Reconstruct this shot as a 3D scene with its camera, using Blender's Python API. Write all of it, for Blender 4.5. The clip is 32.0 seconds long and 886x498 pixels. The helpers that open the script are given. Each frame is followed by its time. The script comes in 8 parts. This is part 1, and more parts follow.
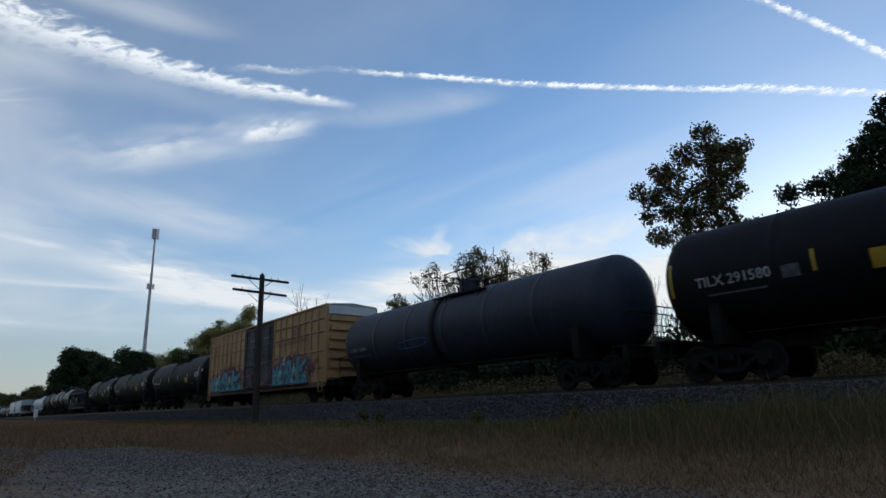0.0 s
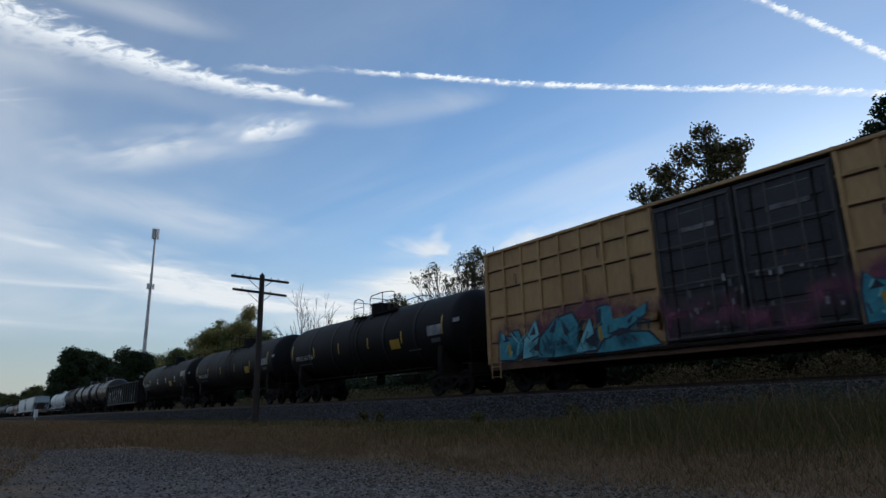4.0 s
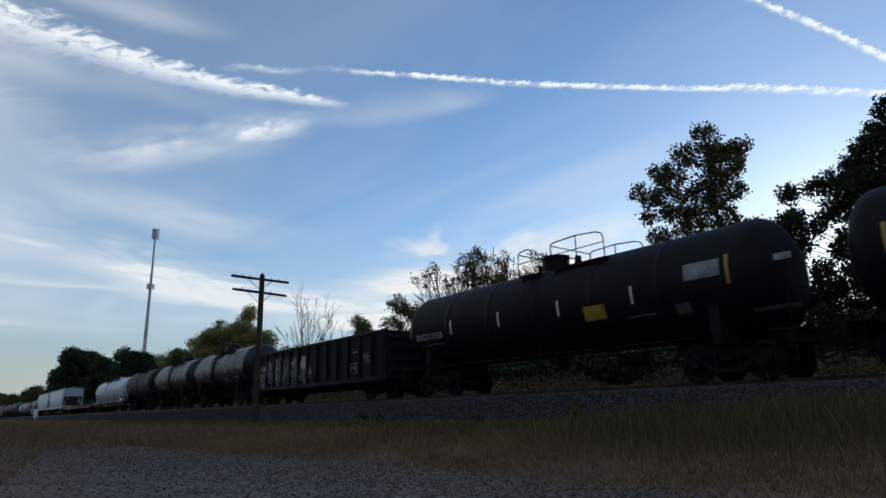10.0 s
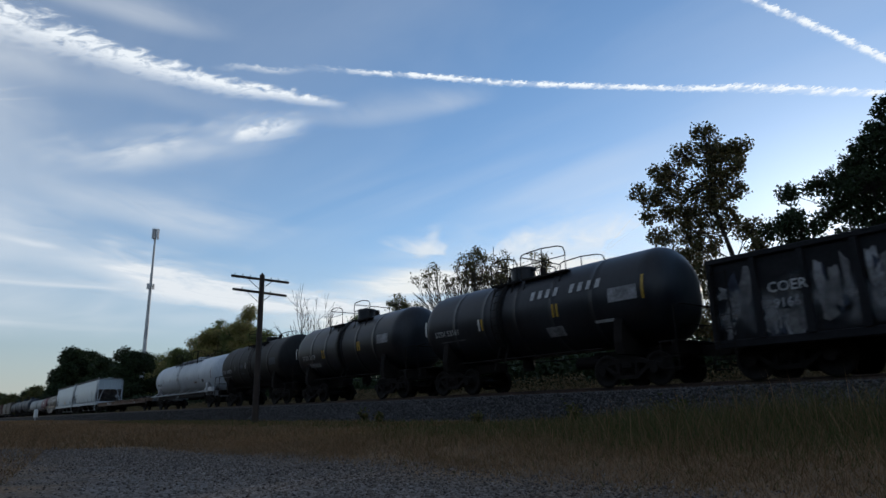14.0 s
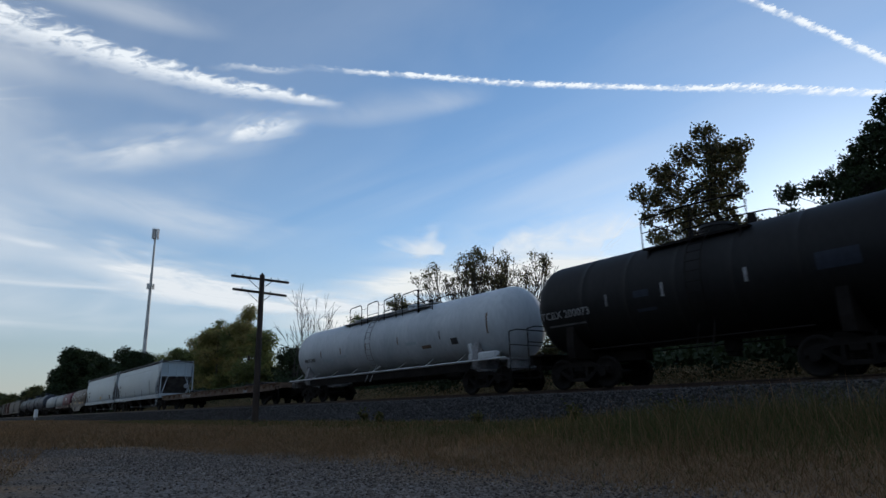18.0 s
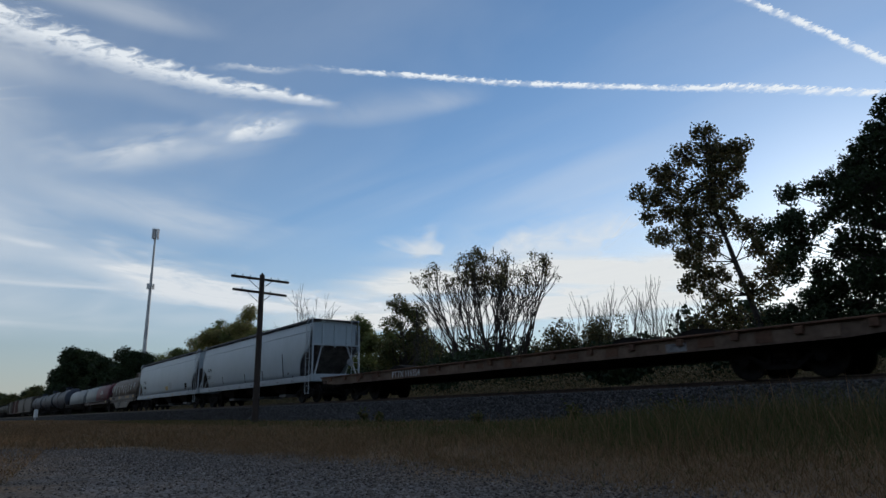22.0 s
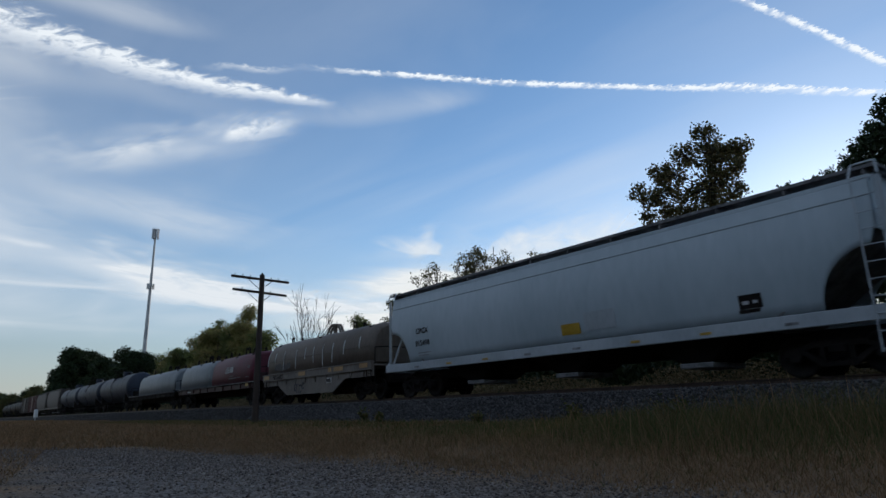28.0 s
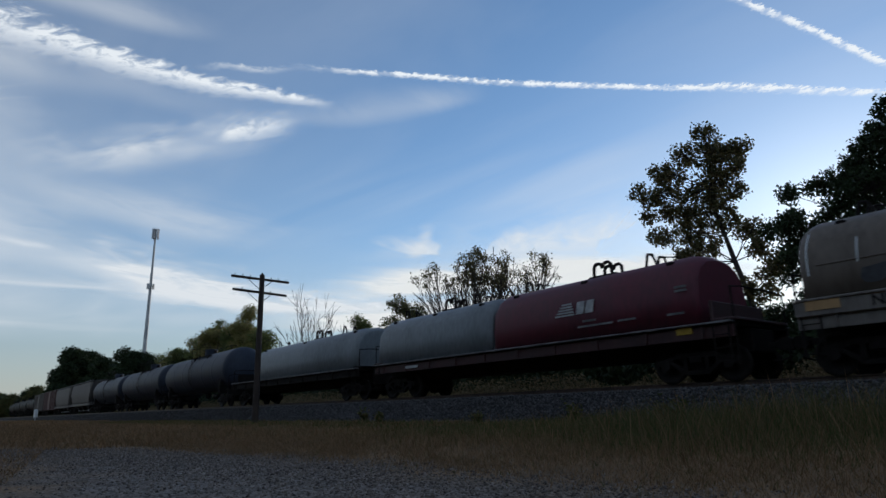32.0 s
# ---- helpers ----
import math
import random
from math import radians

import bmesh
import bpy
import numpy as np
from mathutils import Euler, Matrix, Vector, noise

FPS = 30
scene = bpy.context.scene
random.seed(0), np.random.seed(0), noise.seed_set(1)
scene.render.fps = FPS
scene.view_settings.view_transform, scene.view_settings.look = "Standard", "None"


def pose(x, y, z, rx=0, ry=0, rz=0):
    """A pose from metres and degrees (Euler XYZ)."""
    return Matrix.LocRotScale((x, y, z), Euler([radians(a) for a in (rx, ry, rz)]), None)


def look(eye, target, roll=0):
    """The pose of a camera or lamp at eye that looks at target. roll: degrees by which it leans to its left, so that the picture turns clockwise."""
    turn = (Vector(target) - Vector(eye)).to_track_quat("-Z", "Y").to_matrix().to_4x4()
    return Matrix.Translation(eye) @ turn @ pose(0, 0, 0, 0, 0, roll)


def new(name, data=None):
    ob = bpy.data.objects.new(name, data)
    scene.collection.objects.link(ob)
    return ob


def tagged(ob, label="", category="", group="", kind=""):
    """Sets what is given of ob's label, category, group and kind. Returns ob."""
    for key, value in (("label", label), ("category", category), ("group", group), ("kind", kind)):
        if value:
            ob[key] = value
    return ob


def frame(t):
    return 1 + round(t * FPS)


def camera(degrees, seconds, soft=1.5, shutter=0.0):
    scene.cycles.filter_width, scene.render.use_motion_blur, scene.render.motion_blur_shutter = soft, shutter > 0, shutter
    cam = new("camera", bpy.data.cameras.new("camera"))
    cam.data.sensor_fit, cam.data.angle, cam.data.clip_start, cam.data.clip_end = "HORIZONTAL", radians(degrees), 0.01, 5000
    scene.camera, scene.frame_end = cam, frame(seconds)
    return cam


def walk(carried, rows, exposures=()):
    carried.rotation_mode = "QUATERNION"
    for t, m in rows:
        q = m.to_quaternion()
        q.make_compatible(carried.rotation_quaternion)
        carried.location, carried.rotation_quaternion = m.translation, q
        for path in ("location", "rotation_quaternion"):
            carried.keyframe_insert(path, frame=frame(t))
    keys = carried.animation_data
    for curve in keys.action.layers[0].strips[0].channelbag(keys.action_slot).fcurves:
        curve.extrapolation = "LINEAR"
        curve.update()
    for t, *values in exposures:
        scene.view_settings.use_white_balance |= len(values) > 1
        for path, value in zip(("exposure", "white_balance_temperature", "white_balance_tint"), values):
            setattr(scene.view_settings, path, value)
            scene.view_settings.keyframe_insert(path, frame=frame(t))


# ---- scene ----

# ---- camera: fixed on a low stand at the edge of the gravel lot ----
cam = camera(71.45, 32.0, soft=1.5, shutter=0.25)
EYE = (0.0, 0.0, 0.6)
AIM = (-7.6111, 5.9840, 3.1027)
VIEW = look(EYE, AIM, -1.42)
walk(cam, [(0.0, VIEW), (32.0, VIEW)], [(0.0, 0.04, 5880, 8), (18.5, 0.04, 5880, 8), (21.0, -0.12, 5880, 8), (25.3, -0.12, 5880, 8), (27.7, 0.03, 5880, 8), (31.0, 0.03, 5880, 8), (32.0, -0.06, 5880, 8)])

# ---- world, sun, exposure ----
SUN_AZ, SUN_EL = math.atan2(-0.281, 0.96), radians(9.6)
world = bpy.data.worlds.new("evening_sky")
scene.world = world
world.use_nodes = True
wn = world.node_tree.nodes
sky = wn.new("ShaderNodeTexSky")
sky.sky_type = "NISHITA"
sky.sun_disc = False
sky.sun_elevation = SUN_EL
sky.sun_rotation = SUN_AZ % (2 * math.pi)
sky.air_density, sky.dust_density, sky.ozone_density = 1.0, 0.32, 3.0
# pale haze that thickens towards the horizon, all the way round
wl = world.node_tree.links
w_tc, w_sep, w_rng, w_mix = wn.new("ShaderNodeTexCoord"), wn.new("ShaderNodeSeparateXYZ"), wn.new("ShaderNodeMapRange"), wn.new("ShaderNodeMix")
w_mix.data_type = "RGBA"
w_rng.interpolation_type = "SMOOTHSTEP"
w_rng.inputs["From Min"].default_value, w_rng.inputs["From Max"].default_value = 0.30, -0.02
w_rng.inputs["To Min"].default_value, w_rng.inputs["To Max"].default_value = 0.0, 0.74
w_mix.inputs["B"].default_value = (2.86, 2.74, 2.62, 1)
wl.new(w_tc.outputs["Generated"], w_sep.inputs[0])
wl.new(w_sep.outputs["Z"], w_rng.inputs["Value"])
wl.new(w_rng.outputs[0], w_mix.inputs["Factor"])
wl.new(sky.outputs[0], w_mix.inputs["A"])
wl.new(w_mix.outputs["Result"], wn["Background"].inputs[0])
wn["Background"].inputs[1].default_value = 0.16

sun_data = bpy.data.lights.new("sun", "SUN")
sun_data.energy, sun_data.angle, sun_data.color = 1.5, radians(0.6), (1.0, 0.86, 0.7)
sun = new("sun", sun_data)
sun_dir = Vector((math.sin(SUN_AZ) * math.cos(SUN_EL), math.cos(SUN_AZ) * math.cos(SUN_EL), math.sin(SUN_EL)))
sun.matrix_world = look(sun_dir * 100, (0, 0, 0))

# ---- plan ----
TRACK_Y = 16.45          # centre line of the track, which runs along x
RAIL_Z = 1.10            # top of rail
SPEED = 7.728            # metres a second, towards +x
rng = np.random.default_rng(7)


# ---- materials ----
def nodes_of(name):
    m = bpy.data.materials.new(name)
    m.use_nodes = True
    return m, m.node_tree.nodes, m.node_tree.links, m.node_tree.nodes["Principled BSDF"]


def paint(name, c1, c2, rough=0.6, metal=0.0, big=0.6, fine=14.0, bump=0.15, stretch=(1, 1, 1), spec=0.5, dirt=None):
    """Two-scale weathered surface in object space."""
    m, n, l, b = nodes_of(name)
    tc = n.new("ShaderNodeTexCoord")
    mp = n.new("ShaderNodeMapping")
    mp.inputs["Scale"].default_value = stretch
    info = n.new("ShaderNodeObjectInfo")
    add = n.new("ShaderNodeVectorMath")
    add.operation = "MULTIPLY_ADD"
    add.inputs[1].default_value = (37, 37, 37)
    l.new(info.outputs["Random"], add.inputs[0])
    l.new(tc.outputs["Object"], mp.inputs[0])
    l.new(mp.outputs[0], add.inputs[2])
    n1, n2 = n.new("ShaderNodeTexNoise"), n.new("ShaderNodeTexNoise")
    n1.inputs["Scale"].default_value, n1.inputs["Detail"].default_value = big, 6
    n2.inputs["Scale"].default_value, n2.inputs["Detail"].default_value = fine, 4
    for q in (n1, n2):
        l.new(add.outputs[0], q.inputs["Vector"])
    mix = n.new("ShaderNodeMath")
    mix.operation = "MULTIPLY_ADD"
    mix.inputs[1].default_value = 0.35
    half = n.new("ShaderNodeMath")
    half.operation = "MULTIPLY"
    half.inputs[1].default_value = 0.65
    l.new(n1.outputs["Fac"], half.inputs[0])
    l.new(n2.outputs["Fac"], mix.inputs[0])
    l.new(half.outputs[0], mix.inputs[2])
    ramp = n.new("ShaderNodeValToRGB")
    e = ramp.color_ramp.elements
    e[0].position, e[0].color = 0.36, (*c1, 1)
    e[1].position, e[1].color = 0.64, (*c2, 1)
    if dirt:
        e3 = e.new(0.75)
        e3.color = (*dirt, 1)
    l.new(mix.outputs[0], ramp.inputs[0])
    l.new(ramp.outputs[0], b.inputs["Base Color"])
    rr = n.new("ShaderNodeMapRange")
    rr.inputs["To Min"].default_value, rr.inputs["To Max"].default_value = max(0.05, rough - 0.12), min(1, rough + 0.12)
    l.new(n1.outputs["Fac"], rr.inputs["Value"])
    l.new(rr.outputs[0], b.inputs["Roughness"])
    b.inputs["Metallic"].default_value = metal
    b.inputs["Specular IOR Level"].default_value = spec
    if bump:
        bp = n.new("ShaderNodeBump")
        bp.inputs["Strength"].default_value, bp.inputs["Distance"].default_value = bump, 0.02
        l.new(n2.outputs["Fac"], bp.inputs["Height"])
        l.new(bp.outputs[0], b.inputs["Normal"])
    return m


def islands(name, colors, rough=0.85, trans=0.0):
    """Pieces of one mesh that vary piece by piece."""
    m, n, l, b = nodes_of(name)
    g = n.new("ShaderNodeNewGeometry")
    ramp = n.new("ShaderNodeValToRGB")
    e = ramp.color_ramp.elements
    for i, c in enumerate(colors):
        q = e[i] if i < 2 else e.new(1.0)
        q.position, q.color = i / (len(colors) - 1), (*c, 1)
    l.new(g.outputs["Random Per Island"], ramp.inputs[0])
    l.new(ramp.outputs[0], b.inputs["Base Color"])
    b.inputs["Roughness"].default_value = rough
    b.inputs["Specular IOR Level"].default_value = 0.25
    if trans:
        t = n.new("ShaderNodeBsdfTranslucent")
        mx = n.new("ShaderNodeMixShader")
        mx.inputs[0].default_value = trans
        l.new(ramp.outputs[0], t.inputs["Color"])
        l.new(b.outputs[0], mx.inputs[1])
        l.new(t.outputs[0], mx.inputs[2])
        l.new(mx.outputs[0], n["Material Output"].inputs["Surface"])
    return m


M_BLACK = paint("black_tank_paint", (0.0048, 0.005, 0.006), (0.011, 0.0113, 0.013), 0.6, big=0.5, fine=9, bump=0.05, stretch=(1, 1, 0.35), spec=0.15)
M_NAVY = paint("glossy_dark_tank_paint", (0.008, 0.009, 0.012), (0.019, 0.022, 0.028), 0.4, big=0.5, fine=9, bump=0.04, stretch=(1, 1, 0.35), spec=0.35)
M_SLATE = paint("slate_tank_paint", (0.016, 0.021, 0.033), (0.033, 0.041, 0.06), 0.55, big=0.5, fine=9, bump=0.05, stretch=(1, 1, 0.35), spec=0.25)
M_TAR = paint("coal_black_tank_paint", (0.006, 0.006, 0.0065), (0.0145, 0.0143, 0.0148), 0.6, big=0.5, fine=9, bump=0.05, stretch=(1, 1, 0.35), spec=0.25)
M_GREYSILL = paint("pale_grey_sill_paint", (0.3, 0.335, 0.36), (0.42, 0.455, 0.48), 0.55, big=0.8, fine=10, bump=0.06, stretch=(1, 1, 0.4))
M_WHITE = paint("weathered_white_paint", (0.36, 0.4, 0.435), (0.54, 0.575, 0.6), 0.5, big=0.5, fine=9, bump=0.05, stretch=(1, 1, 0.3))
M_GREY = paint("light_grey_hopper_paint", (0.335, 0.395, 0.43), (0.42, 0.48, 0.515), 0.45, big=0.3, fine=5, bump=0.05, stretch=(1, 1, 0.3))
M_SILL = paint("white_sill_paint", (0.5, 0.52, 0.53), (0.66, 0.68, 0.68), 0.55, big=0.8, fine=10, bump=0.06)
M_YELLOW = paint("faded_yellow_boxcar_paint", (0.3, 0.178, 0.072), (0.46, 0.287, 0.122), 0.6, big=0.6, fine=9, bump=0.08, stretch=(1, 1, 0.3), dirt=(0.2, 0.12, 0.05))
M_DOOR = paint("black_door_paint", (0.01, 0.01, 0.013), (0.032, 0.031, 0.034), 0.6, big=1.2, fine=12)
M_DOORBAR = paint("worn_door_bar_paint", (0.03, 0.028, 0.028), (0.085, 0.075, 0.068), 0.6, big=1.5, fine=12, dirt=(0.09, 0.05, 0.03))
M_RUST = paint("rusty_brown_steel", (0.07, 0.035, 0.02), (0.16, 0.085, 0.05), 0.8, big=1.0, fine=12, bump=0.2)
M_TAN = paint("dusty_tan_steel", (0.085, 0.054, 0.037), (0.2, 0.138, 0.095), 0.75, big=1.1, fine=10, bump=0.15, dirt=(0.075, 0.042, 0.025))
M_COIL = paint("grimy_tan_hood", (0.08, 0.063, 0.048), (0.155, 0.124, 0.097), 0.65, big=0.5, fine=8, bump=0.08, stretch=(1, 1, 0.35))
M_FARTAN = paint("dark_tan_paint", (0.045, 0.038, 0.033), (0.09, 0.076, 0.065), 0.7, big=0.7, fine=9, bump=0.08, stretch=(1, 1, 0.35))
M_FARRED = paint("dark_oxide_red_paint", (0.035, 0.012, 0.011), (0.075, 0.026, 0.022), 0.65, big=0.7, fine=9, bump=0.08, stretch=(1, 1, 0.35))
M_HOODW = paint("dull_grey_white_hood", (0.105, 0.12, 0.13), (0.2, 0.22, 0.23), 0.55, big=0.5, fine=8, bump=0.06, stretch=(1, 1, 0.35))
M_BELLY = paint("pale_grimy_sill", (0.1, 0.086, 0.073), (0.21, 0.184, 0.158), 0.7, big=0.7, fine=9, bump=0.1, stretch=(1, 1, 0.3), dirt=(0.1, 0.055, 0.035))
M_MAROONSILL = paint("dark_maroon_sill_paint", (0.022, 0.006, 0.007), (0.05, 0.014, 0.014), 0.6, big=0.8, fine=10, bump=0.1, dirt=(0.05, 0.035, 0.025))
M_RED = paint("faded_red_hood", (0.05, 0.004, 0.012), (0.1, 0.008, 0.021), 0.6, big=0.5, fine=8, bump=0.05, stretch=(1, 1, 0.35))
M_DARK = paint("grimy_black_steel", (0.009, 0.008, 0.0075), (0.024, 0.02, 0.018), 0.8, big=1.5, fine=15, bump=0.2, spec=0.1)
M_WHEEL = paint("worn_wheel_steel", (0.009, 0.0078, 0.007), (0.024, 0.02, 0.0175), 0.7, metal=0.0, big=3, fine=20, bump=0.1, spec=0.15)
M_RAIL = paint("rail_steel", (0.045, 0.03, 0.023), (0.1, 0.065, 0.048), 0.6, metal=0.3, big=2, fine=20, bump=0.1)
M_TIE = paint("creosoted_tie_wood", (0.04, 0.03, 0.022), (0.1, 0.075, 0.055), 0.9, big=3, fine=25, bump=0.4, stretch=(4, 1, 1))
M_GOND = paint("faded_black_gondola_paint", (0.006, 0.0063, 0.0078), (0.017, 0.017, 0.0195), 0.65, big=0.8, fine=11, bump=0.15, dirt=(0.028, 0.02, 0.016), spec=0.2)
M_LETTER = paint("white_stencil_paint", (0.25, 0.25, 0.25), (0.47, 0.47, 0.46), 0.6, big=6, fine=30, bump=0.0)
M_INK = paint("black_stencil_paint", (0.015, 0.015, 0.017), (0.05, 0.05, 0.055), 0.6, big=6, fine=30, bump=0.0)
M_REFLECT = paint("yellow_reflective_strip", (0.32, 0.19, 0.016), (0.46, 0.3, 0.03), 0.4, big=5, fine=20, bump=0.0)
M_PALE = paint("white_reflective_strip", (0.5, 0.5, 0.48), (0.7, 0.7, 0.66), 0.4, big=5, fine=20, bump=0.0)
M_POLE = paint("weathered_pole_wood", (0.026, 0.019, 0.015), (0.065, 0.048, 0.038), 0.9, big=1.5, fine=18, bump=0.5, stretch=(6, 6, 0.5))
M_GALV = paint("galvanised_tower_steel", (0.28, 0.29, 0.3), (0.42, 0.43, 0.44), 0.55, metal=0.3, big=0.5, fine=6, bump=0.05)
M_BARK = paint("dark_bark", (0.018, 0.014, 0.011), (0.045, 0.036, 0.028), 0.95, big=2, fine=16, bump=0.6, stretch=(3, 3, 0.6))
M_TEAL = paint("teal_spray_paint", (0.025, 0.18, 0.24), (0.08, 0.34, 0.4), 0.6, big=2.5, fine=12, bump=0.0)
M_TEALDARK = paint("deep_teal_spray_paint", (0.012, 0.1, 0.15), (0.03, 0.2, 0.26), 0.6, big=2.0, fine=10, bump=0.0)
M_TEALPALE = paint("pale_cyan_spray_paint", (0.12, 0.42, 0.48), (0.25, 0.58, 0.62), 0.6, big=2.0, fine=10, bump=0.0)


def haze_paint(name, c1, c2, cover):
    """Sprayed haze that thins out towards its edge and in patches."""
    m, n, l, b = nodes_of(name)
    tc, ln, nz, rg = n.new("ShaderNodeTexCoord"), n.new("ShaderNodeVectorMath"), n.new("ShaderNodeTexNoise"), n.new("ShaderNodeMapRange")
    mp = n.new("ShaderNodeMapping")
    mp.inputs["Location"].default_value, mp.inputs["Scale"].default_value = (-1, 0, -1), (2, 0, 2)
    ln.operation = "LENGTH"
    nz.inputs["Scale"].default_value, nz.inputs["Detail"].default_value = 2.2, 6
    rg.inputs["From Min"].default_value, rg.inputs["From Max"].default_value = 1.0, 0.15
    rg.interpolation_type = "SMOOTHSTEP"
    l.new(tc.outputs["Generated"], mp.inputs[0])
    l.new(mp.outputs[0], ln.inputs[0])
    l.new(tc.outputs["Object"], nz.inputs["Vector"])
    l.new(ln.outputs["Value"], rg.inputs["Value"])
    thin = n.new("ShaderNodeMapRange")
    thin.inputs["From Min"].default_value, thin.inputs["From Max"].default_value = 0.35, 0.62
    thin.inputs["To Max"].default_value = cover
    l.new(nz.outputs["Fac"], thin.inputs["Value"])
    mul = n.new("ShaderNodeMath")
    mul.operation = "MULTIPLY"
    l.new(rg.outputs[0], mul.inputs[0])
    l.new(thin.outputs[0], mul.inputs[1])
    ramp = n.new("ShaderNodeValToRGB")
    e = ramp.color_ramp.elements
    e[0].color, e[1].color = (*c1, 1), (*c2, 1)
    l.new(nz.outputs["Fac"], ramp.inputs[0])
    l.new(ramp.outputs[0], b.inputs["Base Color"])
    l.new(mul.outputs[0], b.inputs["Alpha"])
    b.inputs["Roughness"].default_value = 0.65
    return m


M_HAZE = haze_paint("violet_spray_haze", (0.1, 0.028, 0.06), (0.25, 0.075, 0.13), 0.8)
M_TEALHAZE = haze_paint("teal_spray_haze", (0.03, 0.16, 0.2), (0.08, 0.3, 0.36), 0.9)
M_DEEPHAZE = haze_paint("deep_blue_spray_haze", (0.008, 0.03, 0.06), (0.02, 0.09, 0.14), 0.85)
M_GREYHAZE = haze_paint("grey_spray_haze", (0.08, 0.08, 0.085), (0.3, 0.3, 0.3), 0.9)
M_OUTLINE = paint("dark_spray_outline", (0.01, 0.015, 0.03), (0.03, 0.04, 0.07), 0.6, big=3, fine=12, bump=0.0)
M_FADEW = paint("faded_pale_spray_paint", (0.1, 0.1, 0.105), (0.34, 0.34, 0.35), 0.7, big=2.5, fine=14, bump=0.0)
M_STENCIL = paint("faint_worn_stencil", (0.035, 0.035, 0.038), (0.13, 0.13, 0.135), 0.7, big=2.5, fine=14, bump=0.0)
M_SMEAR = paint("smeared_grey_spray_paint", (0.045, 0.045, 0.048), (0.2, 0.195, 0.195), 0.7, big=2.0, fine=9, bump=0.0)
M_SPRAYBLUE = paint("bright_blue_spray_paint", (0.012, 0.055, 0.16), (0.03, 0.11, 0.26), 0.6, big=2.0, fine=9, bump=0.0)
M_PATCH = paint("worn_white_patch_paint", (0.34, 0.34, 0.35), (0.58, 0.58, 0.58), 0.7, big=2.0, fine=12, bump=0.0)
M_MAROON = paint("faded_maroon_lettering", (0.12, 0.045, 0.03), (0.22, 0.09, 0.06), 0.6, big=4, fine=20, bump=0.0)
M_STONE = islands("ballast_stone", [(0.022, 0.022, 0.024), (0.05, 0.049, 0.051), (0.13, 0.127, 0.126), (0.038, 0.034, 0.032)])
M_GRAVEL = islands("lot_gravel_stone", [(0.08, 0.066, 0.054), (0.18, 0.148, 0.12), (0.32, 0.27, 0.23), (0.13, 0.102, 0.08), (0.045, 0.037, 0.032)])
M_GREENBLADE = islands("green_grass_blade", [(0.045, 0.07, 0.018), (0.095, 0.096, 0.032), (0.19, 0.14, 0.066), (0.052, 0.082, 0.022), (0.125, 0.11, 0.038)], 0.8, 0.35)
M_DRYBLADE = islands("dry_grass_blade", [(0.23, 0.135, 0.068), (0.34, 0.215, 0.112), (0.18, 0.108, 0.054), (0.14, 0.104, 0.048)], 0.85, 0.3)
M_WEED = islands("olive_weed", [(0.1, 0.088, 0.04), (0.2, 0.15, 0.08), (0.27, 0.19, 0.105), (0.09, 0.085, 0.034), (0.17, 0.12, 0.065)], 0.8, 0.2)
M_LEAF = islands("cottonwood_leaf", [(0.042, 0.058, 0.017), (0.085, 0.092, 0.028), (0.12, 0.096, 0.036), (0.052, 0.068, 0.02)], 0.6, 0.4)
M_COTTON = islands("brown_cottonwood_leaf", [(0.05, 0.053, 0.021), (0.09, 0.086, 0.031), (0.13, 0.095, 0.04), (0.06, 0.054, 0.024)], 0.55, 0.4)
M_WILLOW = islands("browned_willow_leaf", [(0.055, 0.056, 0.022), (0.1, 0.092, 0.034), (0.11, 0.08, 0.036), (0.062, 0.07, 0.026)], 0.65, 0.4)
M_LEAFDARK = islands("dark_leaf", [(0.014, 0.026, 0.009), (0.028, 0.042, 0.014), (0.02, 0.034, 0.011)], 0.6, 0.25)
M_LEAFYEL = islands("yellowing_leaf", [(0.13, 0.15, 0.045), (0.24, 0.22, 0.075), (0.29, 0.22, 0.09), (0.12, 0.14, 0.045)], 0.65, 0.5)
M_ROWLEAF = islands("pale_green_leaf", [(0.09, 0.12, 0.04), (0.15, 0.16, 0.055), (0.11, 0.13, 0.045)], 0.65, 0.5)


# ---- mesh helpers ----
def part(name, bm, material, parent=None, label=""):
    """Links a bmesh (or a ready mesh) as one mesh object under a thing or a part."""
    if isinstance(bm, bpy.types.Mesh):
        me = bm
    else:
        me = bpy.data.meshes.new(name)
        bm.to_mesh(me)
        bm.free()
        if material is not None:
            me.materials.append(material)
    ob = new(name, me)
    ob.parent = parent
    if label:
        ob["label"] = label
    return ob


def empty(name, x=0.0, y=0.0, z=0.0):
    ob = new(name)
    ob.empty_display_size = 0.3
    ob.matrix_basis = pose(x, y, z)
    return ob


def box(bm, cx, cy, cz, sx, sy, sz, bevel=0.0, rx=0, ry=0, rz=0):
    m = pose(cx, cy, cz, rx, ry, rz) @ Matrix.Diagonal((sx, sy, sz, 1))
    made = bmesh.ops.create_cube(bm, size=1.0, matrix=m)
    if bevel:
        edges = {e for v in made["verts"] for e in v.link_edges}
        bmesh.ops.bevel(bm, geom=list(edges), offset=bevel, segments=1, affect="EDGES")
    return bm


def rod(bm, p, q, r, seg=8, r2=None):
    p, q = Vector(p), Vector(q)
    d = q - p
    m = Matrix.Translation((p + q) / 2) @ d.to_track_quat("Z", "Y").to_matrix().to_4x4()
    bmesh.ops.create_cone(bm, cap_ends=True, segments=seg, radius1=r, radius2=r if r2 is None else r2, depth=d.length, matrix=m)
    return bm


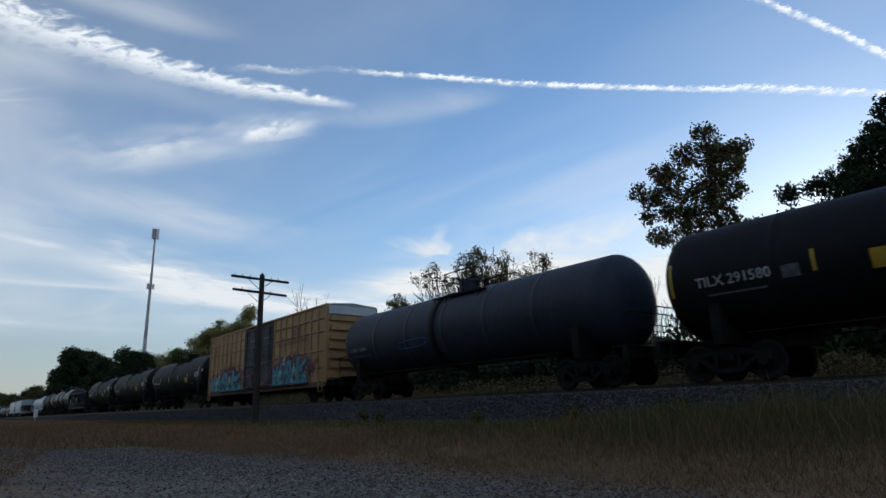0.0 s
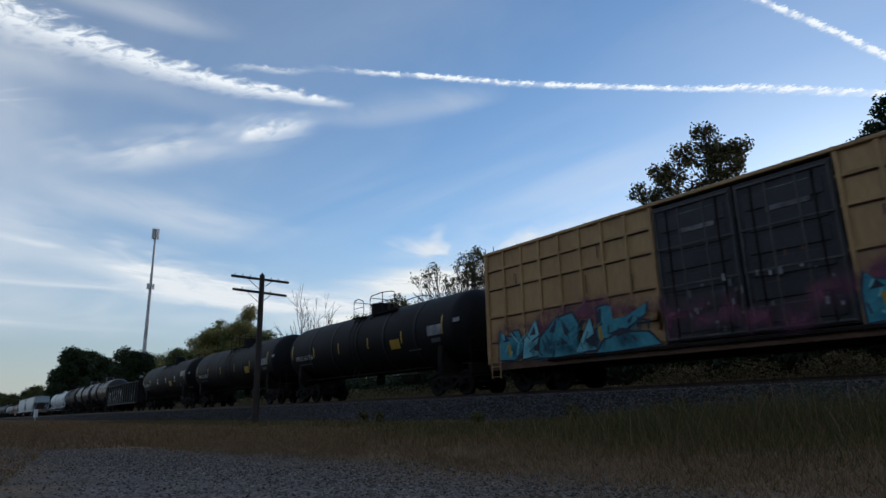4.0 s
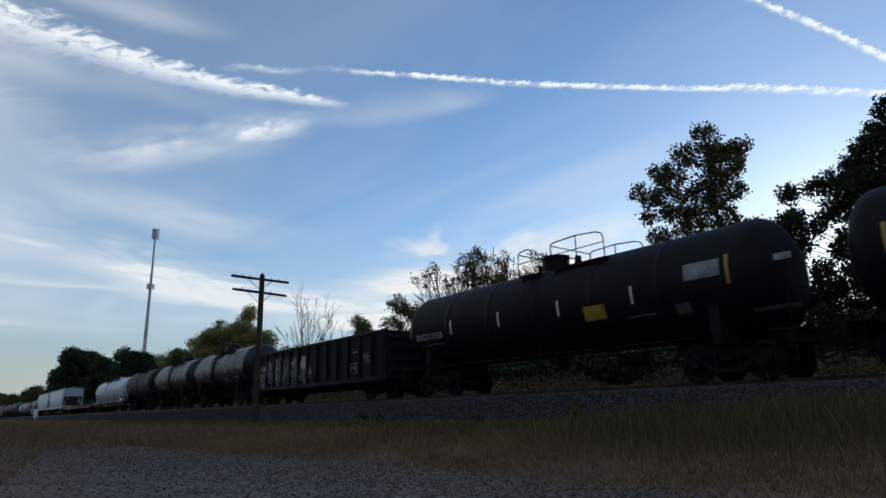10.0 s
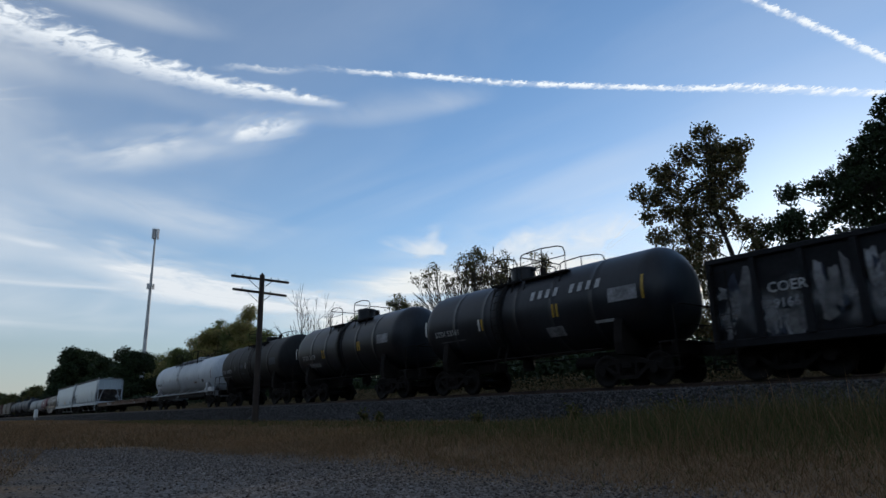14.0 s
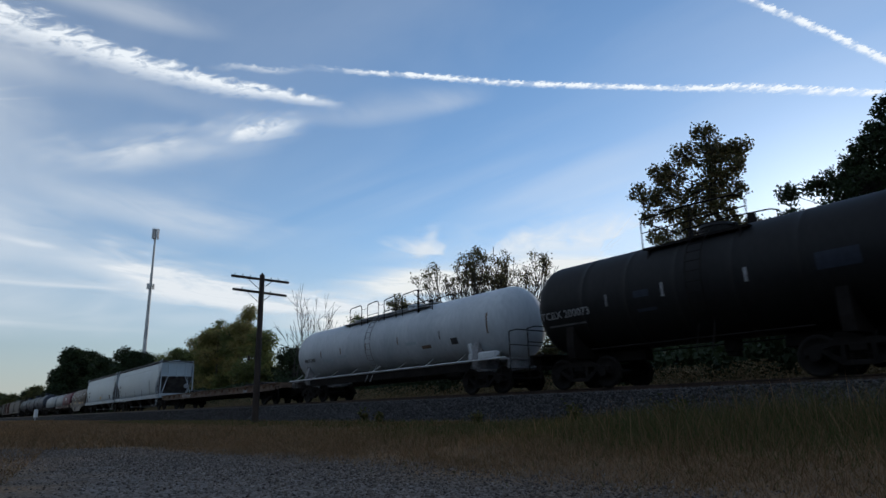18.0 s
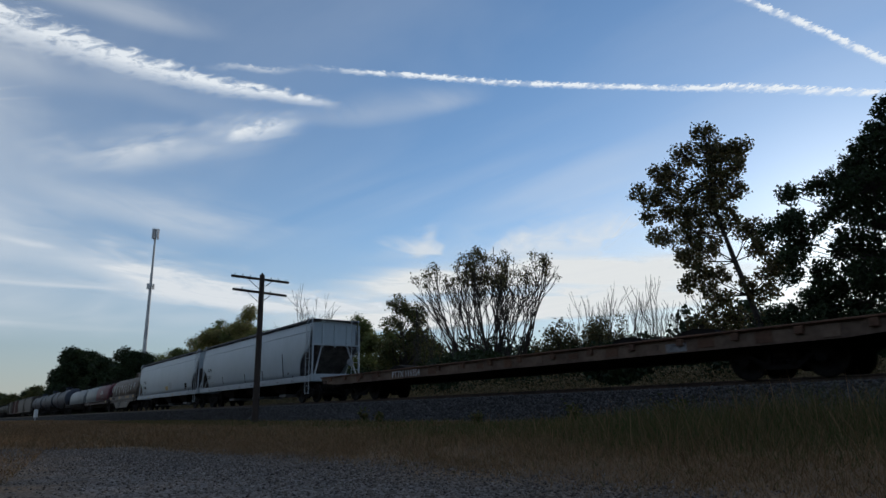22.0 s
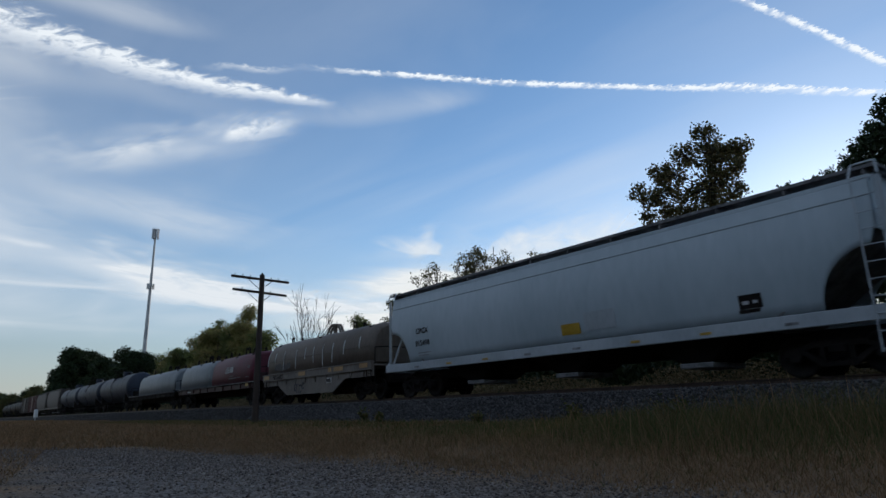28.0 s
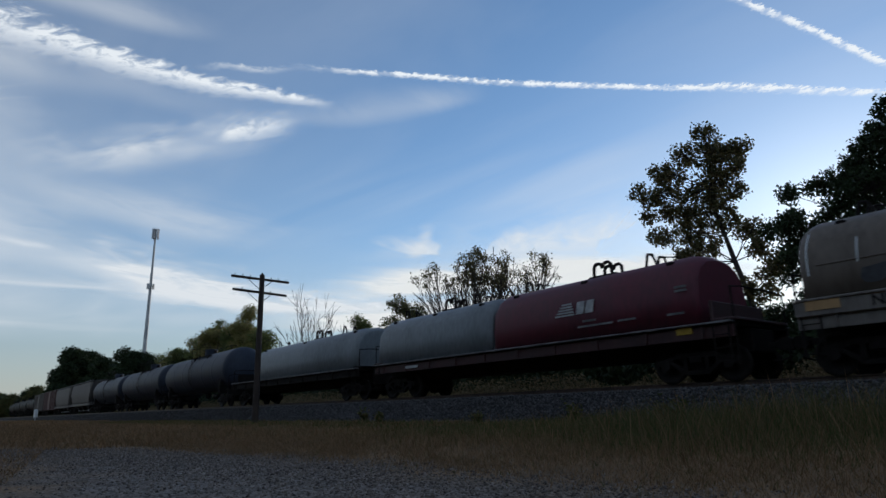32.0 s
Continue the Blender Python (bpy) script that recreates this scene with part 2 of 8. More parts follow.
def pipe(bm, pts, r, seg=6):
    for p, q in zip(pts[:-1], pts[1:]):
        rod(bm, p, q, r, seg)
    return bm


def revolve(profile, zc=0.0, seg=48, smooth=True):
    """A skin turned about the x axis, through (x, radius) pairs; ends may close at radius 0."""
    bm = bmesh.new()
    rings = []
    for x, r in profile:
        if r < 1e-4:
            rings.append([bm.verts.new((x, 0, zc))])
        else:
            rings.append([bm.verts.new((x, r * math.cos(a), zc + r * math.sin(a))) for a in (2 * math.pi * i / seg for i in range(seg))])
    for a, b in zip(rings[:-1], rings[1:]):
        for i in range(seg):
            j = (i + 1) % seg
            if len(a) == 1:
                bm.faces.new((a[0], b[j], b[i]))
            elif len(b) == 1:
                bm.faces.new((a[i], a[j], b[0]))
            else:
                bm.faces.new((a[i], a[j], b[j], b[i]))
    bmesh.ops.recalc_face_normals(bm, faces=bm.faces)
    for f in bm.faces:
        f.smooth = smooth
    return bm


def prism(outline, x0, x1, bm=None):
    """A yz outline pushed along x."""
    bm = bm or bmesh.new()
    a = [bm.verts.new((x0, y, z)) for y, z in outline]
    b = [bm.verts.new((x1, y, z)) for y, z in outline]
    k = len(outline)
    made = [bm.faces.new(a[::-1]), bm.faces.new(b)]
    for i in range(k):
        made.append(bm.faces.new((a[i], a[(i + 1) % k], b[(i + 1) % k], b[i])))
    bmesh.ops.recalc_face_normals(bm, faces=made)
    return bm


def slab(outline, y0, y1, bm=None):
    """An xz outline pushed along y."""
    bm = bm or bmesh.new()
    a = [bm.verts.new((x, y0, z)) for x, z in outline]
    b = [bm.verts.new((x, y1, z)) for x, z in outline]
    k = len(outline)
    made = [bm.faces.new(a[::-1]), bm.faces.new(b)]
    for i in range(k):
        made.append(bm.faces.new((a[i], a[(i + 1) % k], b[(i + 1) % k], b[i])))
    bmesh.ops.recalc_face_normals(bm, faces=made)
    return bm


def raw(name, verts, faces, material, smooth=False):
    me = bpy.data.meshes.new(name)
    me.from_pydata(verts, [], faces)
    me.materials.append(material)
    if smooth:
        me.polygons.foreach_set("use_smooth", [True] * len(me.polygons))
    return me


def from_arrays(name, v, f, material):
    """A mesh from numpy arrays of vertices and equal-sided faces."""
    me = bpy.data.meshes.new(name)
    k = f.shape[1]
    me.vertices.add(len(v))
    me.vertices.foreach_set("co", v.astype(np.float32).ravel())
    me.loops.add(f.size)
    me.loops.foreach_set("vertex_index", f.astype(np.int32).ravel())
    me.polygons.add(len(f))
    me.polygons.foreach_set("loop_start", np.arange(0, f.size, k, dtype=np.int32))
    me.update(calc_edges=True)
    me.materials.append(material)
    return me


LETTERS = {}


def lettering(text, size, material, parent, x, y, z, lean=90.0, name="lettering", label=""):
    """Stencilled words in the built-in font, read from the -y side; x is the left edge."""
    key = (text, size, material.name)
    if key not in LETTERS:
        cu = bpy.data.curves.new("lettering", "FONT")
        cu.body, cu.size, cu.extrude, cu.resolution_u, cu.offset = text, size, 0.002, 2, 0.016 * size
        ob = new("lettering_source", cu)
        bpy.context.view_layer.update()
        me = bpy.data.meshes.new_from_object(ob.evaluated_get(bpy.context.evaluated_depsgraph_get()))
        bpy.data.objects.remove(ob)
        me.materials.clear()
        me.materials.append(material)
        LETTERS[key] = me
    ob = part(name, LETTERS[key], None, parent, label)
    ob.matrix_basis = pose(x, y, z, lean)
    return ob


# ---- ground, track bed and sky sheet ----
def lot_edge(x):
    """How far from the camera's side the gravel lot reaches at x."""
    return np.interp(x, [-40, -16.7, -13.1, -9.0, -5.0, 3.0, 12.0], [-9.0, 1.0, 2.5, 3.5, 3.9, 3.9, 3.6])


def ground_z(x, y):
    """Height of the ground: level lot, a slow rise to the ballast, lower land behind the track."""
    z = np.interp(y, [-50, 3.0, 8.0, 13.2, 15.0, 18.0, 20.0, 24.0, 40.0, 400.0], [0.0, 0.0, 0.05, 0.14, 0.3, 0.3, 0.75, 0.95, 1.1, 1.2])
    bumps = 0.025 * np.sin(x * 0.9 + y * 1.7) * np.sin(x * 0.37 - y * 0.8)
    return z + bumps * np.clip((y - 3.5) / 2, 0.15, 1)


def graded(stops):
    out = []
    for a, b, step in stops:
        out += list(np.arange(a, b, step))
    return np.array(out + [stops[-1][1]])


gx = graded([(-3000, -600, 300), (-600, -100, 25), (-100, -30, 3), (-30, 10, 0.5), (10, 60, 5), (60, 600, 60), (600, 3000, 400)])
gy = graded([(-3000, -200, 400), (-200, -10, 19), (-10, 0, 1), (0, 26, 0.5), (26, 60, 4), (60, 400, 34), (400, 3000, 325)])
GX, GY = np.meshgrid(gx, gy)
gv = np.stack([GX, GY, ground_z(GX, GY)], -1).reshape(-1, 3)
ii, jj = np.meshgrid(np.arange(len(gx) - 1), np.arange(len(gy) - 1))
i0 = (jj * len(gx) + ii).ravel()
gf = np.stack([i0, i0 + 1, i0 + 1 + len(gx), i0 + len(gx)], 1)


def math_node(n, l, op, a, b=None, c=None):
    q = n.new("ShaderNodeMath")
    q.operation = op
    q.use_clamp = False
    for i, s in enumerate((a, b, c)):
        if s is None:
            continue
        if isinstance(s, (int, float)):
            q.inputs[i].default_value = s
        else:
            l.new(s, q.inputs[i])
    return q.outputs[0]


def ground_material():
    m, n, l, b = nodes_of("gravel_and_dry_grass_ground")
    tc = n.new("ShaderNodeTexCoord")
    sep = n.new("ShaderNodeSeparateXYZ")
    l.new(tc.outputs["Object"], sep.inputs[0])
    edge = n.new("ShaderNodeFloatCurve")
    nz = n.new("ShaderNodeTexNoise")
    nz.inputs["Scale"].default_value, nz.inputs["Detail"].default_value = 0.9, 5
    l.new(tc.outputs["Object"], nz.inputs["Vector"])
    # lot edge as two straight runs: y = 3.9 near, and a slant further off
    s1 = n.new("ShaderNodeMath")
    s1.operation = "MULTIPLY_ADD"
    s1.inputs[1].default_value, s1.inputs[2].default_value = 0.35, 6.7
    l.new(sep.outputs["X"], s1.inputs[0])
    mn = n.new("ShaderNodeMath")
    mn.operation = "MINIMUM"
    mn.inputs[1].default_value = 3.8
    l.new(s1.outputs[0], mn.inputs[0])
    d = n.new("ShaderNodeMath")
    d.operation = "SUBTRACT"
    l.new(sep.outputs["Y"], d.inputs[0])
    l.new(mn.outputs[0], d.inputs[1])
    w = n.new("ShaderNodeMath")
    w.operation = "MULTIPLY_ADD"
    w.inputs[1].default_value, w.inputs[2].default_value = 2.6, -1.3
    l.new(nz.outputs["Fac"], w.inputs[0])
    sm = n.new("ShaderNodeMath")
    sm.operation = "ADD"
    # a tongue of bare dirt runs back along the far side of the lot
    tongue = math_node(n, l, "SUBTRACT", math_node(n, l, "MULTIPLY_ADD", sep.outputs["X"], -0.149, -0.6), sep.outputs["Y"])
    l.new(math_node(n, l, "MAXIMUM", d.outputs[0], tongue), sm.inputs[0])
    l.new(w.outputs[0], sm.inputs[1])
    mr = n.new("ShaderNodeMapRange")
    mr.inputs["From Min"].default_value, mr.inputs["From Max"].default_value = -0.9, 0.6
    l.new(sm.outputs[0], mr.inputs["Value"])
    fine = n.new("ShaderNodeTexNoise")
    fine.inputs["Scale"].default_value, fine.inputs["Detail"].default_value = 30, 6
    vor = n.new("ShaderNodeTexVoronoi")
    vor.inputs["Scale"].default_value = 26
    for q in (fine, vor):
        l.new(tc.outputs["Object"], q.inputs["Vector"])
    grav, soil = n.new("ShaderNodeValToRGB"), n.new("ShaderNodeValToRGB")
    e = grav.color_ramp.elements
    e[0].position, e[0].color = 0.28, (0.09, 0.077, 0.067, 1)
    e[1].position, e[1].color = 0.75, (0.32, 0.274, 0.237, 1)
    e = soil.color_ramp.elements
    e[0].position, e[0].color = 0.3, (0.15, 0.098, 0.054, 1)
    e[1].position, e[1].color = 0.7, (0.32, 0.21, 0.12, 1)
    cell = n.new("ShaderNodeTexVoronoi")
    cell.inputs["Scale"].default_value = 26
    blot = n.new("ShaderNodeTexNoise")
    blot.inputs["Scale"].default_value, blot.inputs["Detail"].default_value = 2.2, 6
    for q in (cell, blot):
        l.new(tc.outputs["Object"], q.inputs["Vector"])
    csep = n.new("ShaderNodeSeparateColor")
    l.new(cell.outputs["Color"], csep.inputs[0])
    g1 = math_node(n, l, "MULTIPLY", csep.outputs[0], 0.45)
    g2 = math_node(n, l, "MULTIPLY_ADD", fine.outputs["Fac"], 0.3, g1)
    g3 = math_node(n, l, "MULTIPLY_ADD", blot.outputs["Fac"], 0.45, g2)
    l.new(math_node(n, l, "SUBTRACT", g3, 0.08), grav.inputs[0])
    l.new(nz.outputs["Fac"], soil.inputs[0])
    mx = n.new("ShaderNodeMix")
    mx.data_type = "RGBA"
    l.new(mr.outputs[0], mx.inputs["Factor"])
    l.new(grav.outputs[0], mx.inputs["A"])
    l.new(soil.outputs[0], mx.inputs["B"])
    l.new(mx.outputs["Result"], b.inputs["Base Color"])
    b.inputs["Roughness"].default_value = 0.95
    b.inputs["Specular IOR Level"].default_value = 0.1
    bp = n.new("ShaderNodeBump")
    bp.inputs["Strength"].default_value, bp.inputs["Distance"].default_value = 1.0, 0.03
    l.new(vor.outputs["Distance"], bp.inputs["Height"])
    l.new(bp.outputs[0], b.inputs["Normal"])
    n.remove(edge)
    return m


M_GROUND = ground_material()
ground = tagged(part("ground", from_arrays("ground", gv, gf, M_GROUND), None), "grey gravel lot giving way to dry brown grass", "ground", kind="structure")

# ballast bank under the track
M_BALLAST = paint("ballast_bed", (0.018, 0.0168, 0.016), (0.052, 0.048, 0.045), 0.95, big=2.2, fine=16, bump=1.0, spec=0.05)
bank = [(-3.3, -0.98), (-2.95, -0.93), (-1.75, -0.19), (-1.3, -0.165), (1.3, -0.165), (1.75, -0.19), (3.0, -0.55), (3.4, -0.6)]
bv, bf = [], []
bx = graded([(-900, -100, 40), (-100, -40, 2), (-40, 12, 0.4), (12, 300, 24)])
for x in bx:
    for k, (y, z) in enumerate(bank):
        j = 0.035 * noise.noise((x * 1.3, y * 2.0, 3.0)) if 0 < k < 7 else 0
        bv.append((x, TRACK_Y + y + j, RAIL_Z + z + j))
K = len(bank)
for a in range(len(bx) - 1):
    for k in range(K - 1):
        bf.append((a * K + k, (a + 1) * K + k, (a + 1) * K + k + 1, a * K + k + 1))
ballast = tagged(part("ballast_bank", raw("ballast_bank", bv, bf, M_BALLAST), None), "raised bank of dark grey crushed-stone ballast", "ballast", kind="structure")


def stones(name, count, pos, smin, smax, material):
    """Rough stones, eight-faced, at the rows of pos."""
    base = np.array([(1, 0, 0), (-1, 0, 0), (0, 1, 0), (0, -1, 0), (0, 0, 1), (0, 0, -1)], float)
    tri = np.array([(0, 2, 4), (2, 1, 4), (1, 3, 4), (3, 0, 4), (2, 0, 5), (1, 2, 5), (3, 1, 5), (0, 3, 5)])
    s = rng.uniform(smin, smax, count) * rng.choice([0.6, 1.0, 1.3], count)
    a = rng.uniform(0, 2 * np.pi, count)
    v = base[None] * (s[:, None, None] * rng.uniform(0.5, 1.0, (count, 6, 1))) * np.array([1, 1, 0.7])
    v = v + rng.normal(0, 0.12, v.shape) * s[:, None, None]
    c, q = np.cos(a)[:, None], np.sin(a)[:, None]
    v = np.stack([v[..., 0] * c - v[..., 1] * q, v[..., 0] * q + v[..., 1] * c, v[..., 2]], -1) + pos[:, None]
    f = tri[None] + (np.arange(count) * 6)[:, None, None]
    return from_arrays(name, v.reshape(-1, 3), f.reshape(-1, 3), material)


k = 80000
sx = 2 - 38 * rng.random(k) ** 1.3
sx[60000:] = -34 - 90 * rng.random(20000)
sy = rng.uniform(-3.15, -1.2, k)
sz = np.interp(sy, [b[0] for b in bank], [b[1] for b in bank])
tagged(part("ballast_stones", stones("ballast_stones", k, np.stack([sx, TRACK_Y + sy, RAIL_Z + sz + 0.01], 1), 0.022, 0.06, M_STONE), None),
       "loose crushed grey stones on the bank slope", "ballast", kind="stuff")
k = 45000
sx = rng.uniform(-16, 1.5, k)
sy = lot_edge(sx) - np.abs(rng.normal(0, 1.5, k)) + rng.normal(0.2, 0.5, k)
tagged(part("gravel", stones("gravel", k, np.stack([sx, sy, ground_z(sx, sy) + 0.002], 1), 0.006, 0.02, M_GRAVEL), None),
       "scattered grey gravel of the parking lot", "gravel", kind="stuff")

# rails and ties
head = [(-0.035, 0), (0.035, 0), (0.035, -0.03), (0.01, -0.045), (0.01, -0.13), (0.07, -0.155), (-0.07, -0.155), (-0.01, -0.13), (-0.01, -0.045), (-0.035, -0.03)]
for side in (-1, 1):
    r = part("rail", prism(head, -900, 300), M_RAIL)
    r.matrix_basis = pose(0, TRACK_Y + side * 0.7525, RAIL_Z)
    tagged(r, "worn steel rail with a rusty web", "rail", "rails of the track", "structure")
tie_mesh = bpy.data.meshes.new("tie")
b_ = box(bmesh.new(), 0, 0, 0, 0.23, 2.6, 0.18, 0.012)
b_.to_mesh(tie_mesh)
b_.free()
tie_mesh.materials.append(M_TIE)

# drifting cloud sheet
def cloud_alpha_material(name, kind, strength, color):
    m = bpy.data.materials.new(name)
    m.use_nodes = True
    m.cycles.emission_sampling = "NONE"
    n, l = m.node_tree.nodes, m.node_tree.links
    n.remove(n["Principled BSDF"])
    em, tr, mx = n.new("ShaderNodeEmission"), n.new("ShaderNodeBsdfTransparent"), n.new("ShaderNodeMixShader")
    em.inputs[0].default_value, em.inputs[1].default_value = (*color, 1), strength
    l.new(tr.outputs[0], mx.inputs[1])
    l.new(em.outputs[0], mx.inputs[2])
    l.new(mx.outputs[0], n["Material Output"].inputs["Surface"])
    return m, n, l, mx


CLOUD_Z, CIRRUS_GLOW = 450.0, 0.8
CLOUD_S = CLOUD_Z / 700.0
M_CIRRUS, n, l, mx = cloud_alpha_material("thin_cirrus", "sheet", CIRRUS_GLOW, (1.0, 0.985, 0.96))
tc = n.new("ShaderNodeTexCoord")
mp = n.new("ShaderNodeMapping")
mp.inputs["Rotation"].default_value = (0, 0, radians(-32))
mp.inputs["Scale"].default_value = (0.0009, 0.0034, 1)
l.new(tc.outputs["Object"], mp.inputs[0])
wa, wb = n.new("ShaderNodeTexNoise"), n.new("ShaderNodeTexNoise")
wa.inputs["Scale"].default_value, wa.inputs["Detail"].default_value, wa.inputs["Distortion"].default_value = 1.0, 8, 0.8
l.new(mp.outputs[0], wa.inputs["Vector"])
mp2 = n.new("ShaderNodeMapping")
mp2.inputs["Scale"].default_value = (0.00095, 0.00095, 1)
mp2.inputs["Location"].default_value = (3.1, 0.4, 0)
l.new(tc.outputs["Object"], mp2.inputs[0])
wb.inputs["Scale"].default_value, wb.inputs["Detail"].default_value = 1.0, 3
l.new(mp2.outputs[0], wb.inputs["Vector"])
streak = n.new("ShaderNodeMapRange")
streak.inputs["From Min"].default_value, streak.inputs["From Max"].default_value = 0.42, 0.78
l.new(wa.outputs["Fac"], streak.inputs["Value"])
patch = n.new("ShaderNodeMapRange")
patch.inputs["From Min"].default_value, patch.inputs["From Max"].default_value = 0.35, 0.62
l.new(wb.outputs["Fac"], patch.inputs["Value"])
sep = n.new("ShaderNodeSeparateXYZ")
l.new(tc.outputs["Object"], sep.inputs[0])
far = n.new("ShaderNodeVectorMath")
far.operation = "LENGTH"
l.new(tc.outputs["Object"], far.inputs[0])
hazy = n.new("ShaderNodeMapRange")
hazy.inputs["From Min"].default_value, hazy.inputs["From Max"].default_value = 600, 2600
hazy.inputs["To Min"].default_value, hazy.inputs["To Max"].default_value = 0.0, 0.2
l.new(far.outputs["Value"], hazy.inputs["Value"])
rim = n.new("ShaderNodeMapRange")
rim.interpolation_type = "SMOOTHSTEP"
rim.inputs["From Min"].default_value, rim.inputs["From Max"].default_value = 4850, 3000
l.new(far.outputs["Value"], rim.inputs["Value"])
veil = n.new("ShaderNodeMapRange")
veil.interpolation_type = "SMOOTHSTEP"
veil.inputs["From Min"].default_value, veil.inputs["From Max"].default_value = 700, -320
veil.inputs["To Min"].default_value, veil.inputs["To Max"].default_value = 0.0, 0.26
l.new(sep.outputs["Y"], veil.inputs["Value"])
a0 = math_node(n, l, "MULTIPLY", veil.outputs[0], math_node(n, l, "MULTIPLY_ADD", wa.outputs["Fac"], 1.2, 0.4))
a1 = math_node(n, l, "MULTIPLY", streak.outputs[0], patch.outputs[0])
a2 = math_node(n, l, "ADD", a0, math_node(n, l, "MULTIPLY_ADD", a1, 0.3, hazy.outputs[0]))
a3 = math_node(n, l, "MULTIPLY", math_node(n, l, "MINIMUM", a2, 0.9), rim.outputs[0])
l.new(a3, mx.inputs[0])
cv, cf = [(0, 0, 0)], []
for i in range(64):
    cv.append((4900 * math.cos(i * math.pi / 32), 4900 * math.sin(i * math.pi / 32), 0))
    cf.append((0, 1 + i, 1 + (i + 1) % 64))
cloud_layer = tagged(part("cloud_backdrop", raw("cloud_backdrop", cv, cf, M_CIRRUS), None), "thin streaked white cirrus across a blue evening sky", "sky", kind="structure")
cloud_layer.matrix_basis = pose(0, 0, CLOUD_Z)


def trail_material(name, glow, dens, grain, seed, sharp=0.3, lump=0.5, gaps=0.1, turn=0.0, stretch=1.0, puff=0.8, end=0.3, tone=(1.0, 0.985, 0.95), detail=8):
    """Cloud along a ribbon: crisp towards its near edge, thinning towards the far one; grain in metres, streaked by stretch along turn."""
    m, n, l, mx = cloud_alpha_material(name, "trail", glow, tone)
    tc = n.new("ShaderNodeTexCoord")
    sp = n.new("ShaderNodeSeparateXYZ")
    l.new(tc.outputs["UV"], sp.inputs[0])
    mp = n.new("ShaderNodeMapping")
    mp.vector_type = "TEXTURE"
    mp.inputs["Location"].default_value = (seed * 97.0, seed * 53.0, 0)
    mp.inputs["Rotation"].default_value = (0, 0, radians(turn))
    mp.inputs["Scale"].default_value = (grain * stretch * CLOUD_S, grain * CLOUD_S, 1)
    l.new(tc.outputs["Object"], mp.inputs[0])
    nz, nb = n.new("ShaderNodeTexNoise"), n.new("ShaderNodeTexNoise")
    nz.inputs["Scale"].default_value, nz.inputs["Detail"].default_value, nz.inputs["Roughness"].default_value, nz.inputs["Distortion"].default_value = 1.0, detail, 0.6, 0.5
    nb.inputs["Scale"].default_value, nb.inputs["Detail"].default_value = 0.27, 3
    l.new(mp.outputs[0], nz.inputs["Vector"])
    l.new(mp.outputs[0], nb.inputs["Vector"])

    def ranged(value, a0, a1, b0, b1, kind="SMOOTHSTEP"):
        q = n.new("ShaderNodeMapRange")
        q.interpolation_type = kind
        for key, w in (("From Min", a0), ("From Max", a1), ("To Min", b0), ("To Max", b1)):
            q.inputs[key].default_value = w
        l.new(value, q.inputs["Value"])
        return q.outputs[0]

    v = math_node(n, l, "ADD", sp.outputs["Y"], math_node(n, l, "MULTIPLY_ADD", nz.outputs["Fac"], lump, -lump / 2))
    # the ribbon's own rim always thins to nothing
    rim_ = ranged(math_node(n, l, "MINIMUM", sp.outputs["Y"], math_node(n, l, "SUBTRACT", 1.0, sp.outputs["Y"])), 0.0, 0.12, 0.0, 1.0)
    core_ = math_node(n, l, "MULTIPLY", ranged(v, 0.1, 0.1 + sharp, 0.0, 1.0), ranged(v, 0.1 + sharp, 0.92, 1.0, 0.0))
    gap_ = ranged(nb.outputs["Fac"], 0.5 - gaps, 0.5 + 0.6 * gaps, 0.25, 1.0) if gaps else ranged(nb.outputs["Fac"], 0.0, 0.1, 1.0, 1.0)
    puff_ = ranged(nz.outputs["Fac"], 0.3, 0.7, 1.0 - puff, 1.0 + 0.3 * puff, "LINEAR")
    fade = n.new("ShaderNodeUVMap")
    fade.uv_map = "Fade"
    fs_ = n.new("ShaderNodeSeparateXYZ")
    l.new(fade.outputs[0], fs_.inputs[0])
    ends = ranged(math_node(n, l, "MINIMUM", fs_.outputs["X"], math_node(n, l, "SUBTRACT", 1.0, fs_.outputs["X"])), 0.0, end, 0.0, 1.0)
    out = core_
    for q in (rim_, gap_, puff_, ends):
        out = math_node(n, l, "MULTIPLY", out, q)
    l.new(math_node(n, l, "MINIMUM", math_node(n, l, "MULTIPLY", out, dens), 0.97), mx.inputs[0])
    return m


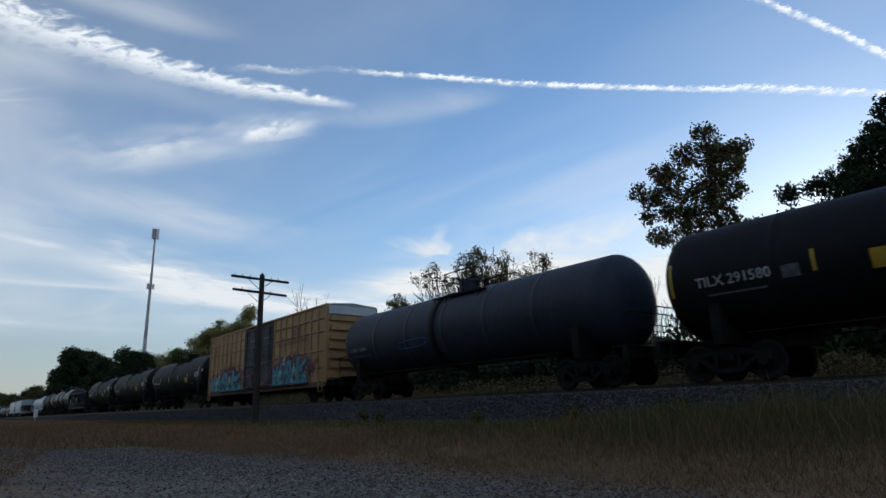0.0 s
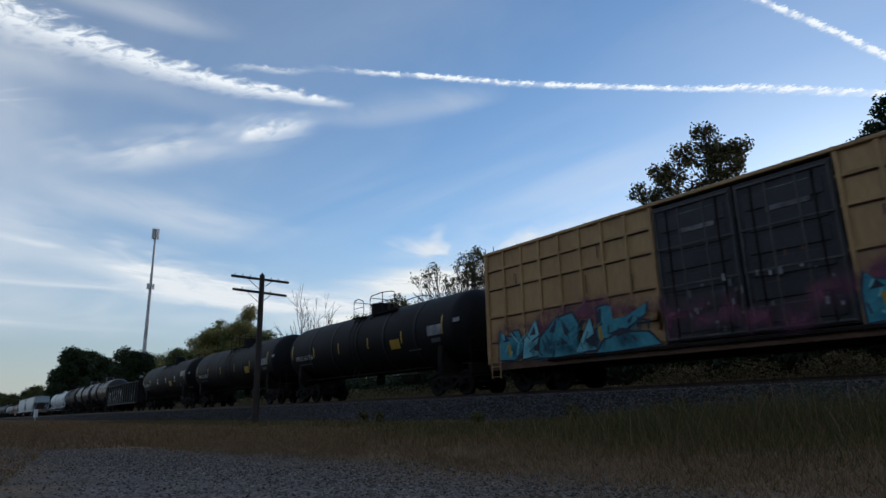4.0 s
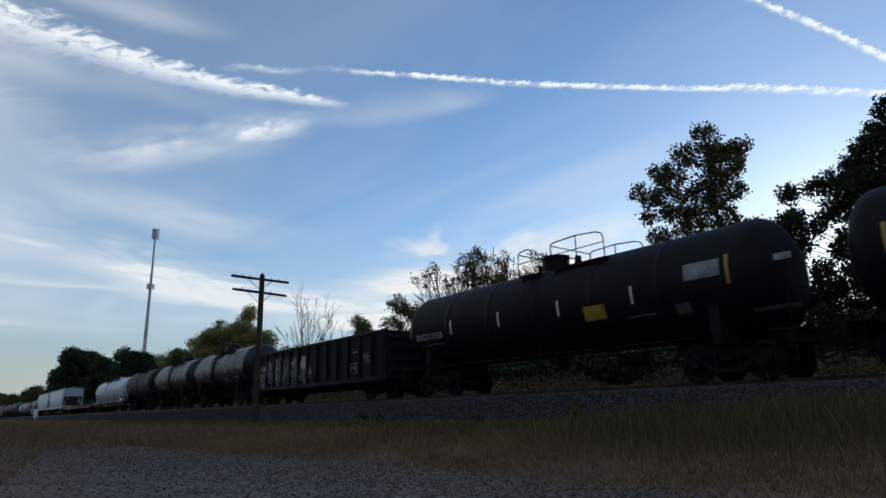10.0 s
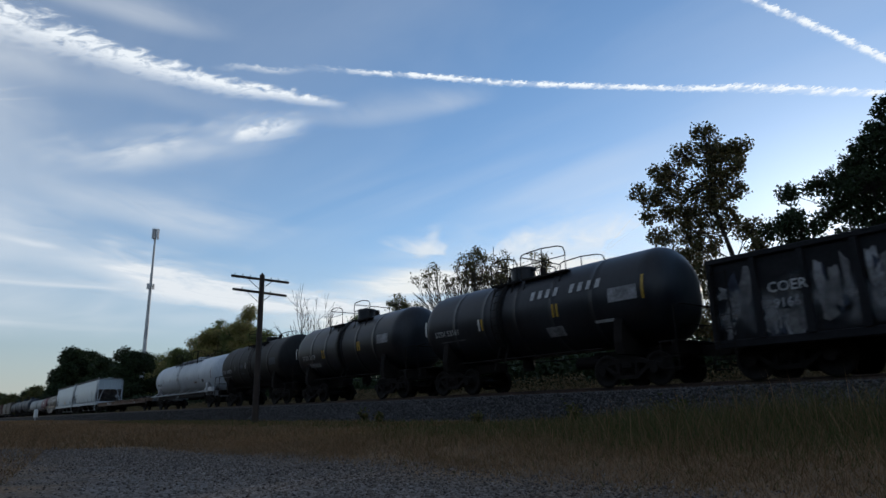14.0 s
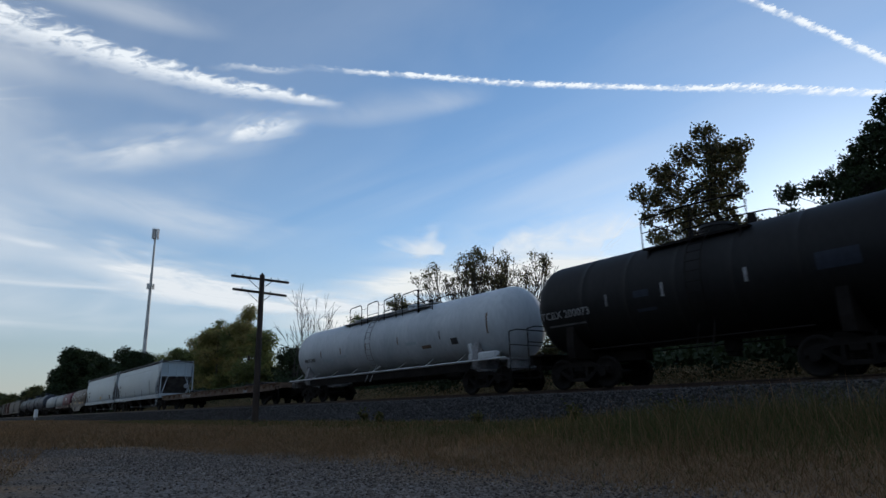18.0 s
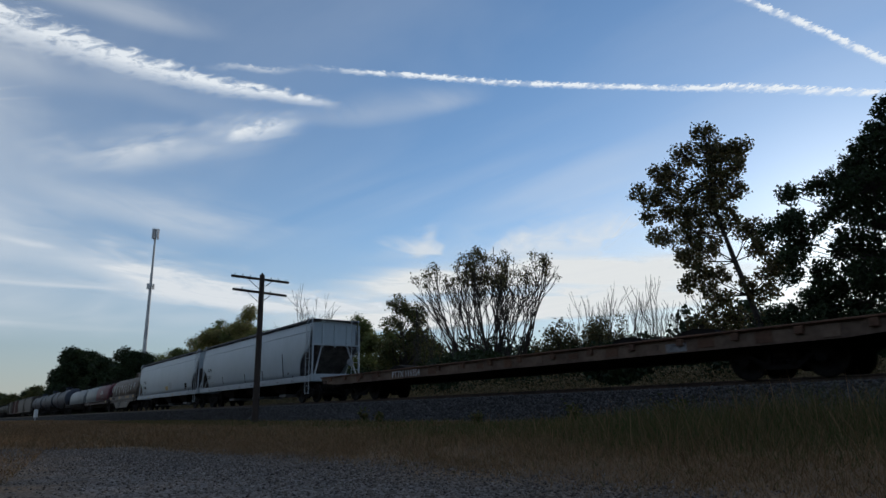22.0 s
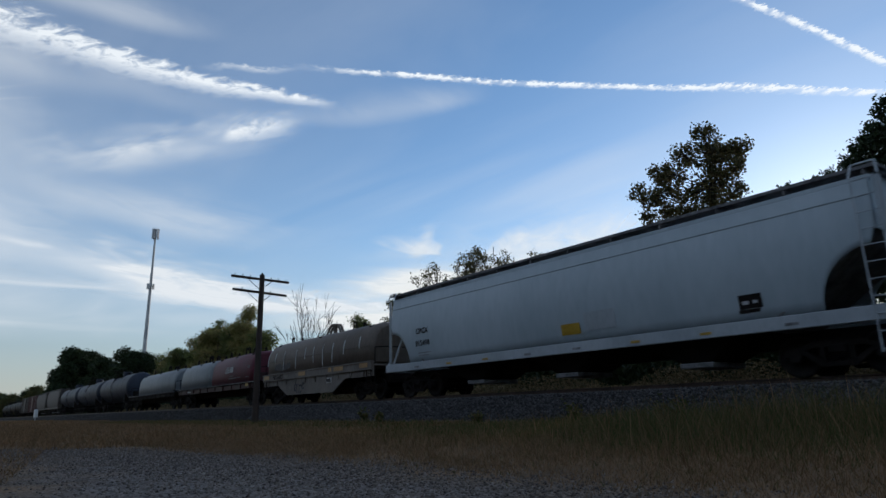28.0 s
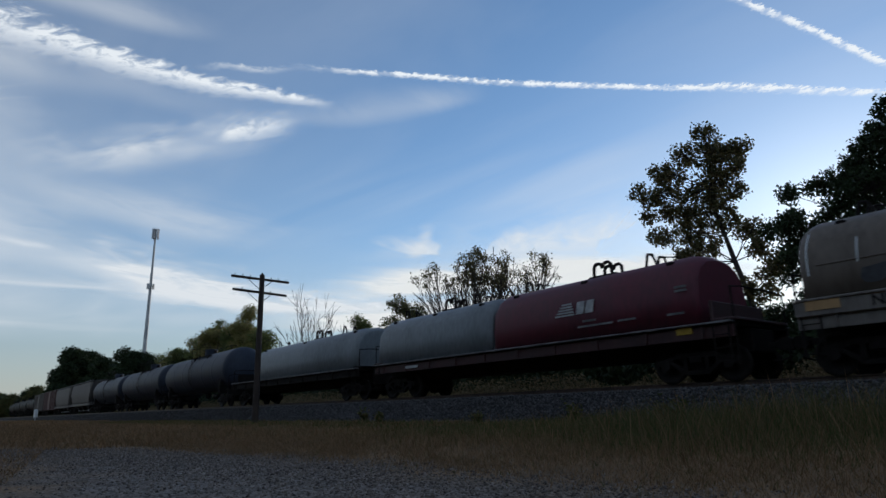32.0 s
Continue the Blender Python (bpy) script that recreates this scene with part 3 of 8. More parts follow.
def trail(name, label, pts, widths, material, dz):
    """A ribbon along pts on the cloud level, rounded between them; widths in metres."""
    p0 = [Vector((x, y, w)) * CLOUD_S for (x, y), w in zip(pts, widths)]
    p = []
    for i in range(len(p0) - 1):
        a, b, c, d = p0[max(i - 1, 0)], p0[i], p0[i + 1], p0[min(i + 2, len(p0) - 1)]
        for k in range(6):
            t = k / 6
            p.append(0.5 * (2 * b + (c - a) * t + (2 * a - 5 * b + 4 * c - d) * t * t + (3 * b - a - 3 * c + d) * t ** 3))
    p.append(p0[-1])
    w_ = [q.z for q in p]
    p = [Vector((q.x, q.y, 0)) for q in p]
    steps = [0.0]
    for a, b in zip(p[:-1], p[1:]):
        steps.append(steps[-1] + (b - a).length)
    me = bpy.data.meshes.new(name)
    vs, fs, uvs = [], [], []
    for i, q in enumerate(p):
        d = (p[min(i + 1, len(p) - 1)] - p[max(i - 1, 0)]).normalized()
        side = Vector((-d.y, d.x, 0)) * w_[i] / 2
        vs += [q - side, q + side]
        uvs += [(steps[i] / 100, 0), (steps[i] / 100, 1)]
    for i in range(len(p) - 1):
        fs.append((2 * i, 2 * i + 2, 2 * i + 3, 2 * i + 1))
    me.from_pydata(vs, [], fs)
    layer, fade = me.uv_layers.new(name="UVMap"), me.uv_layers.new(name="Fade")
    for loop in me.loops:
        layer.data[loop.index].uv = uvs[loop.vertex_index]
        fade.data[loop.index].uv = (steps[loop.vertex_index // 2] / steps[-1], 0.5)
    me.uv_layers.active = layer
    layer.active_render = True
    me.materials.append(material)
    ob = part(name, me, None)
    ob.matrix_basis = pose(0, 0, CLOUD_Z + 0.12 * dz)
    return tagged(ob, label, "contrail", "condensation trails")


M_TRAIL = trail_material("fresh_contrail", CIRRUS_GLOW * 1.2, 1.5, 11.0, 2, 0.3, 0.9, 0.1, puff=0.6, end=0.1)
M_BROKEN = trail_material("broken_contrail", CIRRUS_GLOW * 1.1, 0.6, 22.0, 4, 0.35, 0.8, 0.16, puff=0.9, end=0.3)
M_OLDTRAIL = trail_material("spread_contrail", CIRRUS_GLOW * 1.15, 1.15, 28.0, 9, 0.32, 0.9, 0.0, 40, 1.6, 0.85, 0.1)
M_PUFF = trail_material("puffed_cirrus", CIRRUS_GLOW * 1.1, 1.25, 60.0, 14, 0.4, 0.8, 0.08, 10, 2.0, 0.9, 0.35)
M_WISP = trail_material("cirrus_wisp", CIRRUS_GLOW, 0.62, 90.0, 5, 0.45, 0.6, 0.12, 25, 2.4, 0.75, 0.3)
M_VEIL = trail_material("soft_cirrus_veil", CIRRUS_GLOW * 0.95, 0.5, 200.0, 7, 0.5, 0.3, 0.14, 115, 1.6, 0.5, 0.3, detail=5)
M_BANK = trail_material("cirrus_bank", CIRRUS_GLOW * 1.02, 1.45, 230.0, 21, 0.5, 0.55, 0.07, 126, 1.8, 0.6, 0.22)
M_STREAK = trail_material("low_cirrus_streak", CIRRUS_GLOW * 1.0, 0.6, 300.0, 27, 0.5, 0.4, 0.1, 85, 3.5, 0.6, 0.3)
M_GLOWBANK = trail_material("sunlit_cirrus_bank", CIRRUS_GLOW * 1.12, 2.0, 300.0, 33, 0.55, 0.35, 0.0, 80, 1.8, 0.4, 0.3, (1.0, 0.95, 0.86))
M_SKEIN = trail_material("streaked_cirrus_skein", CIRRUS_GLOW * 1.08, 0.72, 150.0, 41, 0.5, 0.35, 0.02, 128, 2.2, 0.6, 0.25, (1.0, 0.96, 0.89))
trails = [
    trail("contrail", "thin white condensation trail with a ragged edge", [(-1090, 505), (-1060, 532), (-1023, 613), (-942, 763), (-861, 924), (-758, 1090), (-650, 1260), (-555, 1390), (-462, 1548), (-372, 1693), (0, 2270), (300, 2750)],
          [26, 46, 36, 40, 42, 42, 44, 62, 58, 58, 60, 60], M_TRAIL, 6),
    trail("contrail", "short bright white condensation trail", [(-560, 420), (-440, 890), (-404, 1044), (-371, 1210), (-331, 1467), (-280, 1800), (-200, 2400)], [24, 26, 28, 30, 34, 38, 44], M_TRAIL, 9),
    trail("contrail", "faint broken start of a condensation trail", [(-1195, 350), (-1170, 380), (-1142, 413), (-1125, 467), (-1086, 513), (-1060, 545)], [40, 48, 46, 44, 40, 30], M_BROKEN, 12),
    trail("contrail", "broad old condensation trail spread into puffs", [(-1150, -500), (-1190, -250), (-1215, -83), (-1246, 12), (-1250, 81), (-1254, 157), (-1258, 239), (-1253, 338), (-1236, 442), (-1205, 537), (-1186, 614), (-1174, 690)],
          [300, 290, 270, 240, 215, 190, 170, 150, 130, 110, 90, 60], M_OLDTRAIL, 3),
    trail("cirrus_wisp", "soft veil spreading from the old trail", [(-1250, -900), (-1290, -400), (-1350, -60), (-1345, 160), (-1330, 340), (-1290, 520), (-1220, 700)], [560, 520, 440, 360, 300, 240, 160], M_VEIL, 24),
    trail("cirrus_wisp", "bright puffed cirrus head below the old trail", [(-1560, 440), (-1470, 505), (-1400, 548), (-1345, 580), (-1300, 612), (-1260, 650)], [200, 250, 250, 220, 170, 110], M_PUFF, 12),
    trail("cirrus_wisp", "pale tail of cirrus below the old trail", [(-2050, 60), (-1900, 200), (-1795, 300), (-1673, 388), (-1556, 472), (-1440, 536), (-1340, 590), (-1260, 650)], [420, 460, 470, 440, 400, 340, 270, 180], M_WISP, 15),
    trail("cirrus_wisp", "faint fan of cirrus at the meeting of the trails", [(-1330, 560), (-1260, 630), (-1195, 690), (-1110, 765), (-1010, 845), (-900, 940)], [120, 210, 270, 270, 220, 130], M_VEIL, 30),
    trail("cirrus_wisp", "wide pale cirrus bank low in the sky", [(-2250, -700), (-2400, -330), (-2520, -144), (-2720, 90), (-3000, 342), (-3270, 662), (-3560, 1039), (-3760, 1435), (-3790, 1857), (-3500, 2250), (-3000, 2600)],
          [1100, 1100, 1150, 1250, 1350, 1500, 1600, 1650, 1600, 1400, 1100], M_BANK, 33),
    trail("cirrus_wisp", "bright core of the low cirrus bank", [(-3000, 100), (-3160, 420), (-3420, 720), (-3650, 1039), (-3850, 1435), (-3900, 1857), (-3600, 2300)], [500, 620, 760, 860, 900, 850, 600], M_BANK, 36),
    trail("cirrus_wisp", "thin streak of cirrus near the horizon", [(-3850, -700), (-3840, 35), (-3850, 299), (-3830, 671), (-3900, 1000)], [500, 520, 520, 420, 300], M_STREAK, 39),
    trail("cirrus_wisp", "thin streak of cirrus close over the horizon", [(-5200, -800), (-5515, 76), (-5618, 534), (-5700, 1230), (-5800, 1700)], [900, 900, 950, 900, 700], M_STREAK, 42),
    trail("cirrus_wisp", "pale cirrus bank above the treetops", [(-3500, 1750), (-3000, 1950), (-2550, 2170), (-2200, 2420), (-1950, 2750), (-1780, 3200), (-1680, 3800)], [1000, 1200, 1350, 1400, 1400, 1350, 1200], M_GLOWBANK, 18),
    trail("cirrus_wisp", "cream haze of cirrus behind the trees", [(-5200, 2000), (-4600, 2400), (-4000, 2750), (-3400, 3100), (-2900, 3350), (-2400, 3550), (-1900, 3750), (-1400, 4000)], [1500, 2000, 2400, 2500, 2500, 2500, 2400, 2000], M_GLOWBANK, 48),
    trail("cirrus_wisp", "streaked upper edge of the cirrus over the trees", [(-2602, 1400), (-2300, 1600), (-2060, 1760), (-1860, 1920), (-1670, 2060), (-1500, 2220), (-1390, 2480), (-1320, 2900)], [520, 800, 1050, 1150, 1200, 1200, 1150, 1000], M_SKEIN, 51),
    trail("cirrus_wisp", "small upright wisp above the treetops", [(-2420, 1770), (-2300, 1705), (-2147, 1626), (-2020, 1558), (-1900, 1478), (-1790, 1420)], [150, 150, 130, 110, 100, 90], M_WISP, 27),
    trail("cirrus_wisp", "faint veil of cirrus across the sky", [(-1450, -500), (-1572, -120), (-1711, 20), (-1918, 207), (-2150, 457), (-2350, 816), (-2500, 1200)], [700, 800, 850, 900, 950, 900, 700], M_VEIL, 21),
    trail("cirrus_wisp", "faint veil of cirrus high up", [(-1000, -300), (-1050, -60), (-1070, 120), (-1062, 260), (-1020, 400)], [180, 200, 200, 170, 120], M_VEIL, 45),
]
for t_ in trails[4:]:
    tagged(t_, category="cloud", group="cirrus wisps")


# ---- rolling stock ----
# In a car's own space x runs along the train, z is the height over the rail; the camera sees the -y side.
def keep(name, bm, material):
    me = bpy.data.meshes.new(name)
    bm.to_mesh(me)
    bm.free()
    me.materials.append(material)
    return me


WHEEL_R = 0.457


def tube_line(pts, rad, sides=6):
    """One continuous bent tube through pts."""
    bm = bmesh.new()
    rings = []
    for i, p in enumerate(pts):
        d = (Vector(pts[min(i + 1, len(pts) - 1)]) - Vector(pts[max(i - 1, 0)])).normalized()
        q = d.to_track_quat("Z", "Y")
        rings.append([bm.verts.new(Vector(p) + q @ Vector((rad * math.cos(a), rad * math.sin(a), 0))) for a in (2 * math.pi * k / sides for k in range(sides))])
    for a, b in zip(rings[:-1], rings[1:]):
        for k in range(sides):
            bm.faces.new((a[k], a[(k + 1) % sides], b[(k + 1) % sides], b[k]))
    bm.faces.new(rings[0][::-1])
    bm.faces.new(rings[-1])
    return bm


def wheelset_mesh():
    prof = [(-0.06, 0), (-0.06, 0.14), (-0.01, 0.17), (-0.005, 0.36), (-0.06, 0.38), (-0.062, WHEEL_R - 0.005), (-0.05, WHEEL_R), (0.05, WHEEL_R + 0.004),
            (0.06, WHEEL_R + 0.03), (0.075, WHEEL_R + 0.025), (0.08, 0.39), (0.04, 0.36), (0.045, 0.17), (0.08, 0.14), (0.08, 0)]
    bm = bmesh.new()
    for side in (-1, 1):
        w = revolve(prof, 0, 28, True)
        me = bpy.data.meshes.new("w")
        w.to_mesh(me)
        w.free()
        me.transform(pose(0, side * 0.76, 0, 0, 0, 90 * side))
        bm.from_mesh(me)
        bpy.data.meshes.remove(me)
    rod(bm, (0, -1.08, 0), (0, 1.08, 0), 0.08, 12)
    for side in (-1, 1):
        for a in range(3):
            c, s = math.cos(a * 2.094), math.sin(a * 2.094)
            rod(bm, (c * 0.05, side * 1.08, s * 0.05), (c * 0.05, side * 1.11, s * 0.05), 0.014, 6)
    return keep("wheelset", bm, M_WHEEL)


def side_frame_mesh():
    """Cast truck side frame with two windows and a spring opening, 1.78 m wheelbase."""
    bm = bmesh.new()
    top = [(-1.12, 0.40), (-1.12, 0.60), (-0.75, 0.66), (-0.45, 0.78), (0.45, 0.78), (0.75, 0.66), (1.12, 0.60), (1.12, 0.40), (0.98, 0.56), (0.78, 0.56), (0.5, 0.64), (-0.5, 0.64), (-0.78, 0.56), (-0.98, 0.56)]
    slab(top, -0.07, 0.07, bm)
    low = [(-0.82, 0.56), (-0.34, 0.2), (0.34, 0.2), (0.82, 0.56), (0.7, 0.58), (0.28, 0.3), (-0.28, 0.3), (-0.7, 0.58)]
    slab(low, -0.07, 0.07, bm)
    for x in (-0.3, 0.3):
        box(bm, x, 0, 0.46, 0.1, 0.14, 0.36)
    for x in (-0.15, 0, 0.15):
        for z in np.linspace(0.31, 0.5, 5):
            bmesh.ops.create_cone(bm, cap_ends=True, segments=10, radius1=0.06, radius2=0.06, depth=0.022, matrix=pose(x, 0, z))
    for x in (-0.89, 0.89):
        bmesh.ops.create_cone(bm, cap_ends=True, segments=14, radius1=0.14, radius2=0.14, depth=0.2, matrix=pose(x, 0, 0.457, 90))
    return keep("side_frame", bm, M_DARK)


def bolster_mesh():
    bm = box(bmesh.new(), 0, 0, 0.58, 0.36, 2.2, 0.2, 0.03)
    bmesh.ops.create_cone(bm, cap_ends=True, segments=16, radius1=0.2, radius2=0.2, depth=0.16, matrix=pose(0, 0, 0.72))
    for x in (-0.4, 0.4):
        box(bm, x, 0, 0.42, 0.1, 1.7, 0.12, 0.01)
        for y in (-0.76, 0.76):
            box(bm, x * 0.98, y, 0.42, 0.09, 0.12, 0.3, 0.01)
    return keep("bolster", bm, M_DARK)


def coupler_mesh():
    bm = box(bmesh.new(), 0.25, 0, 0, 0.7, 0.14, 0.16, 0.02)
    slab([(-0.38, -0.13), (-0.1, -0.16), (-0.02, -0.1), (-0.02, 0.1), (-0.1, 0.16), (-0.38, 0.13)], -0.16, 0.12, bm)
    box(bm, -0.36, 0.1, 0, 0.14, 0.1, 0.22, 0.02)
    pipe(bm, [(0.1, -0.35, -0.05), (-0.05, -0.33, -0.35), (-0.3, -0.3, -0.42), (-0.5, -0.28, -0.4)], 0.022, 6)
    return keep("coupler", bm, M_DARK)


MESH_WHEELS, MESH_FRAME, MESH_BOLSTER, MESH_COUPLER = wheelset_mesh(), side_frame_mesh(), bolster_mesh(), coupler_mesh()
WHEELSETS, CARS = [], []


def truck(car, x):
    t = part("truck", MESH_BOLSTER, None, car)
    t.matrix_basis = pose(x, 0, 0)
    for side in (-1, 1):
        f = part("side_frame", MESH_FRAME, None, t)
        f.matrix_basis = pose(0, side * 1.0, 0)
    for dx in (-0.89, 0.89):
        w = part("wheelset", MESH_WHEELS, None, t, "worn steel wheels on an axle")
        w.matrix_basis = pose(dx, 0, WHEEL_R)
        WHEELSETS.append((w, dx))


def car_base(name, front, back, label, category, inset=2.3):
    """An empty car between two coupler points (front > back, along the train)."""
    length = front - back
    car = empty(name, (front + back) / 2, TRACK_Y, RAIL_Z)
    tagged(car, label, category, "cars of the freight train")
    for d in (-1, 1):
        truck(car, d * (length / 2 - inset))
        c = part("coupler", MESH_COUPLER, None, car)
        c.matrix_basis = pose(d * (length / 2 - 0.02), 0, 0.86, 0, 0, 0 if d < 0 else 180)
    CARS.append(car)
    return car, length


def ladder(parent, x, y, z0, z1, width=0.42, material=None, along="x"):
    material = material or M_DARK
    ends = [(x - width / 2, y), (x + width / 2, y)] if along == "x" else [(x, y - width / 2), (x, y + width / 2)]
    for ex, ey in ends:
        part("ladder_stile", box(bmesh.new(), ex, ey, (z0 + z1) / 2, 0.03, 0.03, z1 - z0), material, parent)
    k = max(2, int((z1 - z0) / 0.36))
    rung = keep("rung", rod(bmesh.new(), (0, 0, 0), (ends[1][0] - ends[0][0], ends[1][1] - ends[0][1], 0), 0.012, 6), material)
    for i in range(k + 1):
        r_ = part("rung", rung, None, parent)
        r_.matrix_basis = pose(*ends[0], z0 + 0.06 + (z1 - z0 - 0.12) * i / k)


def strip(parent, r, zc, x, dz, w, h, material, name="reflector", label=""):
    """A thin plate wrapped on the tank's near flank."""
    bm = bmesh.new()
    k = max(2, int(h / 0.12))
    rows = []
    for i in range(k + 1):
        a = math.asin(max(-0.99, min(0.99, (dz - h / 2 + h * i / k) / r)))
        rows.append([(x + s * w / 2, -(r + q) * math.cos(a), zc + (r + q) * math.sin(a)) for s, q in ((-1, 0.001), (-1, 0.008), (1, 0.008), (1, 0.001))])
    vs = [[bm.verts.new(p) for p in row] for row in rows]
    for a, b in zip(vs[:-1], vs[1:]):
        for j in range(4):
            bm.faces.new((a[j], a[(j + 1) % 4], b[(j + 1) % 4], b[j]))
    bm.faces.new(vs[0])
    bm.faces.new(vs[-1][::-1])
    bmesh.ops.recalc_face_normals(bm, faces=bm.faces)
    return part(name, bm, material, parent, label)


def tank_car(name, front, back, paint_, label, r=1.53, zc=2.65, dome=0.0, platform=2.2, marks="", mark_x=-6.6, mark_z=-0.45, mark_size=0.36, strips=(), panels=(), rails=((-1.7, -0.4), (0.4, 2.9)),
             band=None, walkway=None, side_rail=False, rail_mat=None, cradle=None, hoops=(), ladder_x=None, dome_h=0.5, mark_mat=None):
    car, length = car_base(name, front, back, label, "tank car")
    rail_mat = rail_mat or M_DARK
    cradle = cradle or M_DARK
    half = length / 2 - 0.68
    hd = 0.72
    prof = [(-half, 0)]
    for i in range(1, 9):
        a = math.pi / 2 * i / 8
        prof.append((-half + hd * (1 - math.cos(a)), r * math.sin(a) ** 0.86))
    prof.append((-half + hd + 0.12, r))
    seams = np.linspace(-half + hd, half - hd, 7)
    for s in seams[1:-1]:
        prof += [(s - 0.2, r), (s - 0.02, r), (s - 0.012, r + 0.006), (s + 0.012, r + 0.006), (s + 0.02, r), (s + 0.2, r)]
    prof += [(-x, q) for x, q in prof[9::-1]]
    part("tank", revolve(prof, zc, 56), paint_, car)
    # manway and fittings on top
    bm = bmesh.new()
    bmesh.ops.create_cone(bm, cap_ends=True, segments=28, radius1=0.48, radius2=0.48, depth=dome_h, matrix=pose(dome, 0, zc + r - 0.11 + dome_h / 2))
    bmesh.ops.create_cone(bm, cap_ends=True, segments=28, radius1=0.52, radius2=0.46, depth=0.09, matrix=pose(dome, 0, zc + r - 0.08 + dome_h))
    box(bm, dome + 0.52, 0, zc + r - 0.14 + dome_h, 0.12, 0.2, 0.14, 0.02)
    part("manway", bm, paint_, car)
    for dx, dy, vr in ((1.0, 0.0, 0.13), (-0.85, 0.1, 0.09)):
        bm = bmesh.new()
        bmesh.ops.create_cone(bm, cap_ends=True, segments=14, radius1=vr, radius2=vr * 0.85, depth=0.36, matrix=pose(dome + dx, dy, zc + r + 0.12))
        part("valve", bm, M_DARK, car)
    # platforms and bent handrails beside the manway
    zt = zc + r * 0.97
    for x0, x1 in rails:
        for side in (-1, 1):
            y = side * 1.05
            bm = box(bmesh.new(), (x0 + x1) / 2, side * 0.85, zt - 0.2, x1 - x0, 0.42, 0.04, 0.006)
            box(bm, (x0 + x1) / 2, y, zt - 0.22, x1 - x0, 0.04, 0.07)
            for x in (x0 + 0.2, x1 - 0.2):
                rod(bm, (x, y, zt - 0.22), (x, side * 1.2, zc + r * 0.55), 0.025, 6)
            part("platform", bm, rail_mat, car)
            zb, zh = zt - 0.2, zt + 0.7
            part("handrail", tube_line([(x0, y, zb), (x0, y, zh - 0.14), (x0 + 0.05, y, zh - 0.03), (x0 + 0.18, y, zh), ((x0 + x1) / 2, y, zh + 0.03), (x1 - 0.3, y, zh - 0.04), (x1 - 0.08, y, zh - 0.12), (x1, y, zh - 0.28), (x1, y, zb)], 0.022), rail_mat, car)
            part("handrail", tube_line([(x0, y, zb + 0.48), (x1, y, zb + 0.48)], 0.016), rail_mat, car)
            if x1 - x0 > 1.6:
                part("handrail_post", tube_line([((x0 + x1) / 2, y, zb), ((x0 + x1) / 2, y, zh + 0.02)], 0.02), rail_mat, car)
        part("handrail", tube_line([(x0, -1.05, zt + 0.62), (x0, 1.05, zt + 0.62)], 0.02), rail_mat, car)
    # single bent hoops with a chain between them
    for side in (-1, 1):
        y, zb, zh = side * 0.98, zc + r * 0.72, zc + r + 0.56
        for k, (x0, x1) in enumerate(hoops):
            part("handrail", tube_line([(x0, y, zb), (x0, y, zh - 0.1), (x0 + 0.06, y, zh - 0.02), (x0 + 0.2, y, zh + 0.01), (x1 - 0.14, y, zh + 0.05), (x1 - 0.04, y, zh), (x1, y, zh - 0.1), (x1, y, zb)], 0.024), M_DARK, car)
            if k:
                a = hoops[k - 1][1]
                part("chain", tube_line([(a, y, zh - 0.12), (a * 0.7 + x0 * 0.3, y, zh - 0.2), (a * 0.3 + x0 * 0.7, y, zh - 0.2), (x0, y, zh - 0.12)], 0.01, 4), M_DARK, car)
            part("handrail", tube_line([(x0, y, zb + 0.42), (x1, y, zb + 0.42)], 0.014, 5), M_DARK, car)
        if hoops:
            xe = hoops[-1][1]
            part("handrail", tube_line([(xe, y, zh - 0.02), (xe + 0.9, y, zh - 0.02), (xe + 1.0, y, zh - 0.15), (xe + 1.0, y, zb)], 0.018), M_DARK, car)
            part("handrail_post", box(bmesh.new(), xe, y, (zb + zh) / 2, 0.1, 0.06, zh - zb + 0.1, 0.01), M_DARK, car)
            part("platform", box(bmesh.new(), (hoops[0][0] + xe) / 2, side * 0.72, zc + r * 0.86, xe - hoops[0][0] + 1.4, 0.5, 0.04, 0.008), M_FADEW, car)
    # ladder up to the platform, bowed round the near flank
    lx = dome if ladder_x is None else ladder_x
    if lx is not False:
        for s in (-0.22, 0.22):
            pts = [(lx + s, -1.5, 0.75)]
            for i in range(9):
                a = radians(-42 + 100 * i / 8)
                pts.append((lx + s, -(r + 0.14) * math.cos(a), zc + (r + 0.14) * math.sin(a)))
            part("ladder_stile", tube_line(pts, 0.018), M_FADEW if side_rail else rail_mat, car)
        rung = keep("rung", rod(bmesh.new(), (-0.22, 0, 0), (0.22, 0, 0), 0.012, 6), M_FADEW if side_rail else rail_mat)
        for i in range(11):
            a = radians(-42 + 100 * i / 10)
            r_ = part("rung", rung, None, car)
            r_.matrix_basis = pose(lx, -(r + 0.14) * math.cos(a), zc + (r + 0.14) * math.sin(a))
    # stub sills, cradles, end platforms
    for d in (-1, 1):
        xe = d * (length / 2 - 0.45)
        bm = box(bmesh.new(), d * (length / 2 - 2.3), 0, 0.93, 3.7, 0.42, 0.34, 0.02)
        box(bm, xe - d * 0.1, 0, 0.95, 0.12, 2.7, 0.3, 0.01)
        part("stub_sill", bm, cradle, car)
        bm = bmesh.new()
        out = [(-1.35, 0.9), (1.35, 0.9), (1.4, 1.25)]
        for i in range(11):
            a = radians(-28 - 124 * i / 10)
            out.append(((r + 0.02) * math.cos(a), zc + (r + 0.02) * math.sin(a)))
        out.append((-1.4, 1.25))
        prism(out, d * (length / 2 - 2.3) - 0.14, d * (length / 2 - 2.3) + 0.14, bm)
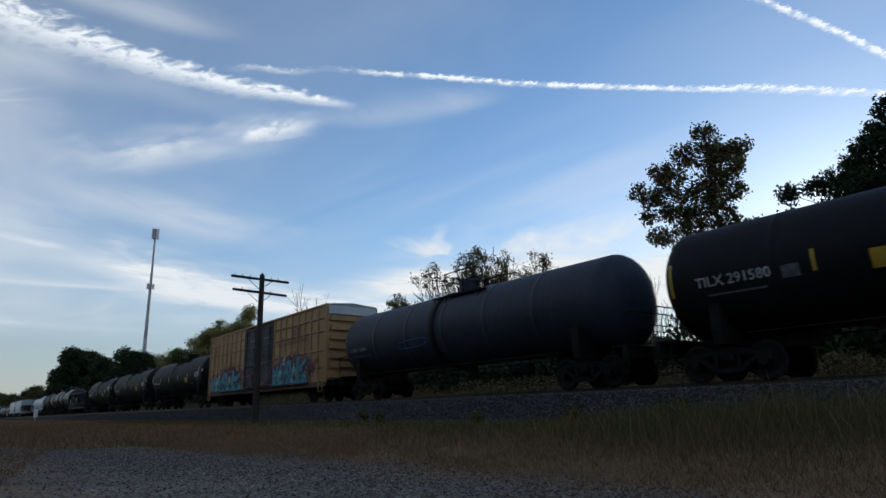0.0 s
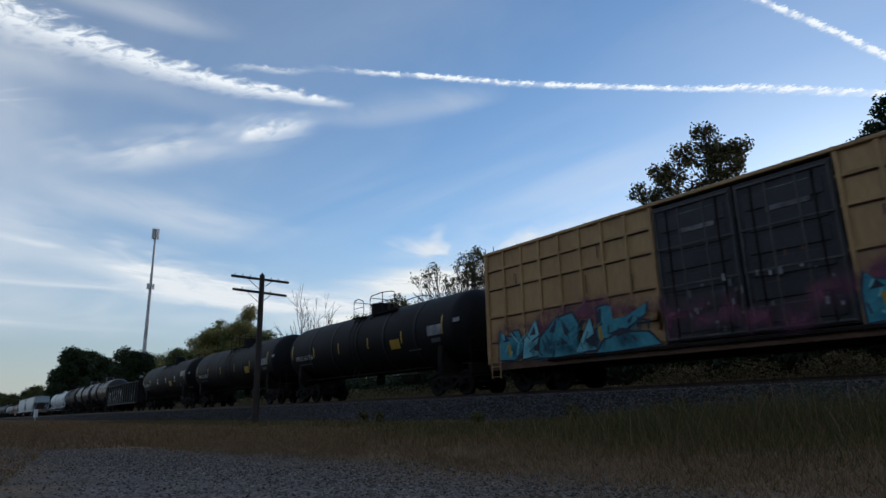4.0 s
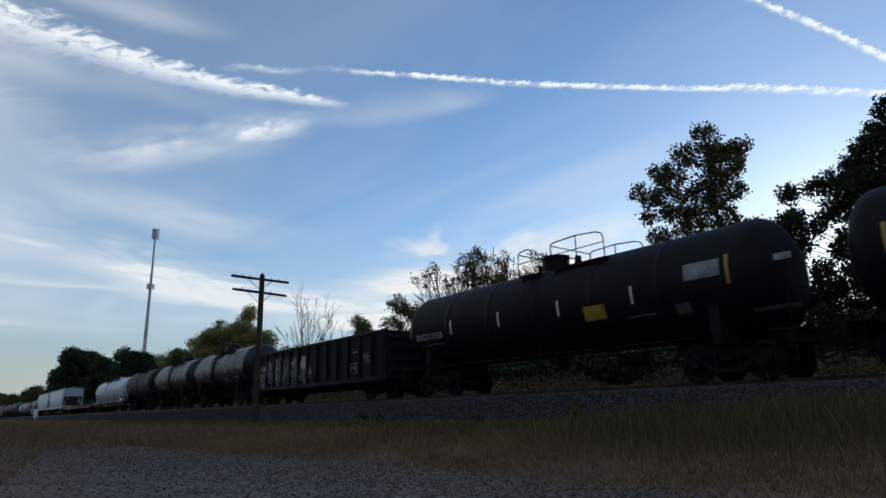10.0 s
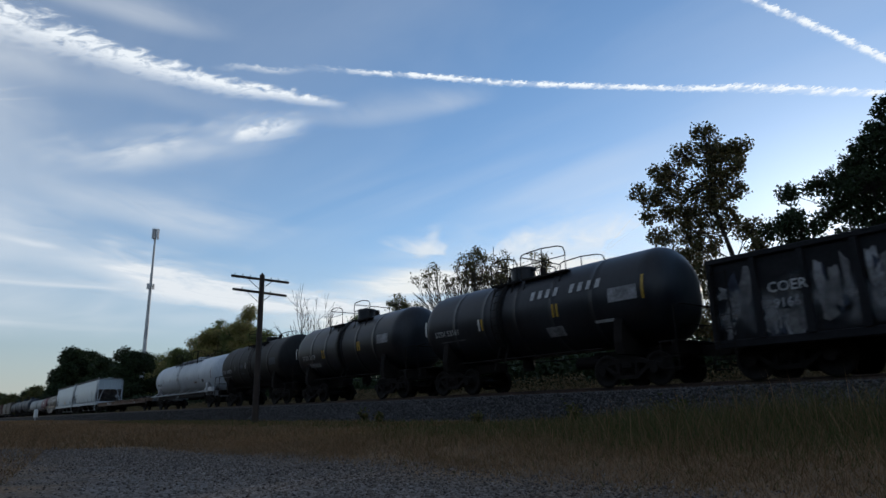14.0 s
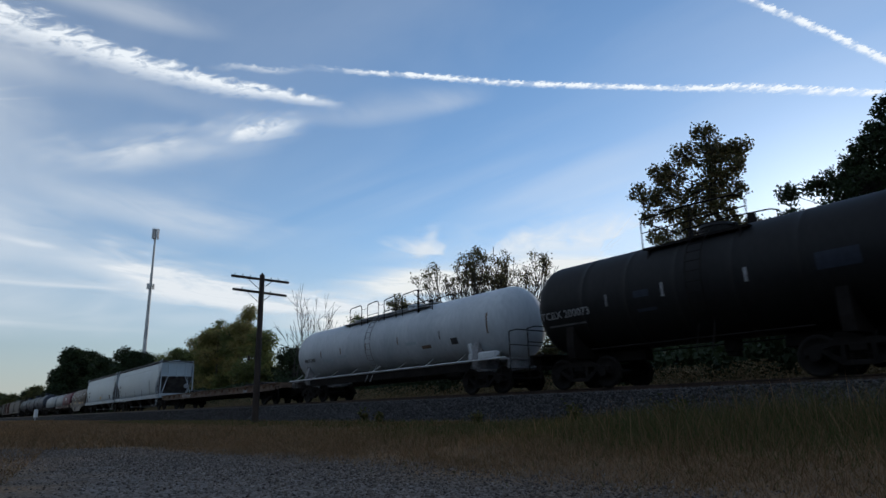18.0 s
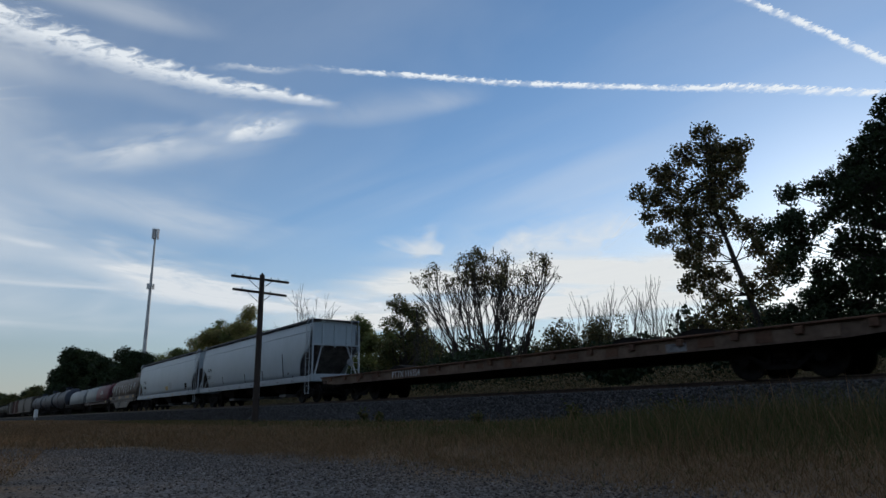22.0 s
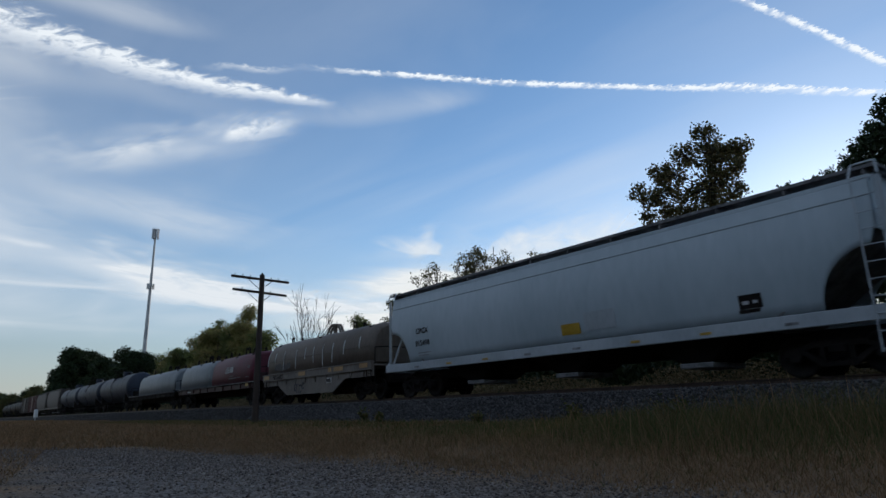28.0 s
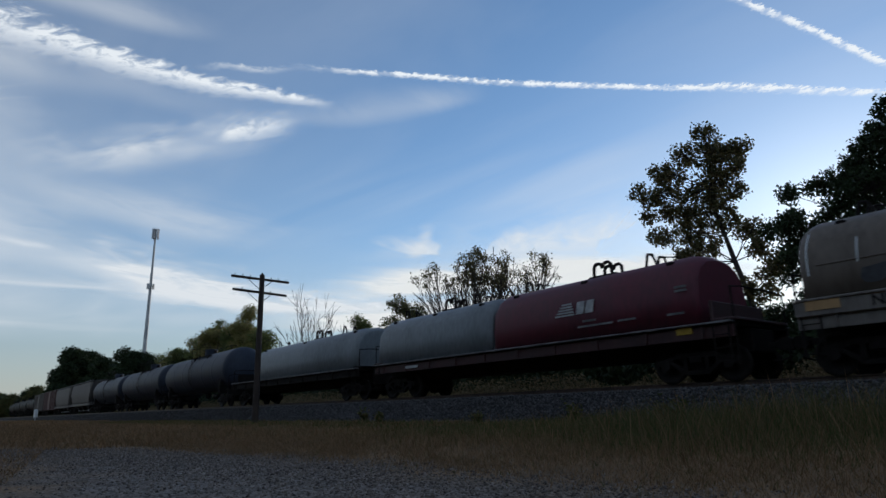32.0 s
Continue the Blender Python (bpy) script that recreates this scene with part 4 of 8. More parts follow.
        part("cradle", bm, cradle, car)
        bm = bmesh.new()
        for y in (-1.35, 1.35):
            pipe(bm, [(xe, y, 0.35), (xe, y, 2.05), (xe, y * 0.72, 2.15)], 0.02)
            pipe(bm, [(xe - d * 0.5, y, 0.35), (xe - d * 0.5, y, 1.1)], 0.018)
            for z in (0.4, 0.7):
                rod(bm, (xe, y, z), (xe - d * 0.5, y, z), 0.015, 6)
        pipe(bm, [(xe, -0.97, 2.15), (xe, 0.97, 2.15)], 0.02)
        pipe(bm, [(xe, -1.35, 1.6), (xe, 1.35, 1.6)], 0.016)
        part("end_handrail", bm, rail_mat, car)
        box_ = box(bmesh.new(), xe - d * 0.28, 0, 1.12, 0.6, 2.6, 0.05, 0.01)
        part("end_platform", box_, cradle, car)
    if side_rail:
        for side in (-1, 1):
            bm = bmesh.new()
            y = side * 1.5
            pipe(bm, [(-length / 2 + 0.5, y, 1.16), (length / 2 - 0.5, y, 1.16)], 0.03)
            for x in np.linspace(-length / 2 + 1.2, length / 2 - 1.2, 9):
                rod(bm, (x, y, 1.16), (x, side * 1.05, 1.46), 0.018, 6)
            part("running_rail", bm, M_SILL, car, "white pipe running rail")
    else:
        for side in (-1, 1):
            bm = pipe(bmesh.new(), [(-length / 2 + 3.0, side * 1.25, 1.12), (length / 2 - 3.0, side * 1.25, 1.12)], 0.022)
            part("grab_rail", bm, rail_mat, car)
    bm = bmesh.new()
    bmesh.ops.create_cone(bm, cap_ends=True, segments=18, radius1=0.24, radius2=0.2, depth=0.4, matrix=pose(dome, 0, zc - r - 0.1))
    box(bm, dome, 0, zc - r - 0.36, 0.3, 0.3, 0.14, 0.02)
    part("bottom_outlet", bm, M_DARK, car)
    bm = rod(bmesh.new(), (dome + 2.6, -0.3, 0.8), (dome + 3.5, -0.3, 0.8), 0.2, 14)
    part("brake_reservoir", bm, M_DARK, car)
    if band is not None:
        part("band", revolve([(band - 0.2, r), (band - 0.2, r + 0.05), (band + 0.2, r + 0.05), (band + 0.2, r)], zc, 56), M_BLACK, car, "raised dark girth band")
    if walkway:
        w0, w1 = walkway
        part("walkway", box(bmesh.new(), (w0 + w1) / 2, 0, zc + r + 0.09, w1 - w0, 0.6, 0.04, 0.006), M_GALV, car, "galvanised roof walk")
        for x in np.linspace(w0 + 0.2, w1 - 0.2, 6):
            part("walkway_bracket", box(bmesh.new(), x, 0, zc + r + 0.03, 0.06, 0.45, 0.12), M_GALV, car)
    for x, dz, h_, m_ in strips:
        strip(car, r, zc, x, dz, 0.085, h_, m_)
    for x, dz, w_, h_, m_, nm, lb in panels:
        strip(car, r, zc, x, dz, w_, h_, m_, nm, lb)
    if marks:
        a = math.asin(mark_z / r)
        lettering(marks, mark_size, mark_mat or M_LETTER, car, mark_x, -(r + 0.012) * math.cos(a), zc + (r + 0.012) * math.sin(a), 90 - math.degrees(a), label="white stencilled reporting mark")
        strip(car, r, zc, mark_x + 1.0, mark_z - 0.22, 1.5, 0.05, M_STENCIL, "stencil_line", "illegible small white stencil line")
    return car


def blob_plate(bm, cx, cz, w, h, y, seed, k=14, rough=0.35):
    """An irregular thin sprayed patch on a wall plane facing -y."""
    rg = random.Random(seed)
    pts = []
    for i in range(k):
        a = 2 * math.pi * i / k
        q = 1 + rg.uniform(-rough, rough)
        c, s = math.cos(a), math.sin(a)
        pts.append((cx + w / 2 * q * math.copysign(abs(c) ** 0.6, c), cz + h / 2 * q * math.copysign(abs(s) ** 0.6, s)))
    slab(pts, y, y - 0.003, bm)


def box_car(front, back):
    car, length = car_base("boxcar", front, back, "faded yellow high-cube boxcar with black doors and teal graffiti", "boxcar", 2.6)
    h0, h1, w = 0.95, 4.92, 1.5
    b0, b1 = -length / 2 + 0.78, length / 2 - 0.78
    d0, d1 = b0 + 7.05, b0 + 11.7
    for side in (-1, 1):
        for x0, x1 in ((b0, d0), (d1, b1)):
            part("side_wall", box(bmesh.new(), (x0 + x1) / 2, side * (w - 0.03), (h0 + h1) / 2, x1 - x0, 0.06, h1 - h0), M_YELLOW, car)
            xs = np.linspace(x0 + 0.08, x1 - 0.08, 9)
            for x in xs:
                part("side_post", box(bmesh.new(), x, side * (w + 0.04), (h0 + h1) / 2 + 0.05, 0.1, 0.08, h1 - h0 - 0.2, 0.012), M_YELLOW, car)
            for z in (1.75, 2.62, 3.62, 4.3):
                part("side_rib", slab([(x0, z - 0.05), (x1, z - 0.05), (x1, z + 0.03), (x0, z + 0.03)], side * w, side * (w + 0.065)), M_YELLOW, car)
                # rust-brown strip paints in the shade below each rib
                part("grime_line", box(bmesh.new(), (x0 + x1) / 2, side * (w + 0.003), z - 0.075, x1 - x0 - 0.1, 0.006, 0.05), M_RUST, car, "rust-brown line painted as shade under a rib")
        for k, (x0, x1) in enumerate(((d0, (d0 + d1) / 2), ((d0 + d1) / 2, d1))):
            door = part("door", box(bmesh.new(), (x0 + x1) / 2, side * (w + 0.02), (h0 + h1) / 2 - 0.03, x1 - x0 - 0.04, 0.07, h1 - h0 - 0.22, 0.012), M_DOOR, car, "black double plug door")
            for z in np.linspace(h0 + 0.5, h1 - 0.7, 6):
                part("door_panel", box(bmesh.new(), (x0 + x1) / 2, side * (w + 0.068), z, x1 - x0 - 0.5, 0.04, 0.42, 0.014), M_DOOR, door)
            for q in range(4):
                part("door_stile", box(bmesh.new(), x0 + 0.1 + (x1 - x0 - 0.2) * q / 3, side * (w + 0.075), (h0 + h1) / 2, 0.05, 0.06, h1 - h0 - 0.4, 0.01), M_DOORBAR, door)
            for z in (h0 + 0.16, 2.5, 3.55, h1 - 0.26):
                part("door_rail", box(bmesh.new(), (x0 + x1) / 2, side * (w + 0.075), z, x1 - x0 - 0.12, 0.06, 0.06, 0.01), M_DOORBAR, door)
            for x in (x0 + 0.45, x1 - 0.45):
                part("lock_bar", rod(bmesh.new(), (x, side * (w + 0.1), h0 + 0.15), (x, side * (w + 0.1), h1 - 0.3), 0.025, 6), M_DARK, door)
            part("faded_panel", box(bmesh.new(), (x0 + x1) / 2 + 0.1, side * (w + 0.08), h1 - 0.75, 1.0, 0.01, 0.55), M_SMEAR, door)
        part("door_track", box(bmesh.new(), (b0 + b1) / 2 + 0.4, side * (w + 0.06), h0 - 0.02, 13.5, 0.1, 0.09, 0.01), M_DARK, car)
        part("side_sill", box(bmesh.new(), 0, side * (w - 0.02), h0 - 0.09, b1 - b0, 0.08, 0.26, 0.01), M_RUST, car)
        part("eave", box(bmesh.new(), 0, side * (w + 0.02), h1 + 0.01, b1 - b0, 0.12, 0.1, 0.015), M_YELLOW, car)
    for d in (-1, 1):
        x = b1 if d > 0 else b0
        end = part("end_wall", box(bmesh.new(), x - d * 0.04, 0, (h0 + h1) / 2, 0.08, 2 * w - 0.1, h1 - h0), M_YELLOW, car)
        for i in range(7):
            z = h0 + 0.34 + i * 0.49
            bm = prism([(-w + 0.14, z - 0.12), (w - 0.14, z - 0.12), (w - 0.22, z + 0.12), (-w + 0.22, z + 0.12)], x, x + d * 0.17)
            part("end_rib", bm, M_YELLOW, end)
        part("end_band", box(bmesh.new(), x + d * 0.05, 0, h1 - 0.24, 0.1, 2 * w - 0.12, 0.46, 0.012), M_SILL, end, "white clearance band")
        for y in (-w, w):
            part("corner_post", box(bmesh.new(), x, y, (h0 + h1) / 2, 0.13, 0.13, h1 - h0, 0.02), M_YELLOW, car)
        ladder(car, x + d * 0.1, w - 0.35, 0.9, 4.2, 0.44, M_YELLOW, "y")
        ladder(car, x - d * 0.4, -w - 0.09, 0.45, 1.6, 0.44, M_YELLOW, "x")
        part("end_sill", box(bmesh.new(), x - d * 0.05, 0, 0.93, 0.2, 2.9, 0.3, 0.02), M_DARK, car)
    roof = [(-w - 0.03, h1 + 0.02), (w + 0.03, h1 + 0.02), (w, h1 + 0.07), (0, h1 + 0.19), (-w, h1 + 0.07)]
    part("roof", prism(roof, b0 - 0.03, b1 + 0.03), M_GALV, car)
    bm = bmesh.new()
    for x in np.linspace(b0 + 0.6, b1 - 0.6, 18):
        prism([(-w, h1 + 0.07), (w, h1 + 0.07), (w, h1 + 0.1), (0, h1 + 0.225), (-w, h1 + 0.1)], x - 0.03, x + 0.03, bm)
    part("roof_seams", bm, M_GALV, car)
    part("underframe", box(bmesh.new(), 0, 0, 0.88, b1 - b0 - 0.4, 0.6, 0.4, 0.02), M_DARK, car)
    # sprayed graffiti along the lower side: soft haze, then angular shapes of thick strokes with dark outlines
    y = -w - 0.082
    rg = random.Random(5)

    def haze(mat_, lab, cx, cz, sx, sz, yy):
        bm = bmesh.new()
        bm.faces.new([bm.verts.new((cx + i * sx / 2, yy, cz + k * sz / 2)) for i, k in ((-1, -1), (1, -1), (1, 1), (-1, 1))])
        part("graffiti_patch", bm, mat_, car, lab)

    def stroke(pts, yy, mat_, lab, grow_=1.0):
        mx_, mz_ = sum(p[0] for p in pts) / len(pts), sum(p[1] for p in pts) / len(pts)
        part("graffiti_stroke", slab([(mx_ + (px - mx_) * grow_ + math.copysign(0.035 if grow_ > 1 else 0, px - mx_), mz_ + (pz - mz_) * grow_ + math.copysign(0.035 if grow_ > 1 else 0, pz - mz_)) for px, pz in pts], yy, yy - 0.002), mat_, car, lab)

    # interlocked pointed letters, as shares of the piece's width and height
    letters = (((0.0, 0.02), (0.0, 0.5), (0.02, 0.76), (0.06, 0.64), (0.1, 0.6), (0.11, 0.8), (0.16, 0.82), (0.18, 0.6), (0.19, 0.25), (0.12, 0.06)),
               ((0.18, 0.06), (0.19, 0.5), (0.23, 0.66), (0.28, 0.92), (0.3, 0.6), (0.27, 0.35), (0.31, 0.06)),
               ((0.29, 0.08), (0.31, 0.45), (0.37, 0.72), (0.44, 1.0), (0.46, 0.6), (0.4, 0.32), (0.39, 0.06)),
               ((0.4, 0.04), (0.42, 0.5), (0.455, 0.97), (0.54, 0.93), (0.58, 0.62), (0.55, 0.36), (0.6, 0.06)),
               ((0.55, 0.06), (0.59, 0.5), (0.63, 0.84), (0.66, 0.6), (0.66, 0.06)),
               ((0.65, 0.3), (0.68, 0.62), (0.69, 1.0), (0.73, 1.06), (0.77, 1.0), (0.78, 0.66), (0.84, 0.74), (0.96, 0.98), (0.95, 0.76), (0.86, 0.5), (0.8, 0.34)),
               ((0.66, 0.02), (0.72, 0.28), (0.85, 0.4), (0.95, 0.34), (1.0, 0.04)))
    shades = (((0.03, 0.5), (0.05, 0.68), (0.09, 0.52)), ((0.1, 0.56), (0.11, 0.76), (0.14, 0.6)), ((0.24, 0.62), (0.28, 0.86), (0.285, 0.6)), ((0.26, 0.25), (0.3, 0.45), (0.31, 0.2)), ((0.38, 0.62), (0.43, 0.94), (0.41, 0.6)),
              ((0.46, 0.9), (0.51, 0.6), (0.5, 0.4), (0.47, 0.55)), ((0.42, 0.28), (0.45, 0.45), (0.49, 0.26)), ((0.6, 0.3), (0.67, 0.5), (0.68, 0.2), (0.65, 0.1)), ((0.69, 0.95), (0.71, 1.0), (0.7, 0.66), (0.68, 0.6)), ((0.74, 0.38), (0.82, 0.46), (0.88, 0.4), (0.8, 0.33)),
              ((0.55, 0.56), (0.58, 0.8), (0.62, 0.78)), ((0.84, 0.6), (0.88, 0.72), (0.86, 0.55)))
    for (x0, x1, hh) in ((d1 + 0.12, b1 - 1.9, 1.42), (b0 + 0.6, d0 - 0.15, 1.3)):
        for i in range(9):
            haze(M_HAZE, "soft violet sprayed haze", x0 + (x1 - x0 + 1.2) * (i + 0.5) / 9, 1.75 + 0.5 * math.sin(math.pi * (i + 0.5) / 9) + rg.uniform(-0.15, 0.15), rg.uniform(1.4, 2.3), rg.uniform(1.1, 1.5), y - 0.0005 * i)
        for i in range(5):
            haze(M_TEALHAZE, "soft teal sprayed haze", x0 + (x1 - x0) * (i + 0.5) / 5, rg.uniform(1.2, 1.5), 1.5, 1.0, y - 0.005 - 0.0004 * i)
        span, z0 = x1 - x0, 0.98

        def spot(u, v, jig=0.0):
            return (x0 + span * u + rg.uniform(-jig, jig), z0 + hh * v + rg.uniform(-jig, jig))

        jig_ = 0.0 if x0 > 0 else 0.07
        for k, shape in enumerate(letters):
            pts = [spot(u, v, jig_) for u, v in shape]
            stroke(pts, y - 0.0085 - 0.0003 * k, M_OUTLINE, "dark sprayed outline", 1.05)
            stroke(pts, y - 0.0125 - 0.0006 * k, (M_TEAL, M_TEALPALE, M_TEAL)[k % 3], "teal sprayed letter")
            if k != 5:
                haze(M_DEEPHAZE, "deep blue shading of the letters", sum(p[0] for p in pts) / len(pts), z0 + hh * 0.24, 0.17 * span, hh * 0.56, y - 0.0175 - 0.0003 * k)
        for k, shape in enumerate(shades):
            part("graffiti_stroke", slab([spot(u, v, jig_ * 0.6) for u, v in shape], y - 0.0205 - 0.0002 * k, y - 0.0215 - 0.0002 * k), M_OUTLINE, car, "dark sprayed inner shade")
        haze(M_HAZE, "violet haze beside the last letter", x1 + 0.45, 1.45, 1.5, 1.2, y - 0.0052)
        for k in range(36):
            u = ((k * 7) % 36 + 0.5) / 36
            px, pz = spot(u * 0.97, rg.uniform(0.1, 0.66))
            part("graffiti_stroke", box(bmesh.new(), px, y - 0.0242 - 0.0001 * k, pz, rg.uniform(0.03, 0.065), 0.002, rg.uniform(0.18, 0.46), 0, 0, rg.uniform(-70, 70)), (M_OUTLINE, M_TEALPALE, M_OUTLINE, M_TEALDARK, M_OUTLINE)[k % 5], car, "sprayed inner stroke")
        for u, v in ((0.085, 0.3), (0.695, 0.42)):
            part("graffiti_stroke", box(bmesh.new(), x0 + span * u, y - 0.028, z0 + hh * v, 0.11, 0.002, 0.42, 0, 0, -6), M_REFLECT, car, "yellow sprayed accent")
    ring = [(d1 + 0.12 + (b1 - d1 - 2.02) * 0.345 + 0.13 * math.cos(a), y - 0.006, 2.32 + 0.2 * math.sin(a) + 0.09 * math.cos(a)) for a in np.linspace(0, 2 * math.pi, 15)]
    part("graffiti_stroke", tube_line(ring + [(ring[0][0] - 0.1, y - 0.006, 1.95)], 0.022, 5), M_PALE, car, "white sprayed bubble")
    for i in range(6):
        haze(M_HAZE, "violet haze sprayed over the doors", d0 + 0.4 + 0.75 * i, rg.uniform(1.3, 1.9), 1.3, 1.1, -w - 0.132 - 0.0005 * i)
    for i in range(26):
        part("door_mark", box(bmesh.new(), d0 + 0.3 + rg.uniform(0, 4.1), -w - 0.139, rg.uniform(1.2, 2.5), rg.uniform(0.03, 0.1), 0.004, rg.uniform(0.05, 0.2)), (M_SMEAR, M_FADEW)[i % 2], car, "small pale mark on the doors")
    for i in range(14):
        part("rust_streak", box(bmesh.new(), b0 + 0.4 + rg.uniform(0, 17.0), -w - 0.0822, rg.uniform(2.6, 4.4), rg.uniform(0.02, 0.05), 0.004, rg.uniform(0.3, 0.9)), M_RUST, car, "thin rust streak")
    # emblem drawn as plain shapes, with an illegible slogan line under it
    bm = bmesh.new()
    ex = d1 + 2.7
    box(bm, ex, y, 4.15, 0.62, 0.008, 0.1)
    box(bm, ex, y, 3.85, 0.1, 0.008, 0.6)
    box(bm, ex + 0.75, y, 3.87, 0.1, 0.008, 0.66, 0, 0, 32)
    box(bm, ex + 0.75, y - 0.004, 3.87, 0.1, 0.008, 0.66, 0, 0, -32)
    part("emblem", bm, M_MAROON, car, "maroon painted emblem")
    lettering("RAILCAR POOLING EXPERTS", 0.32, M_MAROON, car, d1 + 0.75, y - 0.004, 3.2, label="faded maroon slogan")
    return car


def gondola(front, back):
    car, length = car_base("gondola_car", front, back, "faded black ribbed gondola with pale worn graffiti", "gondola", 2.2)
    b0, b1 = -length / 2 + 0.68, length / 2 - 0.68
    h0, h1, w = 0.85, 2.95, 1.45
    for side in (-1, 1):
        part("side_wall", box(bmesh.new(), 0, side * (w - 0.03), (h0 + h1) / 2, b1 - b0, 0.05, h1 - h0), M_GOND, car)
        part("top_chord", box(bmesh.new(), 0, side * w, h1, b1 - b0, 0.16, 0.14, 0.02), M_GOND, car)
        part("side_sill", box(bmesh.new(), 0, side * w, h0, b1 - b0, 0.12, 0.2, 0.02), M_GOND, car)
        for x in np.linspace(b0 + 0.1, b1 - 0.1, 15):
            part("side_post", slab([(x - 0.09, h0 + 0.1), (x + 0.09, h0 + 0.1), (x + 0.06, h1 - 0.07), (x - 0.06, h1 - 0.07)], side * (w - 0.01), side * (w + 0.11)), M_GOND, car)
    for d in (-1, 1):
        x = b1 if d > 0 else b0
        e = part("end_wall", box(bmesh.new(), x - d * 0.03, 0, (h0 + h1) / 2, 0.06, 2 * w, h1 - h0), M_GOND, car)
        for z in np.linspace(h0 + 0.35, h1 - 0.3, 4):
            part("end_rib", box(bmesh.new(), x + d * 0.04, 0, z, 0.1, 2 * w - 0.3, 0.16, 0.03), M_GOND, e)
        ladder(car, x + d * 0.12, w - 0.35, 0.5, 2.8, 0.42, M_DARK, "y")
        ladder(car, x - d * 0.35, -w - 0.14, 0.45, 2.7, 0.42, M_DARK, "x")
    part("floor", box(bmesh.new(), 0, 0, h0 + 0.02, b1 - b0 - 0.1, 2 * w - 0.12, 0.08), M_RUST, car)
    part("underframe", box(bmesh.new(), 0, 0, 0.72, b1 - b0 - 0.5, 0.5, 0.4, 0.02), M_DARK, car)
    rg = random.Random(11)
    xs = np.linspace(b0 + 0.1, b1 - 0.1, 15)
    y = -w + 0.002
    for i in range(7):
        c = (xs[i] + xs[i + 1]) / 2
        for q in range(9):
            bm = bmesh.new()
            blob_plate(bm, c + rg.uniform(-0.32, 0.32), rg.uniform(1.15, 1.4) if i == 1 else rg.uniform(1.2, 2.3), rg.uniform(0.12, 0.36), rg.uniform(0.35, 1.0), y - 0.003 * q, 500 + 5 * i + q, 12, 0.45)
            part("graffiti_patch", bm, (M_SMEAR, M_FADEW, M_OUTLINE, M_FADEW, M_SMEAR)[(i + q) % 5], car, "pale worn spray shape")
    for i in range(10):
        part("graffiti_patch", box(bmesh.new(), -7.3 + 0.85 * i, y - 0.035 - 0.0005 * i, 1.65 + rg.uniform(-0.15, 0.2), 1.3, 0.003, 1.3), M_GREYHAZE, car, "soft grey sprayed haze")
    lettering("COER", 0.34, M_LETTER, car, -6.35, -w - 0.125, 1.95, label="white stencilled reporting mark")
    lettering("9166", 0.3, M_FADEW, car, -6.25, -w - 0.125, 1.58, label="faded white stencilled car number")
    part("faded_patch", box(bmesh.new(), -6.0, -w + 0.0, 1.45, 0.7, 0.006, 0.2), M_FADEW, car, "faded white patch")
    bm = bmesh.new()
    blob_plate(bm, -0.42, 2.1, 0.6, 0.75, y - 0.045, 577, 14, 0.12)
    part("faded_patch", bm, M_PATCH, car, "large worn white patch")
    part("stencil_panel", box(bmesh.new(), 4.98, -w - 0.03, 1.44, 0.62, 0.01, 0.46), M_LETTER, car, "white framed stencil panel")
    part("stencil_panel", box(bmesh.new(), 4.98, -w - 0.038, 1.44, 0.57, 0.01, 0.41), M_GOND, car, "dark centre of the stencil panel")
    for dx in (-0.13, 0.13):
        part("stencil_bar", box(bmesh.new(), 4.98 + dx, -w - 0.046, 1.46, 0.15, 0.01, 0.16), M_FADEW, car, "illegible white stencil block")
    for k, (dz, mt) in enumerate(((1.95, M_SMEAR), (1.62, M_TAN), (1.45, M_GOND))):
        bm = bmesh.new()
        blob_plate(bm, 6.1, dz, 0.42, 0.3, y - 0.02 - 0.004 * k, 610 + k, 12, 0.4)
        part("graffiti_patch", bm, mt, car, "small worn yellow and grey spray")
    for x, z, lw in ((5.1, 2.2, 0.4), (6.4, 1.9, 0.45), (6.5, 1.72, 0.35), (3.2, 1.4, 0.4)):
        part("stencil_line", box(bmesh.new(), x, -w - 0.01, z, lw, 0.01, 0.07), M_FADEW, car, "illegible small pale stencil")
    return car


